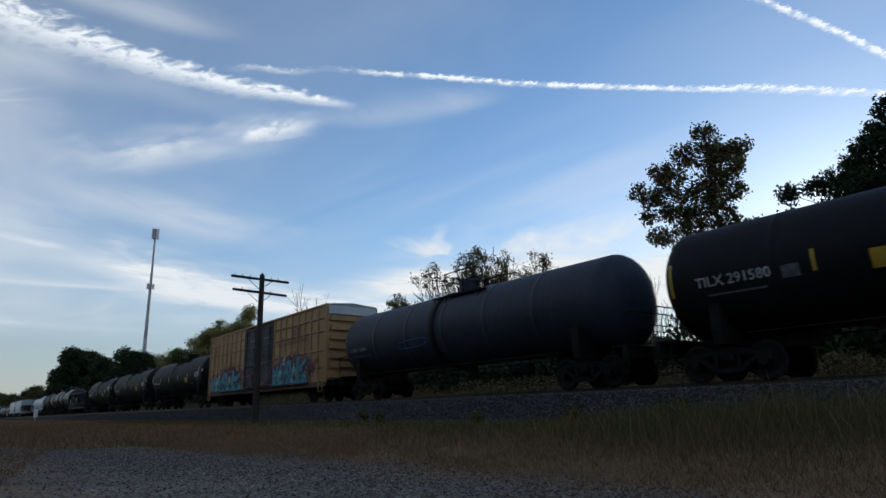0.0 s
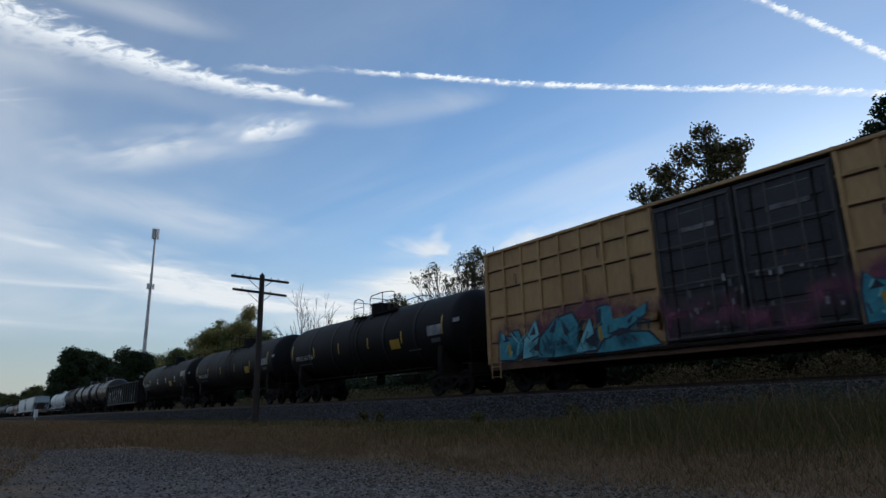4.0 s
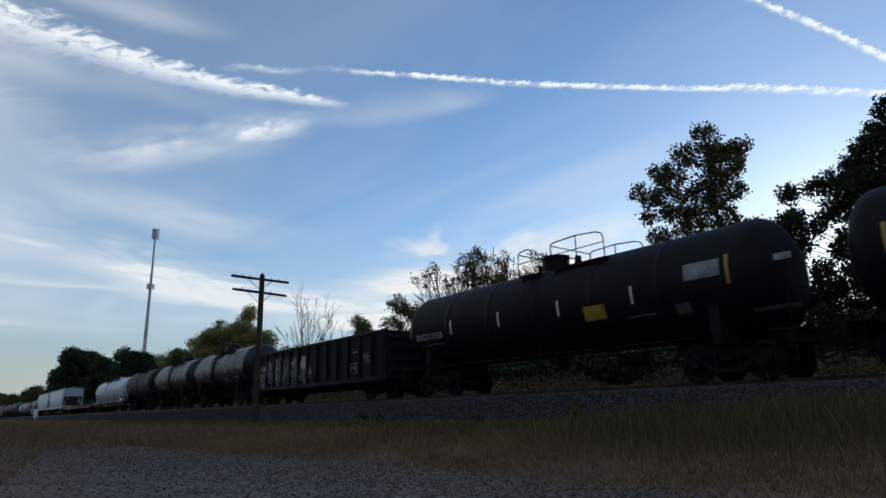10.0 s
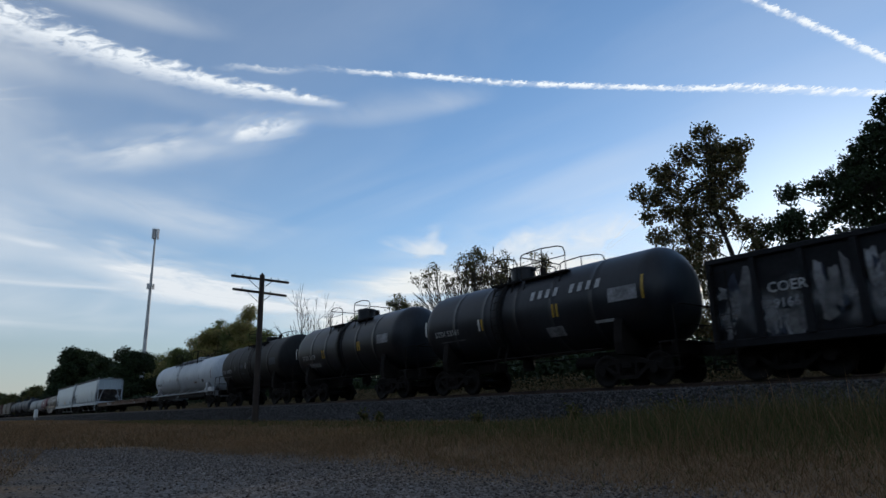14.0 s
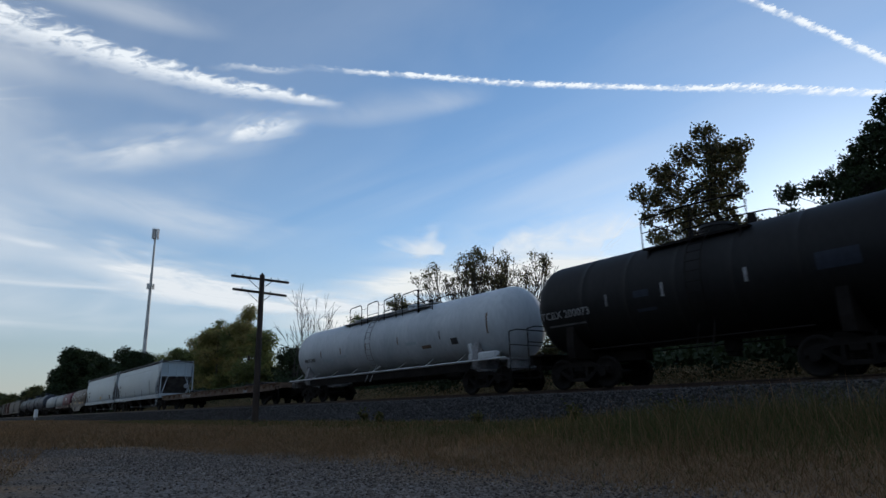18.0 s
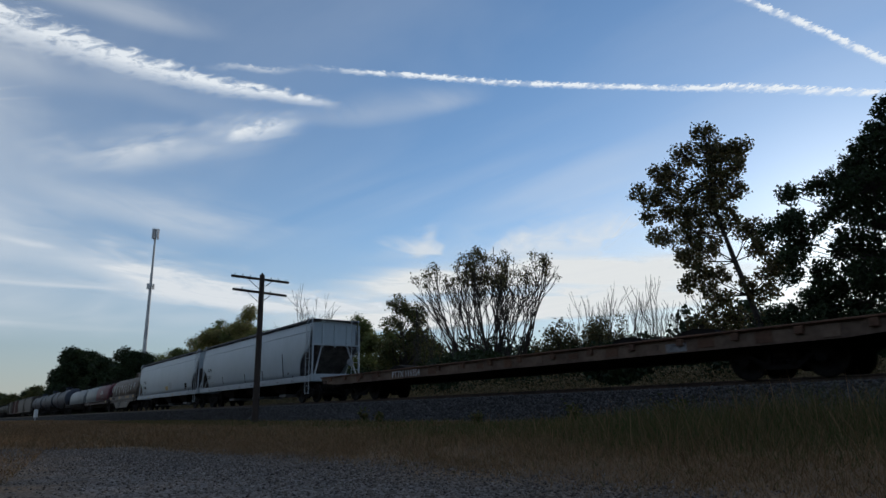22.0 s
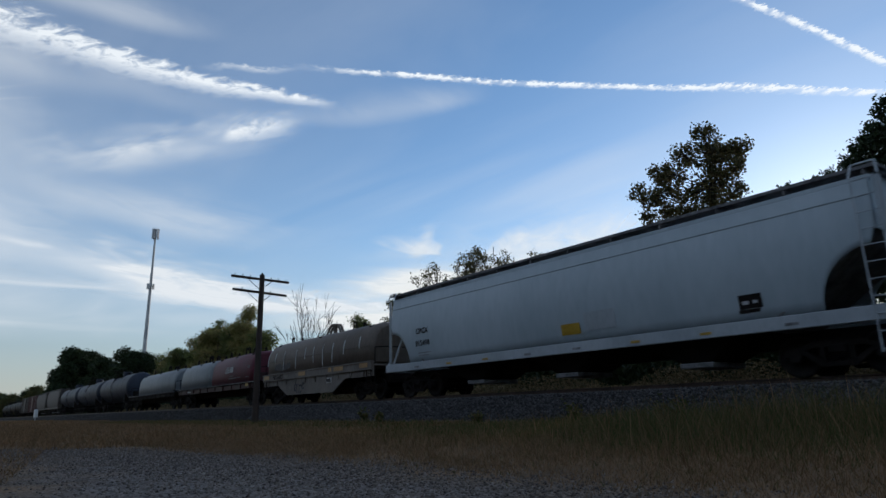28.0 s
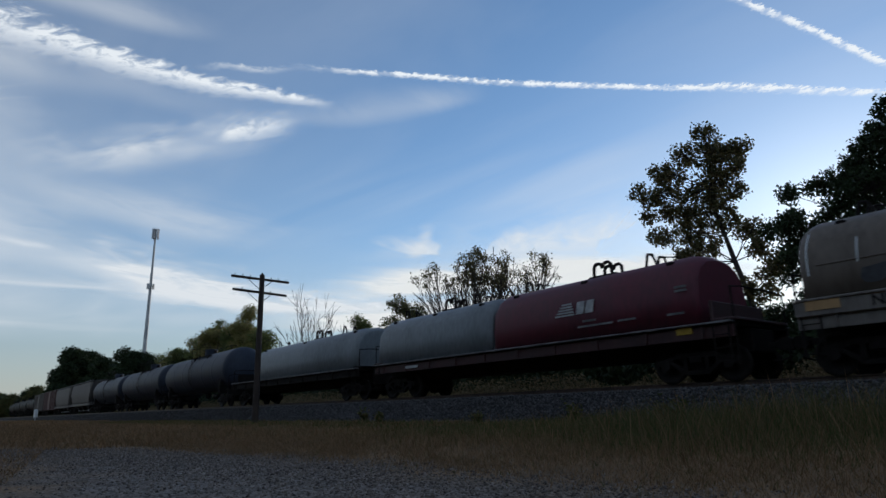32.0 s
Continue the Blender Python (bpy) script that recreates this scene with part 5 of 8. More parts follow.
def flat_car(front, back):
    car, length = car_base("flatcar", front, back, "empty long flatcar with dusty tan side sills", "flatcar", 3.9)
    b0, b1 = -length / 2 + 0.72, length / 2 - 0.72
    w = 1.5
    for side in (-1, 1):
        out = [(b0, 0.86), (b0 + 1.6, 0.76), (b1 - 1.6, 0.76), (b1, 0.86), (b1, 1.15), (b0, 1.15)]
        bm = slab(out, side * (w - 0.05), side * w)
        part("side_sill", bm, M_TAN, car)
        part("sill_flange", box(bmesh.new(), 0, side * (w + 0.03), 1.15, b1 - b0, 0.12, 0.05, 0.01), M_RUST, car)
        for x in np.linspace(b0 + 1, b1 - 1, 17):
            part("stake_pocket", box(bmesh.new(), x, side * (w + 0.045), 1.02, 0.18, 0.09, 0.18, 0.01), M_RUST, car)
    plank = keep("deck_plank", box(bmesh.new(), 0, 0, 0, (b1 - b0) / 52 - 0.02, 2 * w - 0.1, 0.05), M_TIE)
    for i in range(52):
        p_ = part("deck_plank", plank, None, car)
        p_.matrix_basis = pose(b0 + (b1 - b0) * (i + 0.5) / 52, 0, 1.16)
    part("centre_sill", box(bmesh.new(), 0, 0, 0.85, b1 - b0, 0.75, 0.55, 0.02), M_DARK, car)
    for x in (-7.4, 5.1, 7.4):
        bm = bmesh.new()
        slab([(x - 0.65, 1.18), (x + 0.6, 1.18), (x + 0.45, 1.38), (x - 0.1, 1.46), (x - 0.5, 1.4)], -0.5, 0.5, bm)
        box(bm, x + 0.85, 0, 1.22, 0.6, 0.8, 0.1, 0.02)
        part("hitch", bm, M_DARK, car, "folded dark trailer hitch")
    for d in (-1, 1):
        x = b1 if d > 0 else b0
        part("end_sill", box(bmesh.new(), x - d * 0.08, 0, 1.02, 0.16, 2 * w, 0.3, 0.02), M_TAN, car)
        part("bridge_plate", box(bmesh.new(), x - d * 0.9, 0.85, 1.24, 1.6, 0.8, 0.05, 0.01), M_RUST, car)
        ladder(car, x - d * 0.4, -w - 0.05, 0.35, 1.0, 0.4, M_DARK, "x")
    lettering("PTTX 116354", 0.36, M_PATCH, car, -6.2, -w - 0.1, 0.82, label="white stencilled reporting mark")
    part("stencil_panel", box(bmesh.new(), 7.3, -w - 0.004, 0.9, 0.6, 0.006, 0.22), M_FADEW, car, "pale stencil block")
    rg = random.Random(3)
    for i in range(16):
        part("sill_plate", box(bmesh.new(), b0 + 2.2 + i * 1.45, -w - 0.012, 0.95, rg.uniform(0.1, 0.5), 0.022, rg.uniform(0.16, 0.3), 0.004), M_RUST if i % 3 else M_TAN, car)
    return car


def hopper_car(front, back, marks, number, bays=4, label="light grey covered hopper with a white side sill", skin=None, sill=None, marks_list=()):
    car, length = car_base("covered_hopper", front, back, label, "hopper car", 2.1)
    b0, b1 = -length / 2 + 0.55, length / 2 - 0.55
    s0, s1, zt, w = 1.05, 1.37, 4.14, 1.52
    skin, sill = skin or M_GREY, sill or M_GREYSILL

    def flank(z):
        """Half width of the barrel-shaped side at height z, and its lean in degrees."""
        f = (z - s1) / (zt - s1)
        slope_ = 0.34 * math.pi * 0.64 / (zt - s1) * math.cos(math.pi * (0.2 + f * 0.64))
        return w - 0.32 + 0.34 * math.sin(math.pi * (0.2 + f * 0.64)), math.degrees(math.atan(slope_))

    # side sheets with a rounded notch at each end, bulging a little
    for side in (-1, 1):
        out = []
        nx, nz = 1.15, 1.3
        xl, xr = b0 + 0.25, b1 - 0.25
        out.append((xl, zt))
        out.append((xl, s1 + nz + 0.55))
        for i in range(9):
            a = radians(90 - 90 * i / 8)
            out.append((xl + 0.12 + (nx) * math.cos(a), s1 + nz * math.sin(a)))
        for i in range(9):
            a = radians(90 * i / 8)
            out.append((xr - 0.12 - nx * math.cos(a), s1 + nz * math.sin(a)))
        out.append((xr, s1 + nz + 0.55))
        out.append((xr, zt))
        bm = bmesh.new()
        cols = sorted({round(p[0], 4) for p in out} | {round(float(v), 4) for v in np.linspace(xl, xr, 13)})
        levels = 10
        grid = []
        for x in cols:
            e = min(x - xl, xr - x)
            zb = s1 if e > nx + 0.12 else (s1 + nz + 0.35 if e < 0.02 else s1 + nz * math.sqrt(max(0.0, 1 - (max(0.0, e - 0.12) / nx) ** 2)))
            row = []
            for k in range(levels + 1):
                z = zb + (zt - zb) * k / levels
                row.append((x, side * flank(z)[0], z))
            grid.append(row)
        vo = [[bm.verts.new(p) for p in row] for row in grid]
        vi = [[bm.verts.new((p[0], p[1] - side * 0.03, p[2])) for p in row] for row in grid]
        for a in range(len(cols) - 1):
            for k in range(levels):
                bm.faces.new((vo[a][k], vo[a + 1][k], vo[a + 1][k + 1], vo[a][k + 1]))
                bm.faces.new((vi[a][k], vi[a][k + 1], vi[a + 1][k + 1], vi[a + 1][k]))
            bm.faces.new((vo[a][0], vi[a][0], vi[a + 1][0], vo[a + 1][0]))
        bmesh.ops.recalc_face_normals(bm, faces=bm.faces)
        for f in bm.faces:
            f.smooth = True
        part("side_sheet", bm, skin, car)
        part("side_sill", box(bmesh.new(), 0, side * (w - 0.02), (s0 + s1) / 2, b1 - b0 + 0.3, 0.1, s1 - s0, 0.015), sill, car, "white side sill")
        part("top_chord", box(bmesh.new(), 0, side * (w - 0.18), zt + 0.02, b1 - b0 - 0.4, 0.1, 0.12, 0.02), skin, car)
        part("roof_bulge", prism([(side * (flank(zt - 0.42)[0] - 0.01), zt - 0.42), (side * (flank(zt - 0.38)[0] + 0.02), zt - 0.38), (side * (flank(zt)[0] + 0.02), zt - 0.02), (side * (flank(zt)[0] - 0.05), zt)], xl, xr), skin, car)
        for x in np.linspace(b0 + 2.2, b1 - 2.2, 8):
            part("sill_bracket", box(bmesh.new(), x, side * (w + 0.035), s0 + 0.12, 0.3, 0.02, 0.07, 0.004), M_FADEW if int(x * 7) % 2 else M_REFLECT, car)
    roof = [(-w + 0.16, zt), (w - 0.16, zt), (w - 0.26, zt + 0.1), (0.5, zt + 0.22), (-0.5, zt + 0.22), (-w + 0.26, zt + 0.1)]
    part("roof", prism(roof, b0 + 0.25, b1 - 0.25), skin, car)
    hatch = keep("hatch", box(bmesh.new(), 0, 0, 0, 1.45, 0.62, 0.12, 0.03), skin)
    for i in range(10):
        h_ = part("hatch", hatch, None, car)
        h_.matrix_basis = pose(b0 + 1.2 + (b1 - b0 - 2.4) * i / 9, 0, zt + 0.3)
    for side in (-1, 1):
        # grating roof walk on brackets that reach out to the eaves
        bm = bmesh.new()
        for k in range(4):
            box(bm, 0, side * (0.86 + 0.15 * k), zt + 0.26, b1 - b0 - 0.1, 0.12, 0.04)
        box(bm, 0, side * 1.4, zt + 0.255, b1 - b0 - 0.1, 0.03, 0.08)
        part("running_board", bm, M_SMEAR, car, "dull grey grating roof walk")
        bracket = keep("walk_bracket", slab([(-0.03, zt + 0.1), (0.03, zt + 0.1), (0.03, zt + 0.24), (-0.03, zt + 0.24)], side * 0.8, side * 1.38), M_SMEAR)
        for x in np.linspace(b0 + 0.3, b1 - 0.3, 12):
            q = part("walk_bracket", bracket, None, car)
            q.matrix_basis = pose(x, 0, 0)
    for d in (-1, 1):
        bm = bmesh.new()
        for k in range(3):
            box(bm, d * (b1 - 0.35 + 0.14 * k), 0, zt + 0.26, 0.11, 2.8, 0.04)
        part("running_board", bm, M_SMEAR, car, "grating walk across the roof end")
    # slope sheets, end walls, posts and ladders
    for d in (-1, 1):
        xe = b1 if d > 0 else b0
        xi = xe - d * 0.25
        bm = slab([(xi, 3.0), (xi, zt), (xi - d * 0.08, zt), (xi - d * 0.08, 3.0)], -w + 0.2, w - 0.2)
        end = part("end_wall", bm, skin, car)
        for y in (-0.75, 0.0, 0.75):
            part("end_stiffener", box(bmesh.new(), xi + d * 0.04, y, (2.9 + zt) / 2, 0.08, 0.1, zt - 2.9, 0.01), skin, end)
        # slope sheet coloured darker than the skin to paint in the opening's shade
        bm = slab([(xi, 3.0), (xi - d * 2.6, 1.1), (xi - d * 2.7, 1.1), (xi - d * 0.1, 3.06)], -w + 0.1, w - 0.1)
        part("slope_sheet", bm, M_SMEAR, car, "sloping end sheet with shade put into its colour")
        for y in (-w + 0.1, w - 0.1):
            part("end_post", box(bmesh.new(), xe - d * 0.04, y, (s0 + zt) / 2, 0.09, 0.09, zt - s0, 0.01), sill, car)
            part("end_brace", rod(bmesh.new(), (xe - d * 0.05, y * 0.9, s1), (xi, y * 0.55, 3.0), 0.045, 8), sill, car)
        part("end_beam", box(bmesh.new(), xe - d * 0.05, 0, s0 + 0.2, 0.2, 2 * w, 0.4, 0.02), sill, car)
        part("end_beam", box(bmesh.new(), xe - d * 0.04, 0, 3.02, 0.08, 2 * w - 0.2, 0.1, 0.01), sill, car)
        part("end_platform", box(bmesh.new(), xe - d * 0.9, 0, s1 + 0.02, 1.7, 1.6, 0.05, 0.01), M_DARK, car)
        if d > 0:
            ladder(car, xe - d * 0.3, -w - 0.07, 0.4, zt, 0.44, sill, "x")
        ladder(car, xe + d * 0.06, w - 0.4, 0.5, zt + 0.3, 0.44, sill, "y")
        bm = pipe(bmesh.new(), [(xe - d * 0.55, -w - 0.05, zt), (xe - d * 0.5, -w + 0.1, zt + 0.34), (xe - d * 0.05, -w + 0.1, zt + 0.34), (xe, -w, zt)], 0.025)
        part("grab_iron", bm, sill, car)
        bm = bmesh.new()
        bmesh.ops.create_cone(bm, cap_ends=True, segments=18, radius1=0.2, radius2=0.2, depth=0.03, matrix=pose(xe + d * 0.1, 0.8, 2.1, 0, 90))
        part("brake_wheel", bm, M_FADEW, car)
    part("centre_sill", box(bmesh.new(), 0, 0, 0.9, b1 - b0, 0.4, 0.4, 0.02), M_DARK, car)
    span = (b1 - b0 - 5.6) / bays
    for i in range(bays):
        xc = b0 + 2.8 + span * (i + 0.5)
        bm = bmesh.new()
        for side in (-1, 1):
            t = [(xc - span * 0.4, s1), (xc + span * 0.4, s1), (xc + 0.38, 0.5), (xc - 0.38, 0.5)]
            a = [bm.verts.new((x, side * (w - 0.12) if z > 1 else side * 0.85, z)) for x, z in t]
            c = [bm.verts.new((x, 0.0, z)) for x, z in t]
            bm.faces.new(a)
            for k in range(4):
                bm.faces.new((a[k], a[(k + 1) % 4], c[(k + 1) % 4], c[k]))
        bmesh.ops.recalc_face_normals(bm, faces=bm.faces)
        bay = part("hopper_bay", bm, M_DARK, car, "sloping discharge bay")
        part("outlet_gate", box(bmesh.new(), xc, 0, 0.44, 0.95, 1.75, 0.14, 0.02), M_FADEW, bay, "pale worn outlet gate")
    for nx_, nz_, nw, nh, nm_, nn, nl in marks_list:
        part(nn, box(bmesh.new(), nx_, -flank(nz_)[0] - 0.008, nz_, nw, 0.016, nh, 0, flank(nz_)[1]), nm_, car, nl)
    if not marks:
        return car
    mx_ = -7.75 + (0.35 if len(number) > 5 else 0)
    lettering(marks, 0.32, M_DARK, car, mx_, -flank(2.65)[0] - 0.02, 2.5, 90 + flank(2.6)[1], label="black stencilled reporting mark")
    lettering(number, 0.32, M_DARK, car, mx_ - 0.05, -flank(2.15)[0] - 0.01, 2.0, 90 + flank(2.1)[1], label="black stencilled car number")
    part("stencil_panel", box(bmesh.new(), -6.9, -flank(1.72)[0] - 0.006, 1.72, 0.9, 0.01, 0.04), M_FADEW, car, "illegible small grey stencil line")
    part("stencil_panel", box(bmesh.new(), -7.0, -flank(1.62)[0] - 0.006, 1.62, 0.7, 0.01, 0.04), M_FADEW, car, "illegible small grey stencil line")
    return car


def hood(car, x0, x1, material, z0=1.55, zt=3.55, w=1.42, label=""):
    """A round-topped coil cover with sloped shoulders at its ends."""
    prof = [(-w, z0), (-w, z0 + 0.75)]
    for i in range(1, 8):
        a = radians(180 - 180 * i / 8)
        prof.append((w * math.copysign(abs(math.cos(a)) ** 0.75, math.cos(a)), z0 + 0.75 + (zt - z0 - 0.75) * math.sin(a) ** 0.8))
    prof += [(w, z0 + 0.75), (w, z0)]
    bm = bmesh.new()
    secs = [(x0, 0.0, 0.9), (x0 + 0.12, 0.0, 0.96), (x0 + 0.35, 0.0, 1.0), (x1 - 0.35, 0, 1.0), (x1 - 0.12, 0, 0.96), (x1, 0, 0.9)]
    rings = [[bm.verts.new((x, y * s, z0 + (z - z0) * s)) for y, z in prof] for x, _, s in secs]
    k = len(prof)
    for a, b in zip(rings[:-1], rings[1:]):
        for i in range(k):
            bm.faces.new((a[i], a[(i + 1) % k], b[(i + 1) % k], b[i]))
    for f in bm.faces:
        f.smooth = True
    bm.faces.new(rings[0])
    bm.faces.new(rings[-1][::-1])
    bmesh.ops.recalc_face_normals(bm, faces=bm.faces)
    h = part("hood", bm, material, car, label)
    for x in (x0 + 0.9, (x0 + x1) / 2, x1 - 0.9):
        for y in (-0.95, 0.95):
            part("hood_guide", box(bmesh.new(), x, y, zt - 0.28, 0.2, 0.16, 0.22, 0.02), M_DARK, h)
    return h


def lift_arch(h, x, zt):
    bm = bmesh.new()
    for y in (-0.28, 0.28):
        pipe(bm, [(x - 0.36, y, zt - 0.05), (x - 0.34, y, zt + 0.36), (x - 0.24, y, zt + 0.46), (x - 0.08, y, zt + 0.44), (x, y, zt + 0.3), (x + 0.08, y, zt + 0.44), (x + 0.24, y, zt + 0.46), (x + 0.34, y, zt + 0.36), (x + 0.36, y, zt - 0.05)], 0.055, 8)
    box(bm, x, 0, zt + 0.02, 1.1, 0.7, 0.08, 0.02)
    part("lifting_arch", bm, M_DARK, h)


def stand(h, x, zt):
    bm = bmesh.new()
    for y in (-0.3, 0.3):
        pipe(bm, [(x - 0.2, y, zt - 0.05), (x - 0.12, y, zt + 0.38), (x + 0.05, y, zt + 0.34), (x + 0.2, y, zt - 0.05)], 0.04, 8)
    pipe(bm, [(x + 0.1, 0, zt + 0.3), (x + 0.7, 0, zt + 0.16)], 0.02)
    part("hood_stand", bm, M_DARK, h)


def coil_car(name, front, back, label, hoods, body_mat, deep=True, straps=False, emblem=None):
    """hoods: (x0, x1, material, label) from the rear end, as shares of the body."""
    car, length = car_base(name, front, back, label, "coil car", 2.1)
    b0, b1 = -length / 2 + 0.75, length / 2 - 0.75
    w = 1.5
    for side in (-1, 1):
        if deep:
            out = [(b0, 1.0), (b0 + 2.1, 1.0), (b0 + 3.4, 0.42), (b1 - 3.8, 0.42), (b1 - 2.6, 1.0), (b1, 1.0), (b1, 1.62), (b0, 1.62)]
        else:
            out = [(b0, 1.05), (b1, 1.05), (b1, 1.35), (b0, 1.35)]
        part("side_sill", slab(out, side * (w - 0.06), side * w), body_mat, car)
        part("walkway", box(bmesh.new(), 0, side * (w + 0.02), 1.42 if not deep else 1.64, b1 - b0, 0.22, 0.05, 0.01), M_SMEAR if not deep else body_mat, car)
        for x in np.linspace(b0 + 0.8, b1 - 0.8, 10):
            part("sill_rib", box(bmesh.new(), x, side * (w + 0.02), 1.22 if not deep else 1.3, 0.07, 0.06, 0.3 if not deep else 0.6, 0.01), body_mat, car)
    part("underframe", box(bmesh.new(), 0, 0, 1.0, b1 - b0, 1.2, 0.6, 0.03), M_DARK, car)
    part("floor", box(bmesh.new(), 0, 0, 1.4, b1 - b0 - 0.1, 2 * w - 0.14, 0.1), M_DARK, car)
    for d in (-1, 1):
        x = b1 if d > 0 else b0
        part("end_platform", box(bmesh.new(), x - d * 0.25, 0, 1.5, 0.6, 2.9, 0.08, 0.02), body_mat, car)
        bm = bmesh.new()
        for y in (-1.4, 1.4):
            pipe(bm, [(x, y, 0.4), (x, y, 2.3), (x, y * 0.6, 2.35)], 0.022)
        pipe(bm, [(x, -0.84, 2.35), (x, 0.84, 2.35)], 0.022)
        part("end_handrail", bm, M_DARK, car)
        ladder(car, x - d * 0.3, -w - 0.05, 0.4, 1.5, 0.4, M_DARK, "x")
        part("end_bulkhead", box(bmesh.new(), x - d * 0.6, 0, 1.75, 0.1, 2.7, 0.55, 0.02), body_mat, car)
    L = b1 - b0
    for s0, s1, mat_, lab in hoods:
        x0, x1 = b0 + s0 * L, b0 + s1 * L
        zt = 3.6 if deep else 3.5
        h = hood(car, x0, x1, mat_, 1.66 if deep else 1.45, zt, 1.42, lab)
        if straps:
            # tie straps hang round the near shoulder, some of them short
            for k, (x, low_) in enumerate(((-5.9, 2.2), (-4.9, 2.35), (-3.7, 1.85), (-2.1, 1.85), (-0.95, 2.3), (0.1, 2.0), (1.2, 1.8), (2.25, 1.9), (3.4, 2.2), (4.9, 2.35))):
                pts = []
                for i in range(8):
                    z = low_ + (3.22 - low_) * i / 7
                    u = max(0.0, (z - 2.41) / (zt - 2.41))
                    pts.append((x + 0.03 * math.sin(2.0 * z + k), -1.435 * max(0.0, 1 - u ** 2.1) ** 0.42, z))
                part("strap", tube_line(pts, 0.02, 5), M_SILL, h, "worn white tie strap")
            frame_ = bmesh.new()
            for y_ in (-0.09, 0.09):
                pipe(frame_, [(-1.25, y_, zt - 0.2), (-0.5, y_, zt + 0.5), (-0.2, y_, zt + 0.56), (0.32, y_, zt + 0.5), (0.85, y_, zt - 0.2)], 0.07, 8)
            rod(frame_, (-0.12, 0, zt + 0.5), (-0.12, 0, zt - 0.2), 0.12, 8)
            box(frame_, -0.15, 0, zt + 0.52, 0.7, 0.3, 0.1, 0.03)
            part("lifting_frame", frame_, M_COIL, h, "welded trapezoid lifting frame")
            stand(h, 2.6, zt)
            stand(h, -4.9, zt - 0.05)
            part("seam_rib", tube_line([(x0 + 0.4, -1.43, 2.42), (x1 - 0.4, -1.43, 2.42)], 0.018, 5), mat_, h)
        else:
            lift_arch(h, x0 + (x1 - x0) * 0.53, zt)
            stand(h, x0 + (x1 - x0) * 0.76, zt)
            stand(h, x0 + (x1 - x0) * 0.12, zt)
    if emblem:
        x = 2.95
        bm = bmesh.new()
        for i in range(5):
            box(bm, x + 0.03 * i, -1.435, 2.24 + 0.085 * i, 0.8 - 0.1 * i, 0.02, 0.05)
        for dx in (0.66, 1.02):
            slab([(x + dx - 0.2, 2.22), (x + dx + 0.1, 2.22), (x + dx + 0.2, 2.6), (x + dx - 0.1, 2.6)], -1.445, -1.425, bm)
        part("emblem", bm, M_LETTER, car, "plain white striped emblem with two slanted blocks")
        for k, (dx, z, lw) in enumerate(((0.7, 1.98, 0.5), (0.5, 1.82, 1.3), (2.0, 1.84, 0.6), (3.6, 1.8, 0.5), (3.9, 2.5, 0.35), (3.9, 2.4, 0.35))):
            part("stencil_block", box(bmesh.new(), x + dx + lw / 2, -1.435, z, lw, 0.02, 0.06), M_SMEAR, car, "illegible pale stencil")
        part("notice_panel", box(bmesh.new(), x + 4.1, -1.53, 1.3, 0.45, 0.02, 0.18), M_REFLECT, car, "small yellow notice panel")
        part("sill_stencil", box(bmesh.new(), -5.4, -1.53, 1.2, 0.9, 0.02, 0.1), M_LETTER, car, "illegible small white sill stencil")
    elif deep:
        for px_, pw_ in ((5.6, 0.7), (3.2, 0.9), (2.3, 0.3), (-0.9, 0.8), (-5.7, 0.7)):
            part("faded_patch", box(bmesh.new(), px_, -1.6, 1.52, pw_, 0.02, 0.24), M_YELLOW, car, "faded yellow sill patch")
        for side in (-1, 1):
            part("sill_band", box(bmesh.new(), 0, side * 1.55, 1.48, b1 - b0, 0.08, 0.4, 0.015), M_BELLY, car, "grimy pale band along the sill")
        for px_, pw_ in ((4.4, 1.6), (1.2, 2.4), (-2.6, 2.2), (-4.4, 0.7)):
            part("rust_streak", box(bmesh.new(), px_, -1.594, 1.63, pw_, 0.012, 0.07), M_RUST, car, "rust along the sill edge")
        lettering("NS 166029", 0.32, M_DARK, car, -4.76, -1.598, 1.36, label="black stencilled reporting mark")
        part("stencil_panel", box(bmesh.new(), 2.08, -1.515, 1.0, 0.5, 0.02, 0.26), M_PALE, car, "white framed stencil square")
        part("stencil_panel", box(bmesh.new(), 2.08, -1.53, 1.0, 0.42, 0.02, 0.18), M_INK, car, "black stencil square")
        rg = random.Random(9)
        for i in range(4):
            cx_, cz_, rr_ = -1.8 + 0.3 * i, 0.8 + rg.uniform(-0.08, 0.08), rg.uniform(0.12, 0.2)
            pts = [(cx_ + rr_ * math.cos(a) * (1 + 0.3 * math.sin(3 * a + i)), -1.508, cz_ + 1.3 * rr_ * math.sin(a)) for a in np.linspace(0.4, 5.6, 14)]
            part("graffiti_stroke", tube_line(pts, 0.02, 5), M_OUTLINE, car, "dark scrawled spray loop")
        for i in range(5):
            bm = bmesh.new()
            blob_plate(bm, -4.7 + 0.42 * i, 2.02 + rg.uniform(-0.05, 0.08), 0.5, 0.34, -1.43 - 0.001 * i, 730 + i, 12, 0.3)
            part("graffiti_patch", bm, M_INK, car, "dark sprayed smear on the hood")
    return car


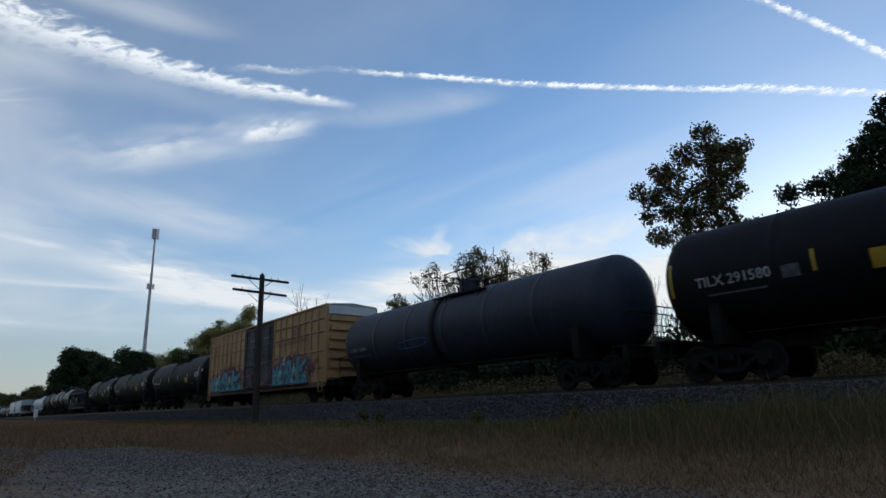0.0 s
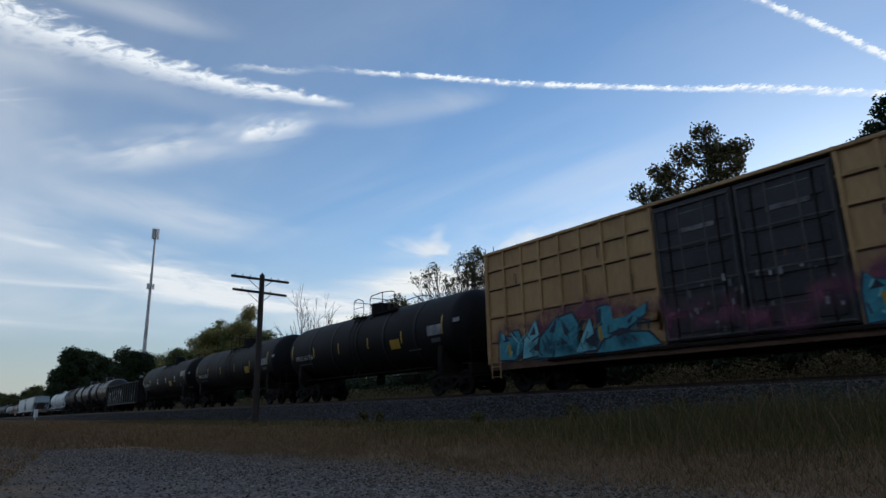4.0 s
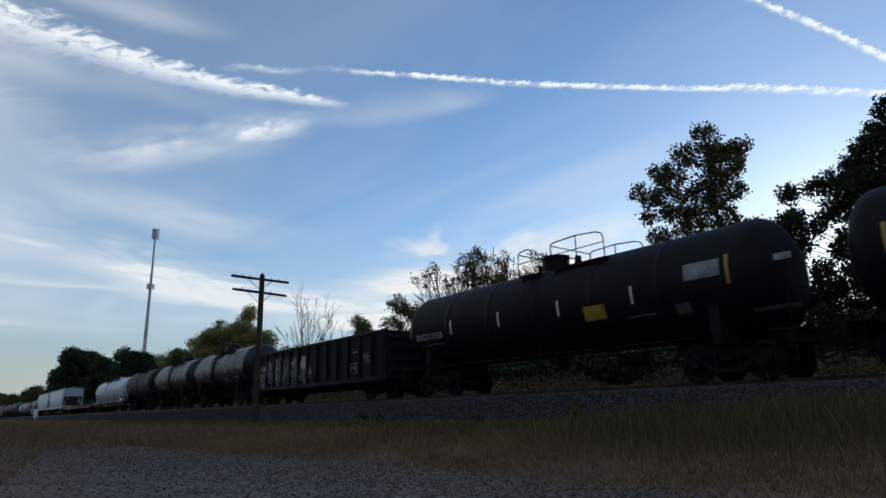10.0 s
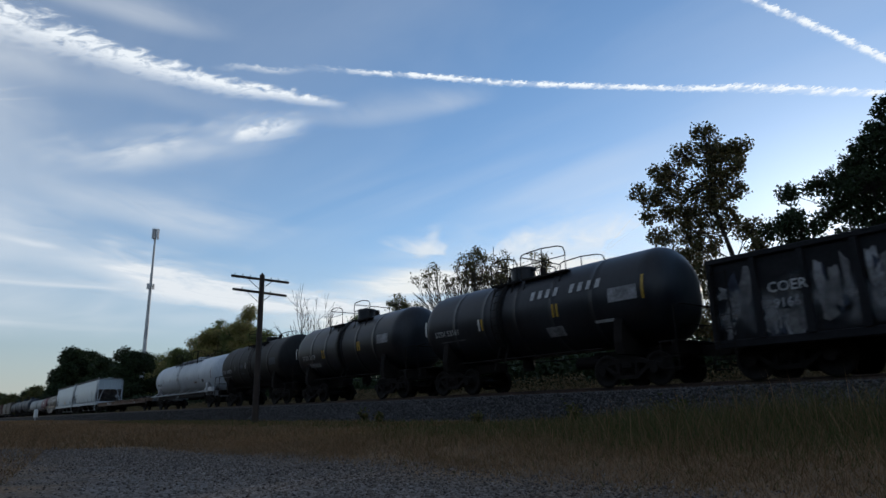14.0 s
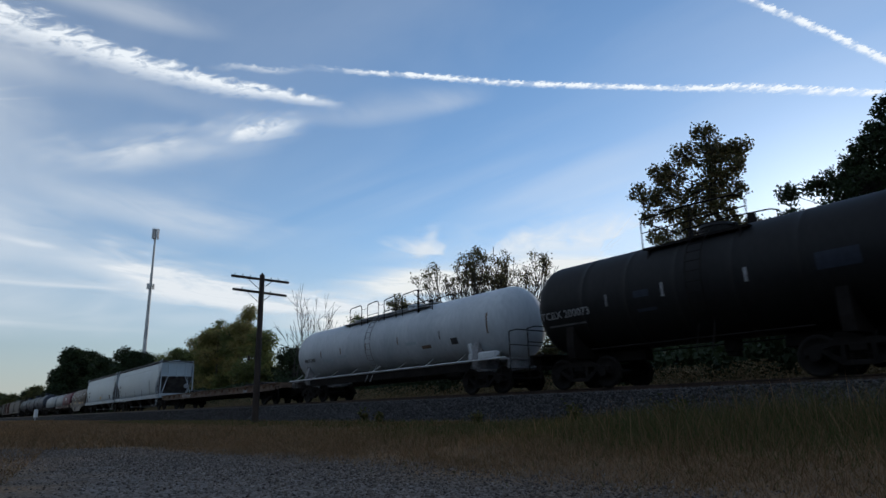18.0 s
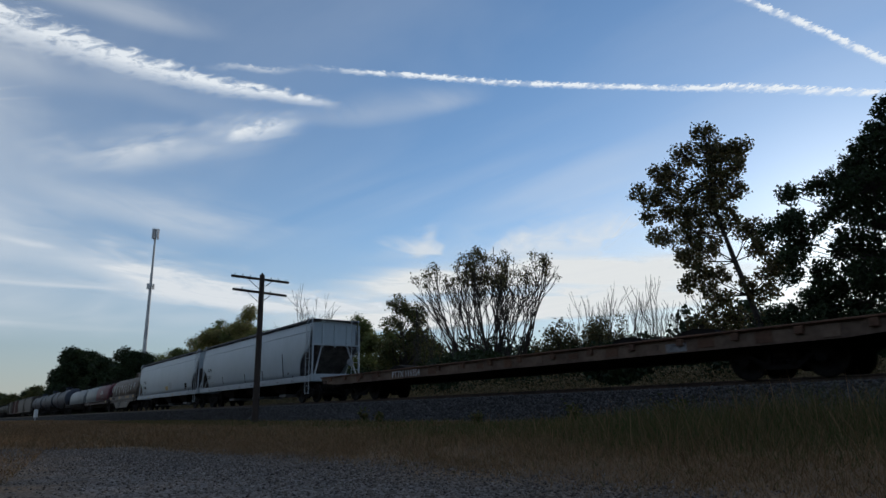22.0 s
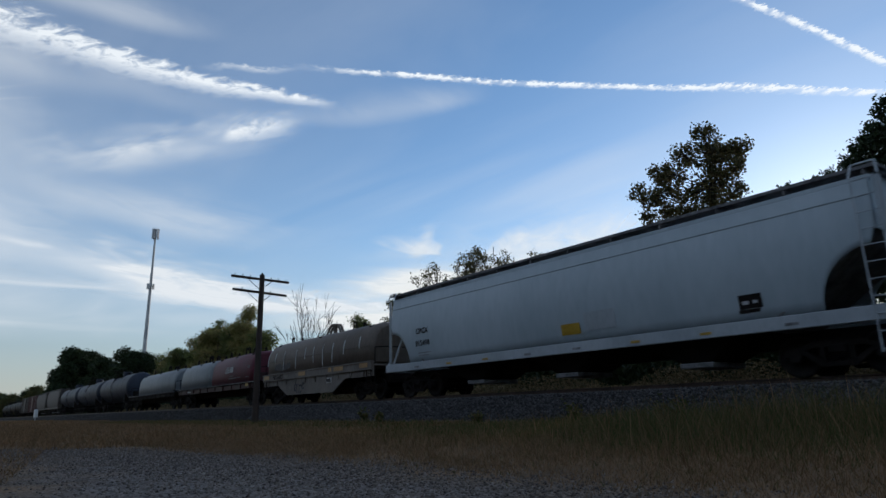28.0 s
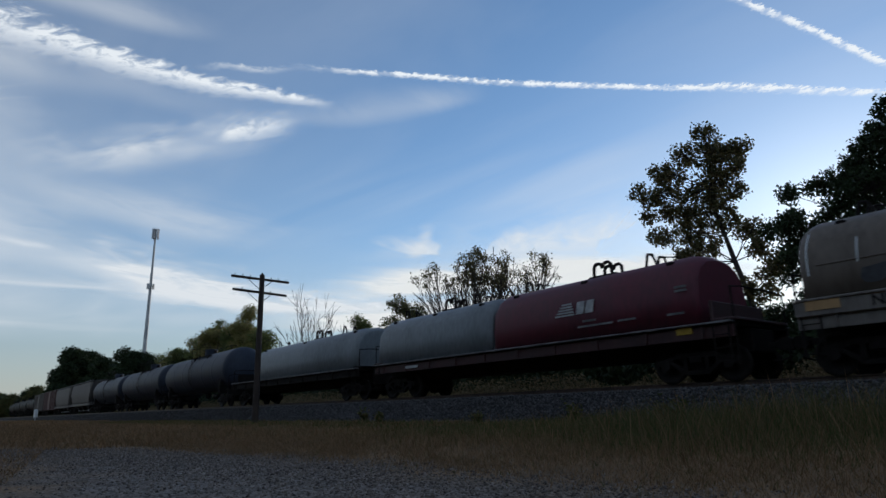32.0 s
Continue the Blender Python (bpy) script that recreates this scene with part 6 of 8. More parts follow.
def plain_box_car(front, back, material, label):
    """A far boxcar: ribbed sides, doors, roof."""
    car, length = car_base("boxcar", front, back, label, "boxcar", 2.4)
    b0, b1 = -length / 2 + 0.7, length / 2 - 0.7
    body = part("body", box(bmesh.new(), 0, 0, 2.7, b1 - b0, 2.9, 3.5, 0.03), material, car)
    for side in (-1, 1):
        for x in np.linspace(b0 + 0.2, b1 - 0.2, 15):
            part("side_post", box(bmesh.new(), x, side * 1.48, 2.7, 0.1, 0.07, 3.3, 0.01), material, body)
        part("door", box(bmesh.new(), 0.4, side * 1.52, 2.6, 3.2, 0.06, 3.2, 0.01), material, car)
    part("roof", prism([(-1.5, 4.45), (1.5, 4.45), (0, 4.6)], b0, b1), M_GALV, car)
    return car


Y_, P_ = M_REFLECT, M_PALE
SIX = [(-7.1, 0.05, 0.75, Y_), (-4.45, -0.13, 0.5, Y_), (-1.75, -0.15, 0.5, Y_), (1.05, -0.15, 0.5, Y_), (3.83, -0.15, 0.5, Y_), (6.69, 0.07, 0.75, Y_)]
NOTES = [(2.44, -0.47, 0.8, 0.42, Y_, "notice_panel", "blank yellow notice panel"), (6.0, 0.17, 1.0, 0.44, M_FADEW, "stencil_panel", "illegible pale stencil block"), (8.05, 0.12, 0.4, 0.16, M_FADEW, "stencil_panel", "small pale stencil at the tank end"),
         (5.3, -0.73, 0.42, 0.26, M_STENCIL, "stencil_panel", "illegible pale stencil block"), (4.0, -0.75, 0.9, 0.05, M_STENCIL, "stencil_line", "illegible small white stencil line"),
         (7.6, -1.0, 1.1, 0.09, M_STENCIL, "stencil_line", "illegible small white stencil line")]
NOTES_B = [(3.28, -0.4, 0.74, 0.4, Y_, "notice_panel", "blank yellow notice panel"), (6.2, -0.1, 1.0, 0.4, M_FADEW, "stencil_panel", "illegible pale stencil block"),
           (6.2, -0.5, 0.6, 0.16, M_STENCIL, "stencil_panel", "illegible pale stencil block"), (7.6, 0.15, 0.4, 0.16, M_FADEW, "stencil_panel", "small pale stencil at the tank end"), (4.6, -0.75, 0.9, 0.05, M_STENCIL, "stencil_line", "illegible small white stencil line")]
tank_car("tank_car", 7.7, -10.35, M_BLACK, "black tank car with white reporting marks", marks="TILX 291580", mark_x=-7.05, mark_z=-0.3, mark_size=0.36, dome=-0.2, rails=((-1.05, -0.1), (0.5, 2.7)),
         strips=[(-7.75, 0.0, 0.9, Y_), (-4.18, -0.1, 0.5, Y_), (-1.5, -0.15, 0.5, Y_), (1.05, -0.15, 0.5, Y_), (3.83, -0.15, 0.5, Y_), (7.0, 0.07, 0.75, Y_)], panels=[(-2.6, -0.3, 0.95, 0.42, Y_, "notice_panel", "blank yellow notice panel"), (-4.7, -0.25, 0.4, 0.3, M_STENCIL, "stencil_panel", "illegible pale stencil block")])
slate = tank_car("tank_car", -10.35, -28.2, M_SLATE, "slate blue tank car with a dark girth band", r=1.52, band=-0.64, dome=0.15, ladder_x=False, rails=((-1.1, -0.42), (-0.3, 2.05)),
         marks="ADMX 26860", mark_x=-7.25, mark_z=-0.46, mark_size=0.27, mark_mat=M_FADEW)
loop = []
for i in range(25):
    a_ = 2 * math.pi * i / 24
    c_, s_ = math.cos(a_), math.sin(a_)
    q_ = math.asin((-0.48 + 0.15 * math.copysign(abs(s_) ** 0.6, s_) + 0.05 * c_) / 1.52)
    loop.append((-2.1 + 1.05 * math.copysign(abs(c_) ** 0.6, c_), -1.522 * math.cos(q_), 2.65 + 1.522 * math.sin(q_)))
part("graffiti_stroke", tube_line(loop, 0.022, 5), M_SPRAYBLUE, slate, "bright blue sprayed loop")
box_car(-28.2, -48.15)
tank_car("tank_car", -48.15, -65.45, M_BLACK, "black tank car with yellow reflector strips", marks="PPRX 661356", dome=-0.2, rails=((-1.05, -0.1), (0.5, 2.7)), strips=SIX, panels=NOTES_B)
tank_car("tank_car", -65.45, -83.05, M_BLACK, "black tank car with yellow reflector strips", marks="PPRX 661422", mark_z=-0.5, dome=-0.2, rails=((-1.05, -0.1), (0.5, 2.7)), strips=SIX, panels=NOTES_B)
tank_car("tank_car", -83.05, -99.9, M_BLACK, "black tank car with tall pale reflector strips", marks="BRGX 0920", dome=-0.2, rails=((-1.05, -0.1), (0.5, 2.7)), mark_x=-6.75, strips=[(x, d, h, P_ if 0 < k < 5 else Y_) for k, (x, d, h, m) in enumerate(SIX)], panels=NOTES)
gondola(-99.9, -116.95)
t1 = tank_car("tank_car", -116.95, -129.7, M_NAVY, "glossy dark tank car with slanted white name bars", r=1.45, zc=2.62, dome=-0.9, rails=((-1.55, -0.2), (0.0, 2.05)), marks="STSX 52161", mark_x=-4.6, mark_z=-0.4, mark_size=0.3, band=-0.9,
              strips=[(-5.2, 0.0, 0.6, P_), (-1.95, -0.2, 0.42, P_), (-1.78, -0.2, 0.42, Y_), (1.7, -0.15, 0.42, Y_), (1.87, -0.15, 0.42, Y_), (5.1, 0.1, 0.7, Y_)],
              panels=[(4.4, 0.0, 1.0, 0.42, M_FADEW, "stencil_panel", "illegible pale stencil block"), (1.6, -0.8, 0.7, 0.3, M_FADEW, "stencil_panel", "illegible pale stencil block"), (3.6, -0.7, 0.7, 0.08, M_LETTER, "stencil_line", "illegible small white stencil line")])
for i in range(9):
    a_ = math.asin(0.46 / 1.45)
    if i != 4:
        ob = part("name_bar", slab([(-0.1, -0.15), (0.06, -0.15), (0.1, 0.15), (-0.06, 0.15)], -0.003, 0.003), M_LETTER, t1, "slanted white bar of a painted name")
        ob.matrix_basis = pose(0.8 + 0.34 * i, -1.46 * math.cos(a_), 2.62 + 1.46 * math.sin(a_), -math.degrees(a_))
tank_car("tank_car", -129.7, -141.9, M_NAVY, "glossy dark tank car with paired yellow strips", r=1.45, zc=2.62, dome=0.2, rails=((-1.8, -0.5), (0.7, 2.2)), marks="STSX 3113", mark_x=-4.2, mark_z=-0.42, mark_size=0.32, band=-0.2,
         strips=[(-5.0, 0.0, 0.6, P_), (-1.95, -0.25, 0.42, Y_), (-1.75, -0.25, 0.42, Y_), (1.7, -0.15, 0.42, Y_), (1.87, -0.15, 0.42, Y_)], panels=[(-3.0, -0.75, 1.2, 0.2, M_FADEW, "stencil_panel", "illegible pale stencil block"), (3.9, 0.0, 0.9, 0.4, M_FADEW, "stencil_panel", "illegible pale stencil block")])
tank_car("tank_car", -141.9, -154.25, M_TAR, "plain black tank car with faint stencils", r=1.5, zc=2.6, dome=0.6, dome_h=0.25, mark_mat=M_FADEW, rails=((-1.15, 1.95),), marks="TCBX 200073", mark_x=-4.94, mark_z=-0.42, mark_size=0.34,
         strips=[(-2.3, -0.12, 0.35, M_FADEW), (-0.42, -0.09, 0.38, M_FADEW), (1.9, -0.1, 0.35, M_FADEW)], panels=[(-1.1, -0.1, 0.5, 0.2, M_SLATE, "stencil_panel", "illegible faint stencil block"), (-1.0, -0.56, 0.6, 0.08, M_SLATE, "stencil_line", "illegible faint stencil line"), (3.95, -0.1, 0.9, 0.4, M_SLATE, "stencil_panel", "illegible faint stencil block")])
wt = tank_car("tank_car", -154.25, -172.85, M_WHITE, "weathered white tank car with a white running rail", r=1.4, zc=2.53, dome=1.6, dome_h=0.22, ladder_x=-0.4, rails=(), cradle=M_FADEW, hoops=((-3.0, -1.85), (-1.3, -0.3), (0.2, 1.2), (1.7, 2.95)), walkway=(-3.8, 3.1), side_rail=True,
              marks="", strips=[(7.75, -0.05, 0.75, M_TAN), (4.9, -0.2, 0.35, M_FADEW)], panels=[(5.75, -0.51, 0.4, 0.24, M_INK, "stencil_panel", "black stencil square"), (3.9, -0.57, 0.62, 0.13, M_TAN, "stencil_line", "faded ochre stencil"), (-0.9, 0.1, 0.1, 1.1, M_GREY, "weld_mark", "vertical grey weld streak")])
a_ = math.asin(-0.46 / 1.4)
lettering("MBLX 2828", 0.26, M_INK, wt, -7.25, -1.412 * math.cos(a_), 2.53 + 1.412 * math.sin(a_), 90 - math.degrees(a_), label="black stencilled reporting mark")
for x in (-5.32, -3.22, -0.79, 1.9):
    strip(wt, 1.4, 2.53, x, -0.14, 0.075, 0.32, M_TAN, "reflector", "worn ochre reflector strip")
for x, dz, lw in ((-4.7, -0.5, 1.0), (-3.1, -0.42, 0.9), (2.9, -0.35, 0.8)):
    strip(wt, 1.4, 2.53, x, dz, lw, 0.12, M_GREY, "faded_patch", "faint grey smear of painted-over stencils")
for side in (-1, 1):
    part("side_sill", box(bmesh.new(), 0, side * 1.3, 0.96, 13.2, 0.1, 0.34, 0.02), M_DARK, wt, "dark side sill below the running rail")
part("sill_casting", box(bmesh.new(), 7.3, -1.18, 1.32, 1.5, 0.3, 0.3, 0.06), M_SILL, wt, "white sill casting")
part("sill_casting", box(bmesh.new(), 6.65, -1.18, 1.55, 0.2, 0.24, 0.6, 0.05, 0, -18), M_SILL, wt, "white sill casting")
flat_car(-172.85, -200.1)
hopper_car(-200.1, -219.8, "OCPX", "71371", 3, "long light grey covered hopper", marks_list=[(x, z, 0.07, hh, M_DARK, "stain_mark", "short dark vertical mark") for x, z, hh in ((-4.58, 1.75, 0.5), (-0.39, 1.7, 0.55), (2.58, 1.7, 0.6), (5.65, 2.1, 1.3), (-8.2, 2.0, 1.0))] + [(6.3, 1.62, 0.12, 0.14, M_INK, "stencil_mark", "small black mark")])
hopper_car(-219.8, -240.0, "CPCX", "815498", 3, marks_list=[(0.82, 1.79, 0.75, 0.34, M_REFLECT, "notice_panel", "small yellow notice panel"), (1.95, 1.95, 1.15, 0.55, M_GREYSILL, "faded_patch", "painted-over grey patch"), (6.46, 1.83, 0.55, 0.34, M_DARK, "stencil_panel", "black stencil panel"), (6.34, 1.86, 0.16, 0.2, M_PATCH, "stencil_bar", "illegible white stencil block"), (6.58, 1.86, 0.12, 0.18, M_PATCH, "stencil_bar", "illegible white stencil block"), (6.4, 1.6, 0.5, 0.08, M_DARK, "stencil_line", "black stencil line")])
coil_car("coil_car", -240.0, -254.1, "grimy tan coil car with strapped round hood", [(0.012, 0.99, M_COIL, "grimy tan hood")], M_BELLY, True, True)
coil_car("coil_car", -254.1, -272.3, "coil car with one white and one red hood", [(0.005, 0.464, M_HOODW, "dull pale grey hood"), (0.47, 0.945, M_RED, "faded red hood")], M_MAROONSILL, False, False, 0.63)
coil_car("coil_car", -272.3, -290.5, "coil car with a weathered white hood", [(0.2, 0.985, M_HOODW, "weathered white hood")], M_DARK, False)
for a, b in ((-290.5, -308.2), (-308.2, -326.0), (-326.0, -343.9)):
    tank_car("tank_car", a, b, M_SLATE, "slate blue tank car far down the train")
hopper_car(-343.9, -362.5, "", "", 3, "dull tan covered hopper far down the train", M_FARTAN, M_FARTAN)
hopper_car(-362.5, -381.0, "", "", 3, "dull tan covered hopper far down the train", M_FARTAN, M_FARTAN)
plain_box_car(-381.0, -399.0, M_FARRED, "reddish boxcar far down the train")
plain_box_car(-399.0, -417.0, M_FARTAN, "rusty brown boxcar far down the train")
for a in range(4):
    tank_car("tank_car", -417 - 17.9 * a, -417 - 17.9 * (a + 1), M_BLACK, "black tank car at the far end of view")


# ---- pole, tower, trackside marker ----
def utility_pole(x, y):
    z0 = float(ground_z(x, y)) - 0.05
    p = empty("utility_pole", x, y, z0)
    tagged(p, "old wooden trackside pole with two bare crossarms", "utility pole")
    bm = bmesh.new()
    prev = None
    rod(bm, (0, 0, -0.3), (0, 0, 7.35), 0.165, 14, 0.125)
    bmesh.ops.create_cone(bm, cap_ends=True, segments=14, radius1=0.125, radius2=0.02, depth=0.12, matrix=pose(0, 0, 7.41))
    part("post", bm, M_POLE, p)
    for z, half, tilt in ((7.17, 1.53, -1.0), (6.48, 1.42, -2.0)):
        arm = part("crossarm", box(bmesh.new(), -0.16, 0, 0, 0.1, 2 * half, 0.12, 0.012), M_POLE, p)
        arm.matrix_basis = pose(0, 0, z, tilt)
        for y_ in (-1.35, -0.95, -0.55, 0.55, 0.95, 1.35):
            if z < 7 and y_ not in (-0.95, 0.55):
                continue
            pin = part("pin", rod(bmesh.new(), (-0.16, y_, 0.05), (-0.16, y_, 0.15), 0.02, 8), M_DARK, arm)
        bm = bmesh.new()
        for s in (-1, 1):
            rod(bm, (-0.22, s * 0.62, z - 0.05), (-0.18, s * 0.08, z - 0.5), 0.016, 6)
        part("brace", bm, M_DARK, p)
    return p


utility_pole(-30.05, 11.78)


def cell_tower(x, y, height):
    z0 = float(ground_z(x, y))
    t = empty("cell_tower", x, y, z0)
    tagged(t, "slim galvanised antenna mast beyond the trees", "cell tower")
    for i in range(4):
        a, b = height * i / 4, height * (i + 1) / 4
        part("mast_section", rod(bmesh.new(), (0, 0, a), (0, 0, b), 0.62 - 0.11 * i, 14, 0.55 - 0.11 * i), M_GALV, t)
    for z, rad, tall in ((height - 1.2, 0.75, 2.6), (height * 0.675, 0.8, 1.3)):
        bm = bmesh.new()
        for i in range(12):
            a = i * math.pi / 6
            p = (rad * math.cos(a), rad * math.sin(a), z)
            q = (rad * math.cos(a + math.pi / 6), rad * math.sin(a + math.pi / 6), z)
            rod(bm, p, q, 0.05, 6)
            if i % 4 == 0:
                rod(bm, (0, 0, z), p, 0.05, 6)
        part("antenna_frame", bm, M_GALV, t)
        for i in range(9):
            a = i * math.pi * 2 / 9
            part("antenna", box(bmesh.new(), rad * math.cos(a), rad * math.sin(a), z, 0.18, 0.32, tall, 0.03, 0, 0, math.degrees(a)), M_GALV, t, "pale panel antenna")
    return t


cell_tower(-165.5, 36.0, 46.0)
mk = empty("track_marker", -118.0, 10.85, 0.1)
tagged(mk, "small white trackside marker box on a post", "marker")
part("post", rod(bmesh.new(), (0, 0, -0.2), (0, 0, 1.0), 0.06, 8), M_GALV, mk)
part("board", box(bmesh.new(), 0, 0, 1.25, 0.9, 0.5, 1.2, 0.05), M_SILL, mk, "white painted box")


# ---- trees ----
def tubes(segs, sides):
    """Tapered tubes for rows of (p, q, r0, r1)."""
    p, q = np.array([s[0] for s in segs]), np.array([s[1] for s in segs])
    r0, r1 = np.array([s[2] for s in segs]), np.array([s[3] for s in segs])
    d = q - p
    d /= np.linalg.norm(d, axis=1, keepdims=True) + 1e-9
    ref = np.where(np.abs(d[:, 2:3]) > 0.9, np.array([[1.0, 0, 0]]), np.array([[0, 0, 1.0]]))
    u = np.cross(d, ref)
    u /= np.linalg.norm(u, axis=1, keepdims=True)
    w = np.cross(d, u)
    a = np.arange(sides) * 2 * np.pi / sides
    ring = np.cos(a)[None, :, None] * u[:, None] + np.sin(a)[None, :, None] * w[:, None]
    v = np.concatenate([p[:, None] + ring * r0[:, None, None], q[:, None] + ring * r1[:, None, None]], 1)
    i = np.arange(sides)
    f = np.stack([i, (i + 1) % sides, (i + 1) % sides + sides, i + sides], 1)
    f = f[None] + (np.arange(len(segs)) * 2 * sides)[:, None, None]
    return v.reshape(-1, 3), f.reshape(-1, 4)


def leaves(points, size, spread, per, g, broad=0.55):
    """Small folded leaves scattered round points."""
    k = len(points) * per
    c = np.repeat(points, per, 0) + g.normal(0, spread, (k, 3))
    a = g.normal(0, 1, (k, 3))
    a /= np.linalg.norm(a, axis=1, keepdims=True)
    b = np.cross(a, g.normal(0, 1, (k, 3)))
    b /= np.linalg.norm(b, axis=1, keepdims=True)
    s = size * g.uniform(0.6, 1.25, (k, 1))
    v = np.stack([c - a * s, c + b * s * broad, c + a * s, c - b * s * broad], 1)
    f = np.arange(k * 4).reshape(k, 4)
    return v.reshape(-1, 3), f


def grow(g, start, direction, length, radius, depth, kids, spread, segs, tips, wander=0.12, up=0.05, shrink=0.68):
    p, d = np.array(start, float), np.array(direction, float)
    d /= np.linalg.norm(d)
    steps = 5 if depth > 1 else 3
    r = radius
    for i in range(steps):
        q = p + d * length / steps
        r2 = max(0.006, r * (0.86 if i < steps - 1 else 0.7))
        segs.append((p.copy(), q.copy(), r, r2))
        if depth > 0 and i >= 1:
            for _ in range(kids if i > 1 else max(1, kids - 1)):
                side = g.normal(0, 1, 3)
                side -= d * side.dot(d)
                side /= np.linalg.norm(side) + 1e-9
                nd = d * math.cos(spread) + side * math.sin(spread) * g.uniform(0.6, 1.2)
                nd[2] += up
                grow(g, q, nd, length * shrink * g.uniform(0.7, 1.1), r2 * 0.62, depth - 1, kids, spread, segs, tips, wander, up, shrink)
        elif depth == 0:
            tips.append(q.copy())
        d = d + g.normal(0, wander, 3) + np.array([0, 0, up * 0.5])
        d /= np.linalg.norm(d)
        p, r = q, r2
    tips.append(p.copy())


def finish_tree(name, label, base, segs, tips, leaf_mat, leaf_size, leaf_spread, per, g, category="tree", group="", fall=0.0, keep_tips=None, broad=0.55):
    t = empty(name, *base)
    tagged(t, label, category, group)
    v, f = tubes(segs, 5)
    part("trunk", from_arrays("trunk", v, f, M_BARK), None, t, "bare dark branches" if per == 0 else "")
    if per:
        pts = np.array(tips)
        if keep_tips is not None:
            pts = pts[keep_tips(pts)]
        if fall:
            pts = pts[g.random(len(pts)) > fall]
        v, f = leaves(pts, leaf_size, leaf_spread, per, g, broad)
        part("crown", from_arrays("crown", v, f, leaf_mat), None, t)
    return t


def gz(x, y):
    return float(ground_z(np.float64(x), np.float64(y)))


def lobed_tree(name, label, base, trunk, lobes, leaf_mat, leaf_size, per, seed, twigs=40, group="", loose=0.0, broad=0.55, limb=0.07):
    """A tree whose limbs run from points of its trunk to lobes (x, y, z, rx, ry, rz), each filled with twigs and leaves."""
    g = np.random.default_rng(seed)
    segs, tips = [], []
    tr = [np.array(p[:3], float) for p in trunk]
    for a, b in zip(trunk[:-1], trunk[1:]):
        pa, pb = np.array(a[:3], float), np.array(b[:3], float)
        segs.append((pa, pb, a[3], b[3]))
    for lx, ly, lz, rx, ry, rz in lobes:
        c = np.array([lx, ly, lz], float)
        low = [p for p in tr if p[2] < lz - 0.2] or tr[:1]
        root = min(low, key=lambda p: np.linalg.norm(p - c) + 0.4 * abs(p[2] - (lz - 1.2)))
        mid = (root + c) / 2 + g.normal(0, 0.15, 3) + np.array([0, 0, -0.15])
        segs.append((root, mid, limb, limb * 0.7))
        segs.append((mid, c, limb * 0.7, limb * 0.4))
        n_t = int(twigs * (rx * ry * rz) ** 0.5)
        for _ in range(n_t):
            d = g.normal(0, 1, 3)
            d /= np.linalg.norm(d)
            q = c + d * np.array([rx, ry, rz]) * g.uniform(0.45, 1.0) ** 0.6
            st = c + (q - c) * g.uniform(0.0, 0.4)
            k = (st + q) / 2 + g.normal(0, 0.06, 3)
            segs.append((st, k, 0.018, 0.012))
            segs.append((k, q, 0.012, 0.005))
            tips.append(q)
            tips.append(k * 0.4 + q * 0.6)
    return finish_tree(name, label, base, segs, tips, leaf_mat, leaf_size, leaf_size * 1.5, per, g, "tree", group, loose, broad=broad)


# slender leaning cottonwood (places in the tree's own space; x along the track)
def shaped(lobes, grow_, deep, flat, seed):
    """Lobes (x, z, radius) given a scattered depth."""
    g = np.random.default_rng(seed)
    return [(x, float(g.normal(0, deep)), z, r * grow_, r * grow_ * 0.9, r * grow_ * flat) for x, z, r in lobes]


TX, TY = -13.0, 30.0
crown_top = ((-2.4, 12.9, 0.66), (-1.7, 12.85, 0.6), (-0.7, 12.1, 0.58), (-3.4, 12.6, 0.7), (-2.1, 12.0, 0.89), (-1.1, 11.6, 0.77), (-0.5, 10.8, 0.46), (-5.0, 12.0, 0.62), (-4.1, 11.7, 0.82), (-3.1, 11.1, 0.89),
             (-1.9, 10.7, 0.8), (-1.0, 9.9, 0.5), (-6.5, 11.4, 0.5), (-5.8, 10.7, 0.58), (-4.7, 10.7, 0.76), (-3.7, 10.0, 0.79), (-2.7, 9.7, 0.7), (-6.0, 9.8, 0.42), (-5.1, 9.8, 0.56), (-1.8, 9.2, 0.6), (-1.6, 8.4, 0.5), (-4.0, 9.3, 0.6))
crown_low = ((-5.6, 8.6, 0.46), (-4.7, 8.2, 0.56), (-3.6, 8.5, 0.68), (-2.7, 8.4, 0.6), (-4.7, 7.4, 0.45), (-3.9, 7.0, 0.62), (-3.0, 7.1, 0.6), (-3.1, 6.1, 0.58), (-3.9, 5.9, 0.52), (-4.7, 5.7, 0.44), (-0.9, 7.7, 0.5),
             (-0.2, 7.7, 0.42), (0.0, 6.9, 0.5), (-0.7, 6.9, 0.44), (0.3, 6.2, 0.5), (0.6, 5.5, 0.44), (-0.1, 5.4, 0.48), (0.1, 4.5, 0.4), (-0.6, 4.4, 0.4), (-3.1, 5.1, 0.48), (-2.4, 4.5, 0.5), (-3.0, 4.0, 0.64), (-1.9, 3.6, 0.5),
             (-3.8, 3.4, 0.6), (-2.6, 2.9, 0.8), (-0.6, 3.2, 0.5), (-2.2, 7.2, 0.4), (-2.3, 5.7, 0.45), (-1.0, 5.0, 0.4), (-3.7, 7.8, 0.5))
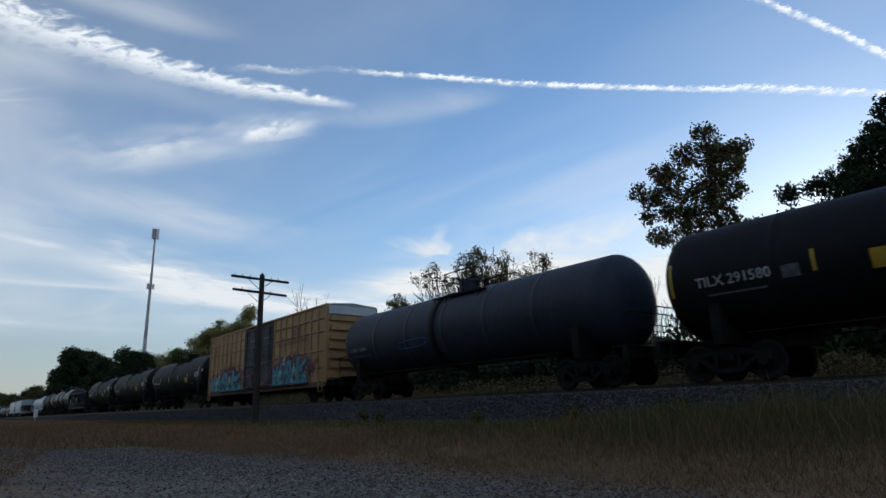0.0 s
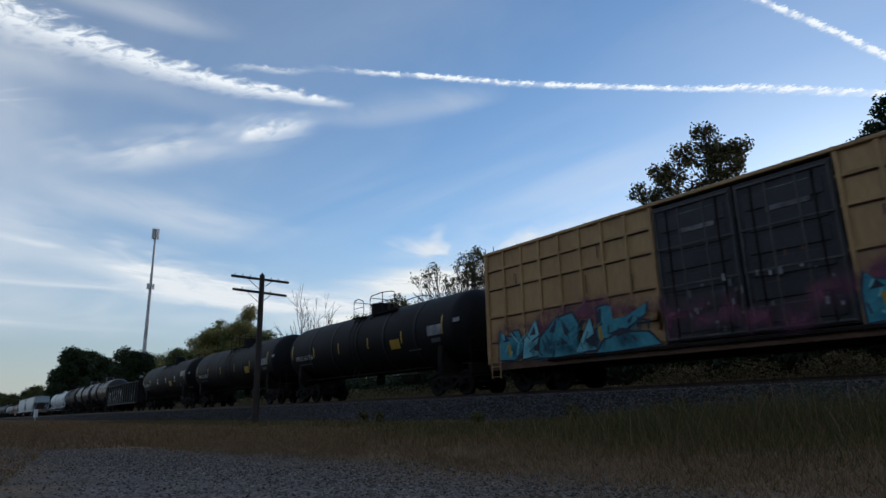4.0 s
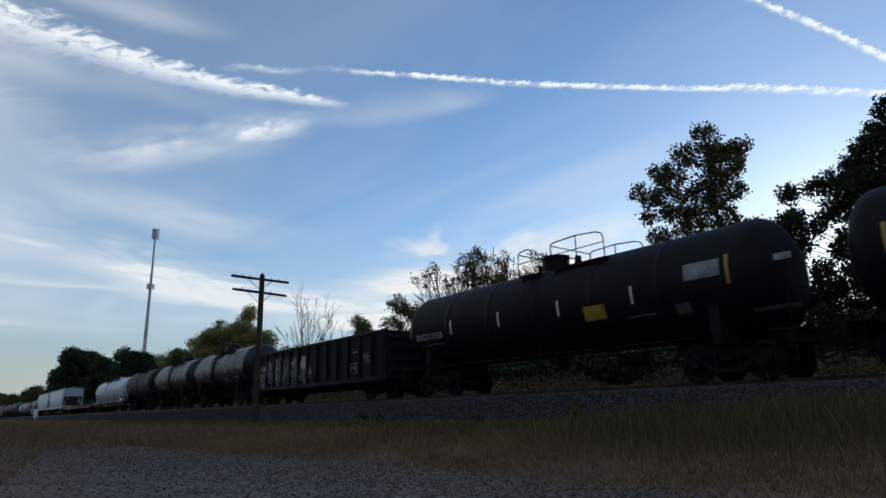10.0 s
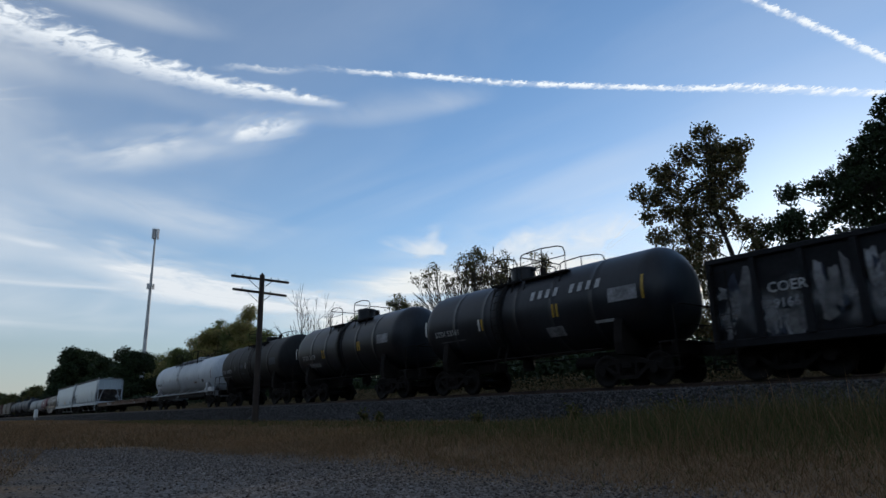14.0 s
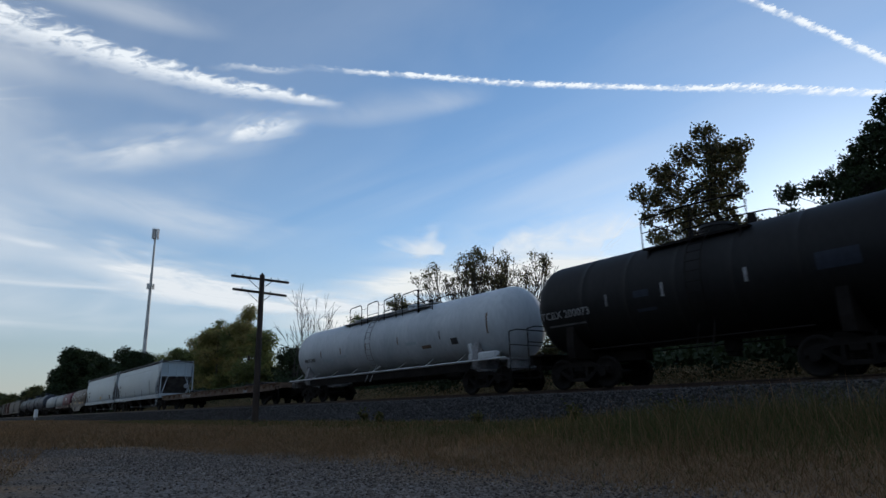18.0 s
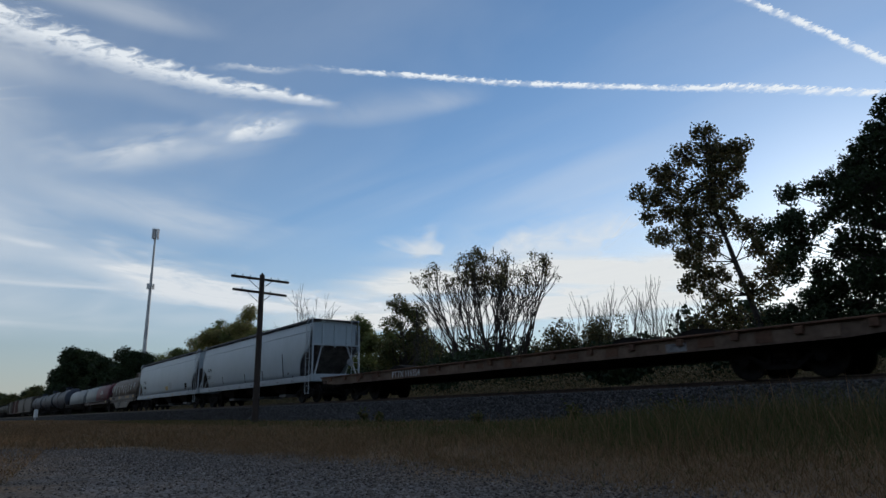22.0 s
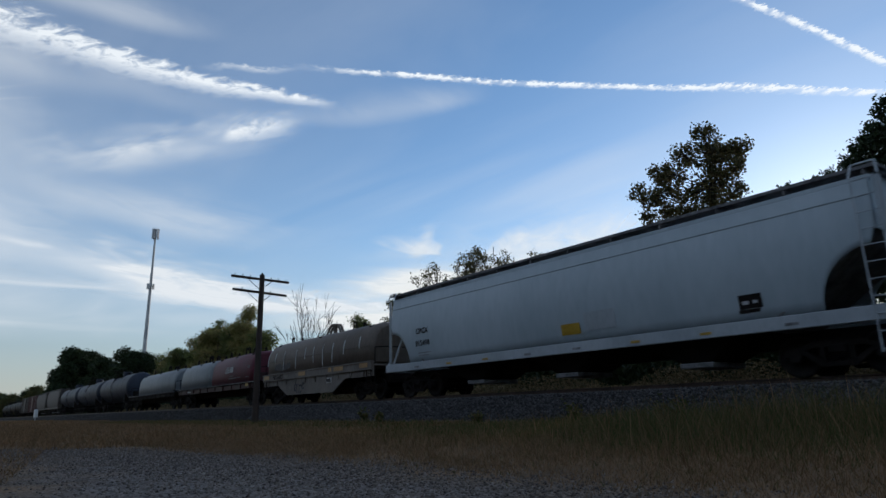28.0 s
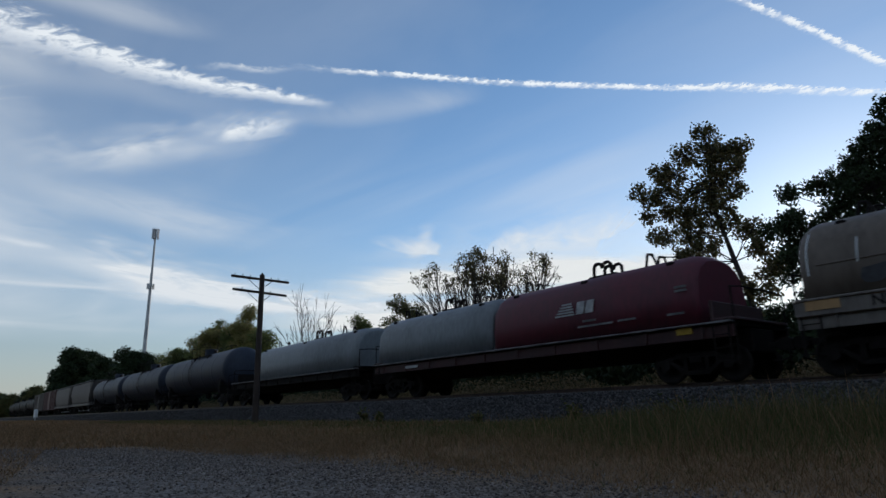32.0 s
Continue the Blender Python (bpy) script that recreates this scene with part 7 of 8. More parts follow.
lobed_tree("cottonwood_tree", "slender leaning cottonwood with open leafy crown", (TX, TY, gz(TX, TY)),
           [(-0.3, 0, 0, 0.19), (-0.69, 0, 2.31, 0.17), (-1.17, 0, 4.55, 0.145), (-1.61, 0, 6.33, 0.125), (-1.92, 0, 7.73, 0.11), (-2.2, 0, 9.0, 0.1), (-2.3, 0, 10.4, 0.075), (-2.08, 0, 12.6, 0.04)],
           shaped(crown_top, 1.2, 0.45, 0.85, 3) + shaped(crown_low, 1.18, 0.4, 0.85, 5), M_COTTON, 0.078, 7, 21, 66, broad=0.85, limb=0.035)

# broad dark tree beside it: layered boughs, solid above, open below where its limbs show
TX, TY = -5.0, 27.0
rim_boughs = ((-6.1, 7.0, 0.34), (-5.7, 7.4, 0.38), (-5.1, 7.8, 0.45), (-4.4, 8.1, 0.47), (-3.7, 8.4, 0.51), (-3.0, 8.8, 0.55), (-2.4, 9.3, 0.5), (-1.8, 9.9, 0.55), (-1.2, 10.4, 0.7), (-0.4, 11.0, 0.9), (0.6, 11.6, 1.1), (2.0, 12.2, 1.3))
heart_boughs = ((-3.5, 7.5, 0.66), (-2.8, 8.0, 0.68), (-2.1, 8.6, 0.75), (-2.3, 7.3, 0.85), (-3.1, 6.7, 0.62), (-3.8, 6.7, 0.4), (-1.6, 9.3, 0.8), (-4.2, 5.5, 0.45), (-3.4, 5.6, 0.5), (-2.5, 5.9, 0.75), (-1.7, 6.4, 0.9), (-1.2, 7.8, 0.9), (-0.4, 9.3, 1.2), (0.4, 7.6, 1.3),
                (-0.6, 5.9, 1.2), (1.4, 9.8, 1.5), (1.8, 6.5, 1.6), (0.6, 4.2, 1.4), (3.2, 8.5, 1.7), (3.0, 5.0, 1.6))
thin_boughs = ((-5.8, 6.4, 0.42), (-5.2, 6.7, 0.4), (-4.7, 6.2, 0.46), (-5.5, 5.8, 0.42), (-5.1, 5.1, 0.36), (-4.6, 4.6, 0.38), (-5.7, 4.5, 0.3), (-5.2, 3.6, 0.38), (-5.9, 3.2, 0.48), (-3.8, 4.6, 0.36), (-3.1, 3.8, 0.4), (-3.6, 3.0, 0.4), (-2.4, 4.6, 0.45), (-2.2, 3.2, 0.5), (-4.9, 2.6, 0.6), (-1.2, 3.4, 0.8), (-4.0, 2.2, 0.7), (-2.8, 2.0, 0.7), (-5.8, 2.0, 0.7), (-4.3, 3.7, 0.4), (-3.0, 4.9, 0.5))
low_boughs = ((-4.4, 3.9, 0.5), (-3.4, 4.0, 0.55), (-2.6, 3.9, 0.6), (-1.6, 4.4, 0.8), (-5.0, 3.0, 0.55), (-3.2, 3.0, 0.6), (-2.0, 2.6, 0.7), (-4.4, 2.2, 0.7), (-6.3, 2.4, 0.55), (-0.8, 2.6, 0.9), (-6.8, 1.8, 0.6), (-3.4, 1.6, 0.7), (-6.6, 3.1, 0.5), (-6.1, 3.9, 0.4), (-7.4, 2.2, 0.6))
lobed_tree("broadleaf_tree", "tall dark broadleaf tree with layered boughs", (TX, TY, gz(TX, TY)),
           [(-1.4, 0, 0, 0.3), (-1.5, 0, 2.2, 0.27), (-1.7, 0, 4.2, 0.22), (-1.4, 0, 6.5, 0.17), (-0.8, 0, 8.8, 0.12), (0.2, 0, 11.0, 0.06)],
           shaped(rim_boughs, 1.15, 0.4, 0.62, 6) + shaped(heart_boughs, 1.3, 0.7, 0.72, 7) + shaped(thin_boughs, 1.6, 0.6, 0.62, 8) + shaped(low_boughs, 1.3, 0.8, 0.7, 9), M_LEAFDARK, 0.08, 10, 22, 84, broad=0.6, limb=0.026)


def stem_clump(name, label, x, y, count, height, lean, leaf_mat, per, seed, leaf_size=0.08, leaf_low=0.6, kids=2, depth=2, fall=0.3, spread=0.42, wide=0.6, thick=0.0, stout=1.0, deep=0.7):
    """Many stems fanning out of one root; leaves towards the tops."""
    g = np.random.default_rng(seed)
    segs, tips = [], []
    for i in range(count):
        a = g.uniform(0, 2 * math.pi)
        t = lean * g.uniform(0.1, 1.0) ** 0.8
        h = height * g.uniform(0.62, 1.0) * (1 - 0.18 * (t / max(lean, 0.01)) ** 2)
        grow(g, (wide * math.cos(a) * g.random(), 0.6 * wide * math.sin(a), 0.0), (math.sin(t) * math.cos(a), math.sin(t) * math.sin(a) * deep, math.cos(t)), h * 0.62, stout * (0.05 + 0.004 * height), depth, kids, spread * g.uniform(0.7, 1.1), segs, tips, 0.07, 0.1, 0.46)
    low = height * leaf_low
    segs = [(p, q, max(r0, thick), max(r1, thick * 0.7)) for p, q, r0, r1 in segs]
    return finish_tree(name, label, (x, y, gz(x, y)), segs, tips, leaf_mat, leaf_size, leaf_size * 1.6, per, g, "tree", "", fall, lambda p: p[:, 2] > low)


def fork(g, segs, tips, p, d, ln, r, depth, spread, up=0.05):
    """A stem that throws off two side shoots and carries on, again and again."""
    for k in range(3):
        d = d + g.normal(0, 0.09, 3) + np.array([0, 0, up])
        d = d / np.linalg.norm(d)
        q = p + d * ln / 3
        segs.append((p, q, r, r * 0.84))
        p, r = q, r * 0.84
        if depth and k:
            side = g.normal(0, 1, 3)
            nd = d + side / np.linalg.norm(side) * g.uniform(0.6, 1.1) * spread
            fork(g, segs, tips, p, nd / np.linalg.norm(nd), ln * g.uniform(0.5, 0.75), r * 0.6, depth - 1, spread, up)
    if depth:
        fork(g, segs, tips, p, d, ln * 0.6, r * 0.8, depth - 1, spread, up)
    else:
        tips.append(p)


def bare_clump(name, label, group, x, y, count, height, lean, wide, depth, spread, radius, thin, seed):
    """Leafless stems rising from one foot and forking into fine twigs."""
    g = np.random.default_rng(seed)
    segs, tips = [], []
    for i in range(count):
        a, t = g.uniform(0, 2 * math.pi), lean * g.uniform(0.15, 1.0)
        root = np.array([wide * g.uniform(-1, 1), 0.4 * wide * g.uniform(-1, 1), 0.0])
        fork(g, segs, tips, root, np.array([math.sin(t) * math.cos(a), math.sin(t) * math.sin(a), math.cos(t)]), height * 0.46 * g.uniform(0.72, 1.0), radius * g.uniform(0.7, 1.1), depth, spread, 0.07)
    segs = [(p, q, max(r0, thin), max(r1, thin * 0.8)) for p, q, r0, r1 in segs]
    return finish_tree(name, label, (x, y, gz(x, y)), segs, tips, M_LEAF, 0.1, 0.1, 0, g, "tree", group)


def bowl_tree(name, label, x, y, count, height, radius, mat, seed):
    """Stems that fan out from a wide foot and fork again and again into fine twigs; leaf tufts sit at the topmost ends."""
    g = np.random.default_rng(seed)
    segs, tips = [], []
    for i in range(count):
        a = 2.399963 * i + g.normal(0, 0.2)
        q = math.sqrt((i + 0.5) / count)
        lean_ = 0.6 * q * g.uniform(0.75, 1.1)
        d = np.array([math.sin(lean_) * math.cos(a), math.sin(lean_) * math.sin(a) * 0.8, math.cos(lean_)])
        root = np.array([1.5 * q * math.cos(a), 0.9 * q * math.sin(a), 0.0])
        fork(g, segs, tips, root, d, height * (0.45 + 0.05 * q * q) * g.uniform(0.8, 1.05), 0.1 * g.uniform(0.7, 1.15), 3, 0.5)
    tops = np.array(tips)
    out = np.hypot(tops[:, 0] / radius, tops[:, 1] / radius)
    inside = (out < 1.0) & (tops[:, 2] < height * (1.05 - 0.08 * out ** 2))
    segs = [q for q in segs if math.hypot(q[1][0], q[1][1]) < radius * 1.03 and q[1][2] < height * 1.08]
    keep_ = tops[inside & (tops[:, 2] > height * (0.76 + 0.16 * g.random(len(tops))))]
    return finish_tree(name, label, (x, y, gz(x, y)), [(p, q, max(r0, 0.018), max(r1, 0.013)) for p, q, r0, r1 in segs], keep_, mat, 0.08, 0.15, 26, g)


bowl_tree("willow_tree", "spreading many-stemmed tree with sparse topmost leaves", -31.2, 28.0, 33, 9.4, 5.1, M_WILLOW, 31)
stem_clump("sapling", "leafy young tree beside the spreading tree", -25.2, 29.0, 9, 5.2, 0.3, M_WILLOW, 7, 32, 0.09, 0.4, 2, 2, 0.35)
stem_clump("sapling", "leafy young tree beside the spreading tree", -23.6, 30.0, 8, 5.2, 0.34, M_WILLOW, 7, 33, 0.08, 0.3, 2, 2, 0.25)
for k, (x, y, h) in enumerate(((-27.4, 34.5, 7.4), (-26.3, 34.0, 8.2), (-25.1, 34.3, 8.6), (-24.1, 34.0, 8.6), (-23.0, 34.6, 8.2), (-21.9, 34.2, 7.0), (-20.8, 34.4, 6.7), (-19.4, 34.4, 7.4), (-18.2, 34.6, 6.6), (-48.0, 34.0, 11.3), (-46.6, 34.2, 10.6), (-45.0, 33.6, 9.0))):
    bare_clump("bare_sapling", "leafless thin-stemmed sapling clump", "bare saplings", x, y, 5, h, 0.22, 1.2, 2, 0.36, 0.045, 0.012, 50 + k)
stem_clump("sapling", "green young tree among bare saplings", -24.6, 32.0, 6, 6.4, 0.3, M_WILLOW, 5, 61, 0.085, 0.45)
for k, (x, y, h, s) in enumerate(((-88.0, 40.0, 16.4, 71), (-84.5, 40.5, 17.2, 72), (-76.5, 41.0, 13.2, 73))):
    bare_clump("bare_tree", "leafless tree with fine forking branches", "bare trees", x, y, 3, h, 0.32, 0.5, 3, 0.62, 0.15, 0.026, s)


def round_tree(name, label, x, y, h, w, mat, seed, per=7, leaf=0.2, group="trees behind the track", twigs=26, base_z=None):
    g = np.random.default_rng(seed)
    lob = []
    lean_ = g.normal(0, 0.08, 2)
    for i in range(46):
        a, q = g.uniform(0, 2 * math.pi), math.sqrt(g.random())
        u = g.uniform(0.1, 0.93)
        z = h * u
        k = w / 2 * (1.0 if u < 0.5 else 1 - 1.15 * (u - 0.5)) * g.uniform(0.7, 1.12)
        r = w * g.uniform(0.09, 0.18)
        lob.append((q * k * math.cos(a) + lean_[0] * z, q * k * 0.8 * math.sin(a), z, r, r, r * g.uniform(0.65, 1.0)))
    return lobed_tree(name, label, (x, y, gz(x, y) if base_z is None else base_z), [(0, 0, 0, 0.02 * h), (0.1, 0, h * 0.3, 0.016 * h), (-0.1, 0.1, h * 0.6, 0.01 * h), (0, 0, h * 0.85, 0.004 * h)], lob, mat, leaf, per, seed, twigs, group)


round_tree("tree", "small rounded green tree", -71.6, 42.0, 11.8, 7.6, M_ROWLEAF, 81, 9, 0.16)
round_tree("tree", "small rounded green tree", -66.5, 43.0, 10.6, 4.4, M_ROWLEAF, 90, 8, 0.15)
round_tree("tree", "small tree with yellowing leaves", -53.3, 36.0, 11.0, 6.4, M_LEAF, 82, 9, 0.13)
for k, (x, h, w, m_) in enumerate(((-117.0, 15.5, 11.0, M_ROWLEAF), (-125.0, 21.6, 11.0, M_LEAFYEL), (-133.0, 18.6, 12.0, M_ROWLEAF), (-141.5, 19.0, 13.0, M_LEAFYEL), (-150.0, 20.8, 12.0, M_ROWLEAF), (-159.0, 18.0, 13.0, M_LEAFYEL), (-168.0, 16.2, 14.0, M_ROWLEAF), (-181.0, 16.2, 16.0, M_LEAFYEL), (-197.0, 18.0, 16.0, M_ROWLEAF))):
    round_tree("tree", "yellow-green tree in a row" if m_ is M_LEAFYEL else "green tree in a row", x, 46.0 + (k % 3), h, w, m_, 130 + k, 5, 0.2, twigs=28)
round_tree("tree", "dense dark green tree", -148.0, 30.0, 13.2, 12.0, M_LEAFDARK, 87, 12, 0.26)
round_tree("tree", "large rounded dark green tree", -209.0, 29.0, 18.4, 19.0, M_LEAFDARK, 88, 14, 0.32, twigs=30)
round_tree("tree", "large rounded dark green tree", -178.0, 30.0, 13.0, 13.0, M_LEAFDARK, 89, 12, 0.32)
for k, (x, y, h, w) in enumerate(((-196, 22.0, 7.5, 8), (-226, 20.5, 8.5, 9), (-262, 22, 9.0, 11), (-330, 21, 9.5, 12), (-420, 20.5, 12.0, 16), (-520, 24, 16, 22), (-640, 30, 18, 30), (-60, 44, 7.5, 7), (-66, 47, 8.0, 8), (-93, 48, 9.5, 9), (-104, 48, 11, 10))):
    round_tree("tree", "dark green tree in the distance" if x < -150 else "green tree behind the brush", x, y, h, w, M_LEAFDARK if k % 2 == 0 else M_LEAF, 100 + k, 8, 0.3 if x < -150 else 0.2, twigs=20)


# ---- brush, grass and weeds ----
def scatter_leaves(name, label, category, x, y, z, size, mat, seed):
    g = np.random.default_rng(seed)
    v, f = leaves(np.stack([x, y, z], 1), size, 0.03, 1, g)
    return tagged(part(name, from_arrays(name, v, f, mat), None), label, category, kind="stuff")


g_ = np.random.default_rng(12)
k = 150000
bx_ = -150 * g_.random(k) ** 1.4 + 6
by_ = 23 + 9 * g_.random(k)
top = 1.7 + 1.2 * (0.5 + 0.5 * np.sin(bx_ * 0.55 + 1.3 * np.sin(by_ * 0.7))) * (0.5 + 0.5 * np.sin(bx_ * 0.23 + 2)) + np.clip((by_ - 24) * 0.14, 0, 1.0)
top *= 1 - 0.35 * np.exp(-((bx_ + 8.7) / 0.5) ** 2) - 0.3 * np.exp(-((bx_ + 13.0) / 0.4) ** 2)
bz_ = ground_z(bx_, by_) + top * g_.random(k) ** 0.8
scatter_leaves("brush", "tangled dark green brush behind the track", "brush", bx_, by_, bz_, 0.17, M_LEAFDARK, 13)
# far hedge, plus an unseen tall run at +x added to darken the cars
k = 60000
bx_ = 6 + 120 * g_.random(k) ** 1.3
bx_[:30000] = -150 - 400 * g_.random(30000)
by_ = 24 + 8 * g_.random(k)
bz_ = ground_z(bx_, by_) + np.where(bx_ > 0, 10.0, 3.4) * g_.random(k)
scatter_leaves("hedge", "dark hedge beside the track, with an unseen tall run added to block sky", "hedge", bx_, by_, bz_, 0.45, M_LEAFDARK, 15)
k = 90000
bx_ = -22 - 150 * g_.random(k) ** 1.15
by_ = g_.uniform(46, 58, k)
crest = 5.0 + 1.6 * np.sin(bx_ * 0.31) * np.sin(bx_ * 0.113 + 1.0) + 0.022 * (-22 - bx_) + 1.1 * np.sin(bx_ * 1.3 + by_ * 0.4)
bz_ = 1.0 + crest * g_.random(k) ** 0.8
scatter_leaves("thicket", "low dark green thicket behind the trackside trees", "thicket", bx_, by_, bz_, 0.26, M_LEAFDARK, 17)
# unseen leaf wall behind the camera, added to dim skylight on the train
k = 50000
bx_ = g_.uniform(-90, 70, k)
by_ = g_.uniform(-22, -12, k)
bz_ = 15 * g_.random(k) * (0.85 + 0.15 * np.sin(bx_ * 0.5))
scatter_leaves("woods", "unseen dark leaf wall behind the camera, added to block skylight", "woods", bx_, by_, bz_, 0.7, M_LEAFDARK, 16)
k = 120000
bx_ = -110 * g_.random(k) ** 1.4 + 3
by_ = g_.uniform(19.6, 22.5, k)
bz_ = ground_z(bx_, by_) + 1.15 * g_.random(k) ** 1.3 * (0.7 + 0.3 * np.sin(bx_ * 1.7 + np.sin(bx_ * 0.6) * 2))
scatter_leaves("weeds", "dry tan weeds along the far side of the track", "weeds", bx_, by_, bz_, 0.055, M_WEED, 14)


def blades(name, label, x, y, h, width, mat, seed, bend=0.35):
    """Curved grass blades of three stretches each."""
    g = np.random.default_rng(seed)
    k = len(x)
    z = ground_z(x, y)
    a = g.uniform(0, 2 * np.pi, k)
    side = np.stack([np.cos(a), np.sin(a), np.zeros(k)], 1) * (width * g.uniform(0.6, 1.4, k))[:, None]
    lean = g.normal(0, bend, (k, 2)) * h[:, None]
    base = np.stack([x, y, z - 0.02], 1)
    rows = []
    for t, wd in ((0, 1.0), (0.4, 0.85), (0.75, 0.5)):
        c = base + np.concatenate([lean * t * t, (h * t)[:, None]], 1)
        rows += [c - side * wd, c + side * wd]
    tip = base + np.concatenate([lean, (h * 0.97)[:, None]], 1)
    v = np.stack(rows + [tip - side * 0.05, tip + side * 0.05], 1)
    f = np.array([(0, 1, 3, 2), (2, 3, 5, 4), (4, 5, 7, 6)])
    f = f[None] + (np.arange(k) * 8)[:, None, None]
    return tagged(part(name, from_arrays(name, v.reshape(-1, 3), f.reshape(-1, 4), mat), None), label, "grass", kind="stuff")


def clumped(k, x0, x1, y0, y1, seed, power=1.0):
    g = np.random.default_rng(seed)
    x = x1 - (x1 - x0) * g.random(k) ** power
    y = g.uniform(y0, y1, k)
    d = 0.5 + 0.5 * np.sin(x * 1.9 + 2.1 * np.sin(y * 1.3)) * np.sin(y * 1.7 + 1.5 * np.sin(x * 0.8))
    ok = g.random(k) < 0.3 + 0.7 * d
    return x[ok], y[ok], g


# rough grass between lot and bank: short and dry near the lot, taller and greener towards the bank and the passing point
def sward(x, y):
    """Height of the grass by place."""
    t = np.clip((x + 14.5) / 10.0, 0, 1) * np.clip((y - 5.4) / 4.0, 0, 1)
    return 0.075 + 0.62 * t ** 1.3 * (0.75 + 0.25 * np.sin(x * 1.1 + 1.7 * np.sin(y * 0.9)))


x, y, g_ = clumped(150000, -22.0, 3.0, 3.0, 13.0, 201, 1.15)
ok = y > lot_edge(x) + 0.35 * g_.normal(0, 1, len(x)) + 0.1
x, y = x[ok], y[ok]
h = sward(x, y) * g_.uniform(0.35, 1.25, len(x))
green = g_.random(len(x)) < np.clip(0.12 + 0.2 * (y - 5.0) + 0.12 * (x > -6.5), 0.08, 0.86)
blades("rough_grass", "uncut green and olive grass along the ballast", x[green], y[green], h[green] * 1.1, 0.0042, M_GREENBLADE, 202, 0.36)
blades("dry_grass", "dry brown grass between lot and ballast", x[~green], y[~green], h[~green], 0.0035, M_DRYBLADE, 204, 0.45)
x, y, g_ = clumped(120000, -14.0, 2.0, 3.2, 9.0, 211, 1.0)
ok = y > lot_edge(x) + 0.3 * g_.normal(0, 1, len(x)) + 0.15
x, y = x[ok], y[ok]
blades("dry_grass", "fine matted dry grass by the lot", x, y, 0.085 * g_.uniform(0.3, 1.5, len(x)), 0.0028, M_DRYBLADE, 212, 0.7)
x, y, g_ = clumped(70000, -60.0, -14.0, 1.0, 13.2, 205, 1.2)
ok = y > lot_edge(x) + 0.5 * g_.normal(0, 1, len(x))
x, y = x[ok], y[ok]
green = (y > 9.0) & (g_.random(len(x)) < 0.55)
blades("green_grass", "low green grass at the foot of the bank", x[green], y[green], 0.14 * g_.uniform(0.4, 1.6, green.sum()), 0.01, M_GREENBLADE, 208, 0.4)
blades("dry_grass", "short dry brown grass beside the lot", x[~green], y[~green], 0.12 * g_.uniform(0.4, 1.5, (~green).sum()), 0.01, M_DRYBLADE, 206, 0.5)
x, y, g_ = clumped(26000, -160.0, -50.0, -8.0, 13.0, 209, 0.7)
blades("dry_grass", "short dry grass further along the lot", x, y, 0.16 * g_.uniform(0.4, 1.6, len(x)), 0.03, M_DRYBLADE, 210, 0.5)


# tall pale stalks that lean over the grass
g_ = np.random.default_rng(220)
k = 1500
x, y = g_.uniform(-11.0, 1.5, k), g_.uniform(5.0, 12.4, k)
ok = g_.random(k) < np.clip((x + 12.5) / 8.0, 0.1, 1)
x, y = x[ok], y[ok]
blades("grass_stalks", "tall pale dry grass stalks", x, y, (sward(x, y) + 0.15) * g_.uniform(0.7, 1.35, len(x)), 0.0055, M_DRYBLADE, 221, 0.32)
# thin dry grass on the dirt beyond the lot
x = g_.uniform(-40.0, -7.0, 16000)
y = -0.6 - 0.149 * x - 6.0 * g_.random(16000) ** 1.5
blades("dry_grass", "thin dry grass on bare dirt", x, y, 0.07 * g_.uniform(0.4, 1.6, len(x)), 0.006, M_DRYBLADE, 222, 0.6)


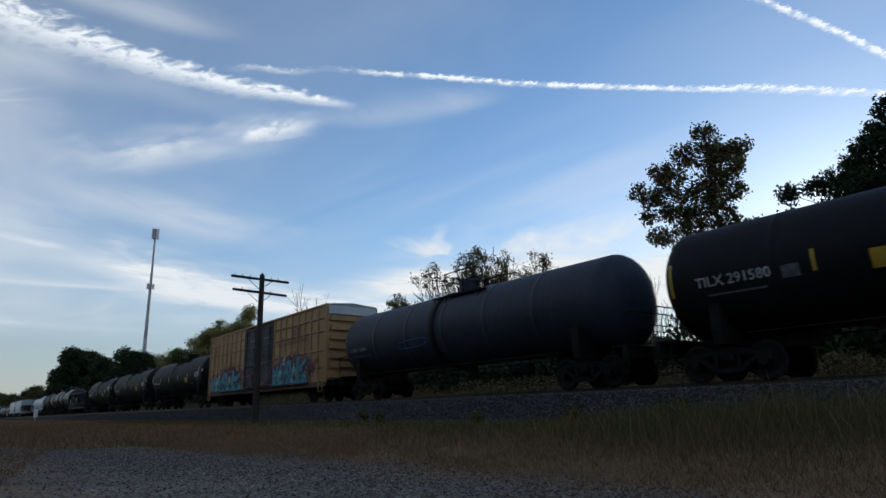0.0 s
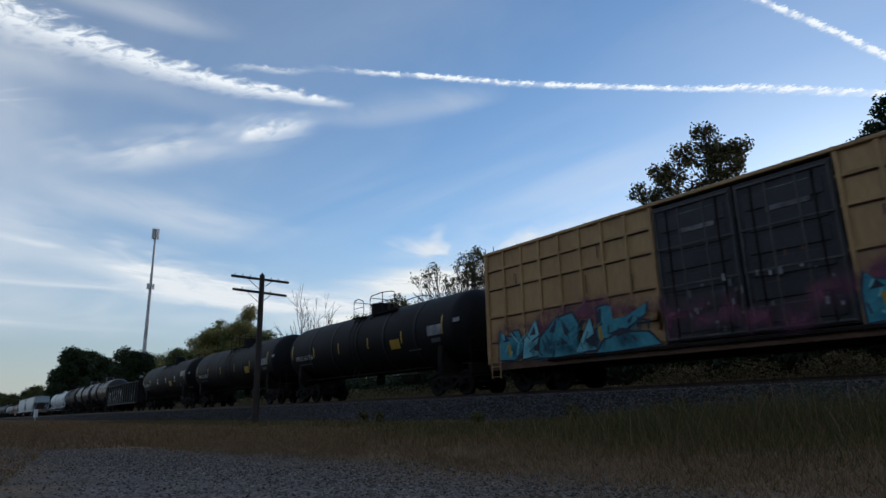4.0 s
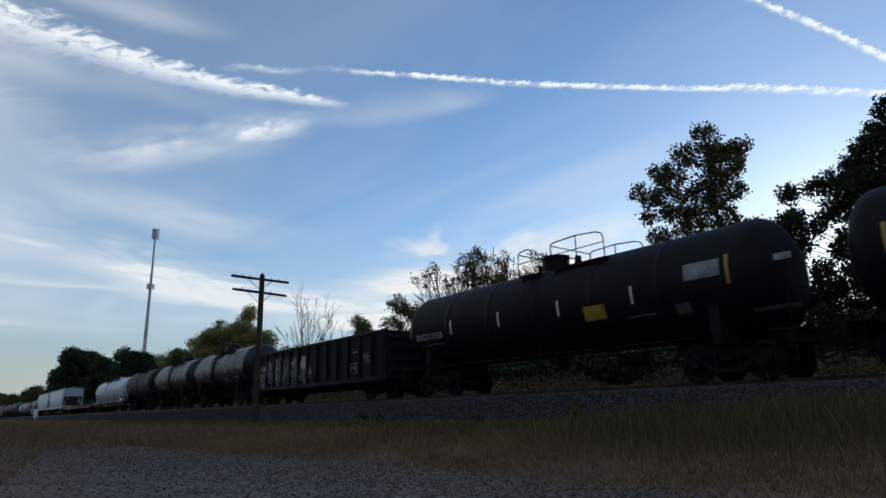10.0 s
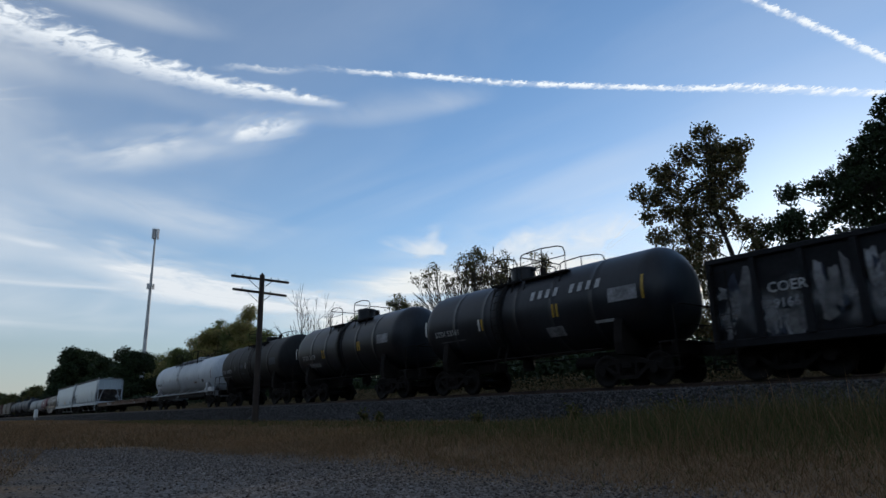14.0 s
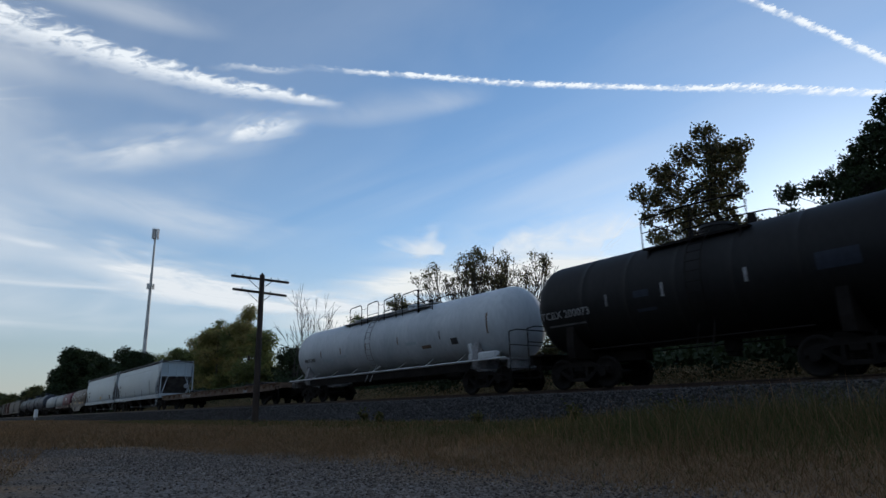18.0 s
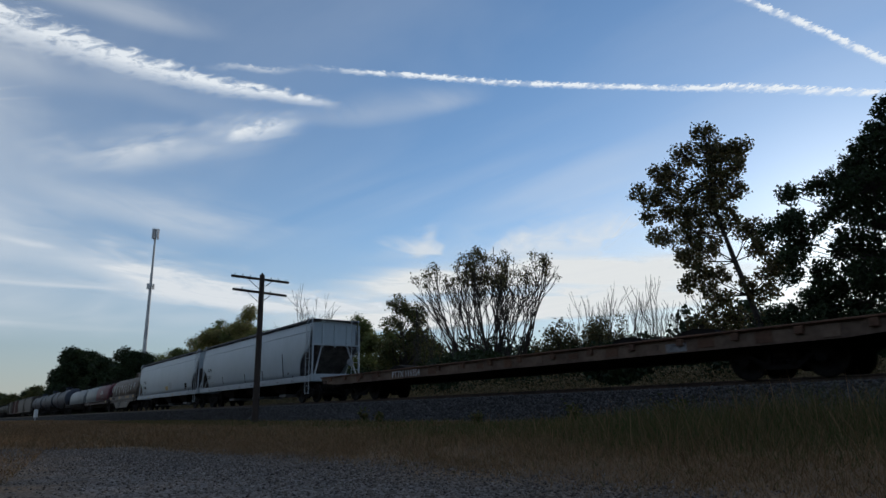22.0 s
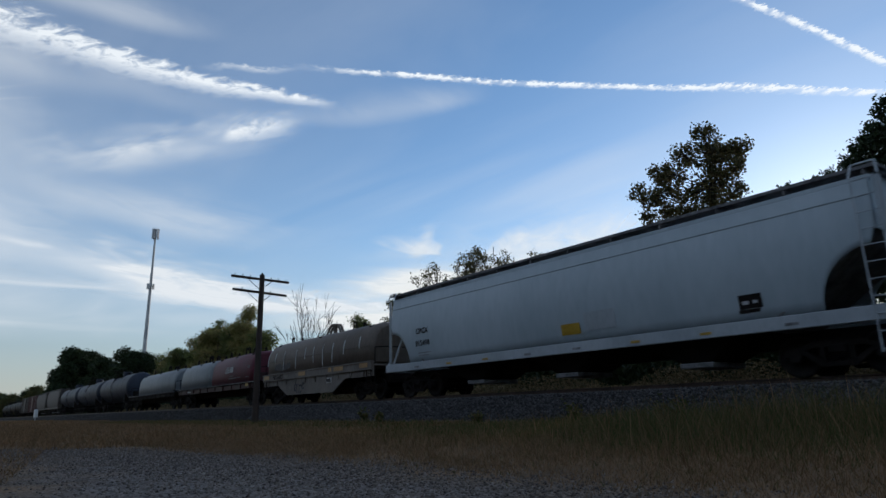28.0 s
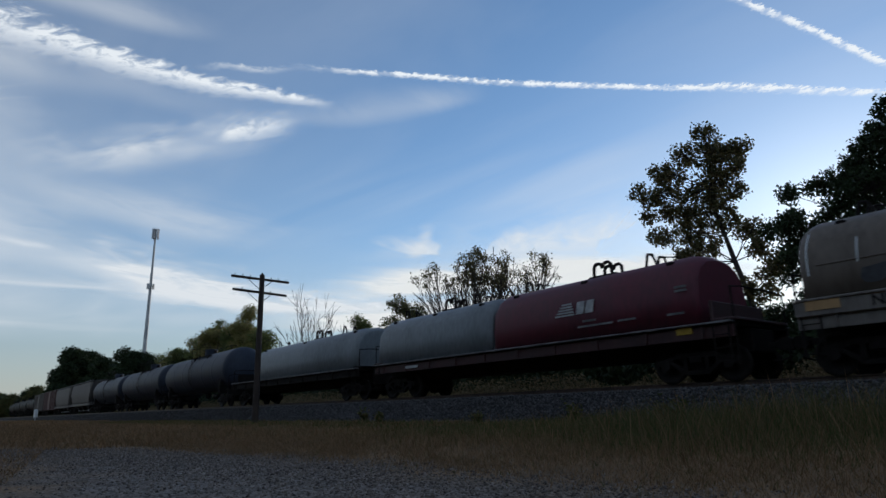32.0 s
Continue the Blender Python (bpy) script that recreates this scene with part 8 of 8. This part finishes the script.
def weed(x, y, h, seed):
    g = np.random.default_rng(seed)
    w = empty("weed", x, y, gz(x, y))
    tagged(w, "dark leafy weed at the foot of the ballast", "weed", "weeds by the ballast")
    segs, pts = [], []
    for i in range(9):
        a = g.uniform(0, 6.28)
        q = np.array([math.cos(a) * h * 0.6, math.sin(a) * h * 0.4, h * g.uniform(0.6, 1)])
        segs.append((np.zeros(3), q, 0.008, 0.003))
        pts += [q * t for t in (0.4, 0.6, 0.8, 1.0)]
    v, f = tubes(segs, 4)
    part("stems", from_arrays("stems", v, f, M_BARK), None, w)
    v, f = leaves(np.array(pts), 0.05, 0.06, 6, g)
    part("foliage", from_arrays("foliage", v, f, M_GREENBLADE), None, w)


for k, (x, y, h) in enumerate(((-21.3, 12.7, 0.45), (-20.6, 12.9, 0.35), (-14.6, 12.6, 0.3), (-10.5, 12.2, 0.5), (-7.2, 11.4, 0.6))):
    weed(x, y, h, 300 + k)

# ties under the rails: the nearest as pieces, the rest joined
for i in range(170):
    t_ = part("tie", tie_mesh, None, ballast)
    t_.matrix_basis = pose(-70 + i * 0.52, TRACK_Y, RAIL_Z - 0.245)
bm = bmesh.new()
tv, tf = [], []
tpl_v = np.array([v.co[:] for v in tie_mesh.vertices])
tpl_f = [tuple(p.vertices) for p in tie_mesh.polygons]
for i in range(340):
    x = -72 - i * 0.8
    o = len(tv)
    tv += [(v[0] + x, v[1] + TRACK_Y, v[2] + RAIL_Z - 0.245) for v in tpl_v]
    tf += [tuple(j + o for j in p) for p in tpl_f]
bm.free()
tagged(part("ties", raw("ties", tv, tf, M_TIE), None), "dark creosoted railway ties", "ties", kind="stuff")


# ---- what moves: the train rolls by at an even speed, the clouds drift ----
def motions():
    for car in CARS:
        x = car.matrix_basis.translation.x
        walk(car, [(t, pose(x + SPEED * t, TRACK_Y, RAIL_Z)) for t in (0.0, 32.0)])
    step = 2 / FPS
    count = int(round(32.0 / step))
    turn = math.degrees(SPEED / WHEEL_R)
    for w, dx in WHEELSETS:
        walk(w, [(i * step, pose(dx, 0, WHEEL_R, 0, turn * i * step)) for i in range(count + 1)])
    for ob in [cloud_layer] + trails:
        z = ob.matrix_basis.translation.z
        walk(ob, [(0.0, pose(0, 0, z)), (32.0, pose(-27 * CLOUD_S, -48 * CLOUD_S, z))])


motions()
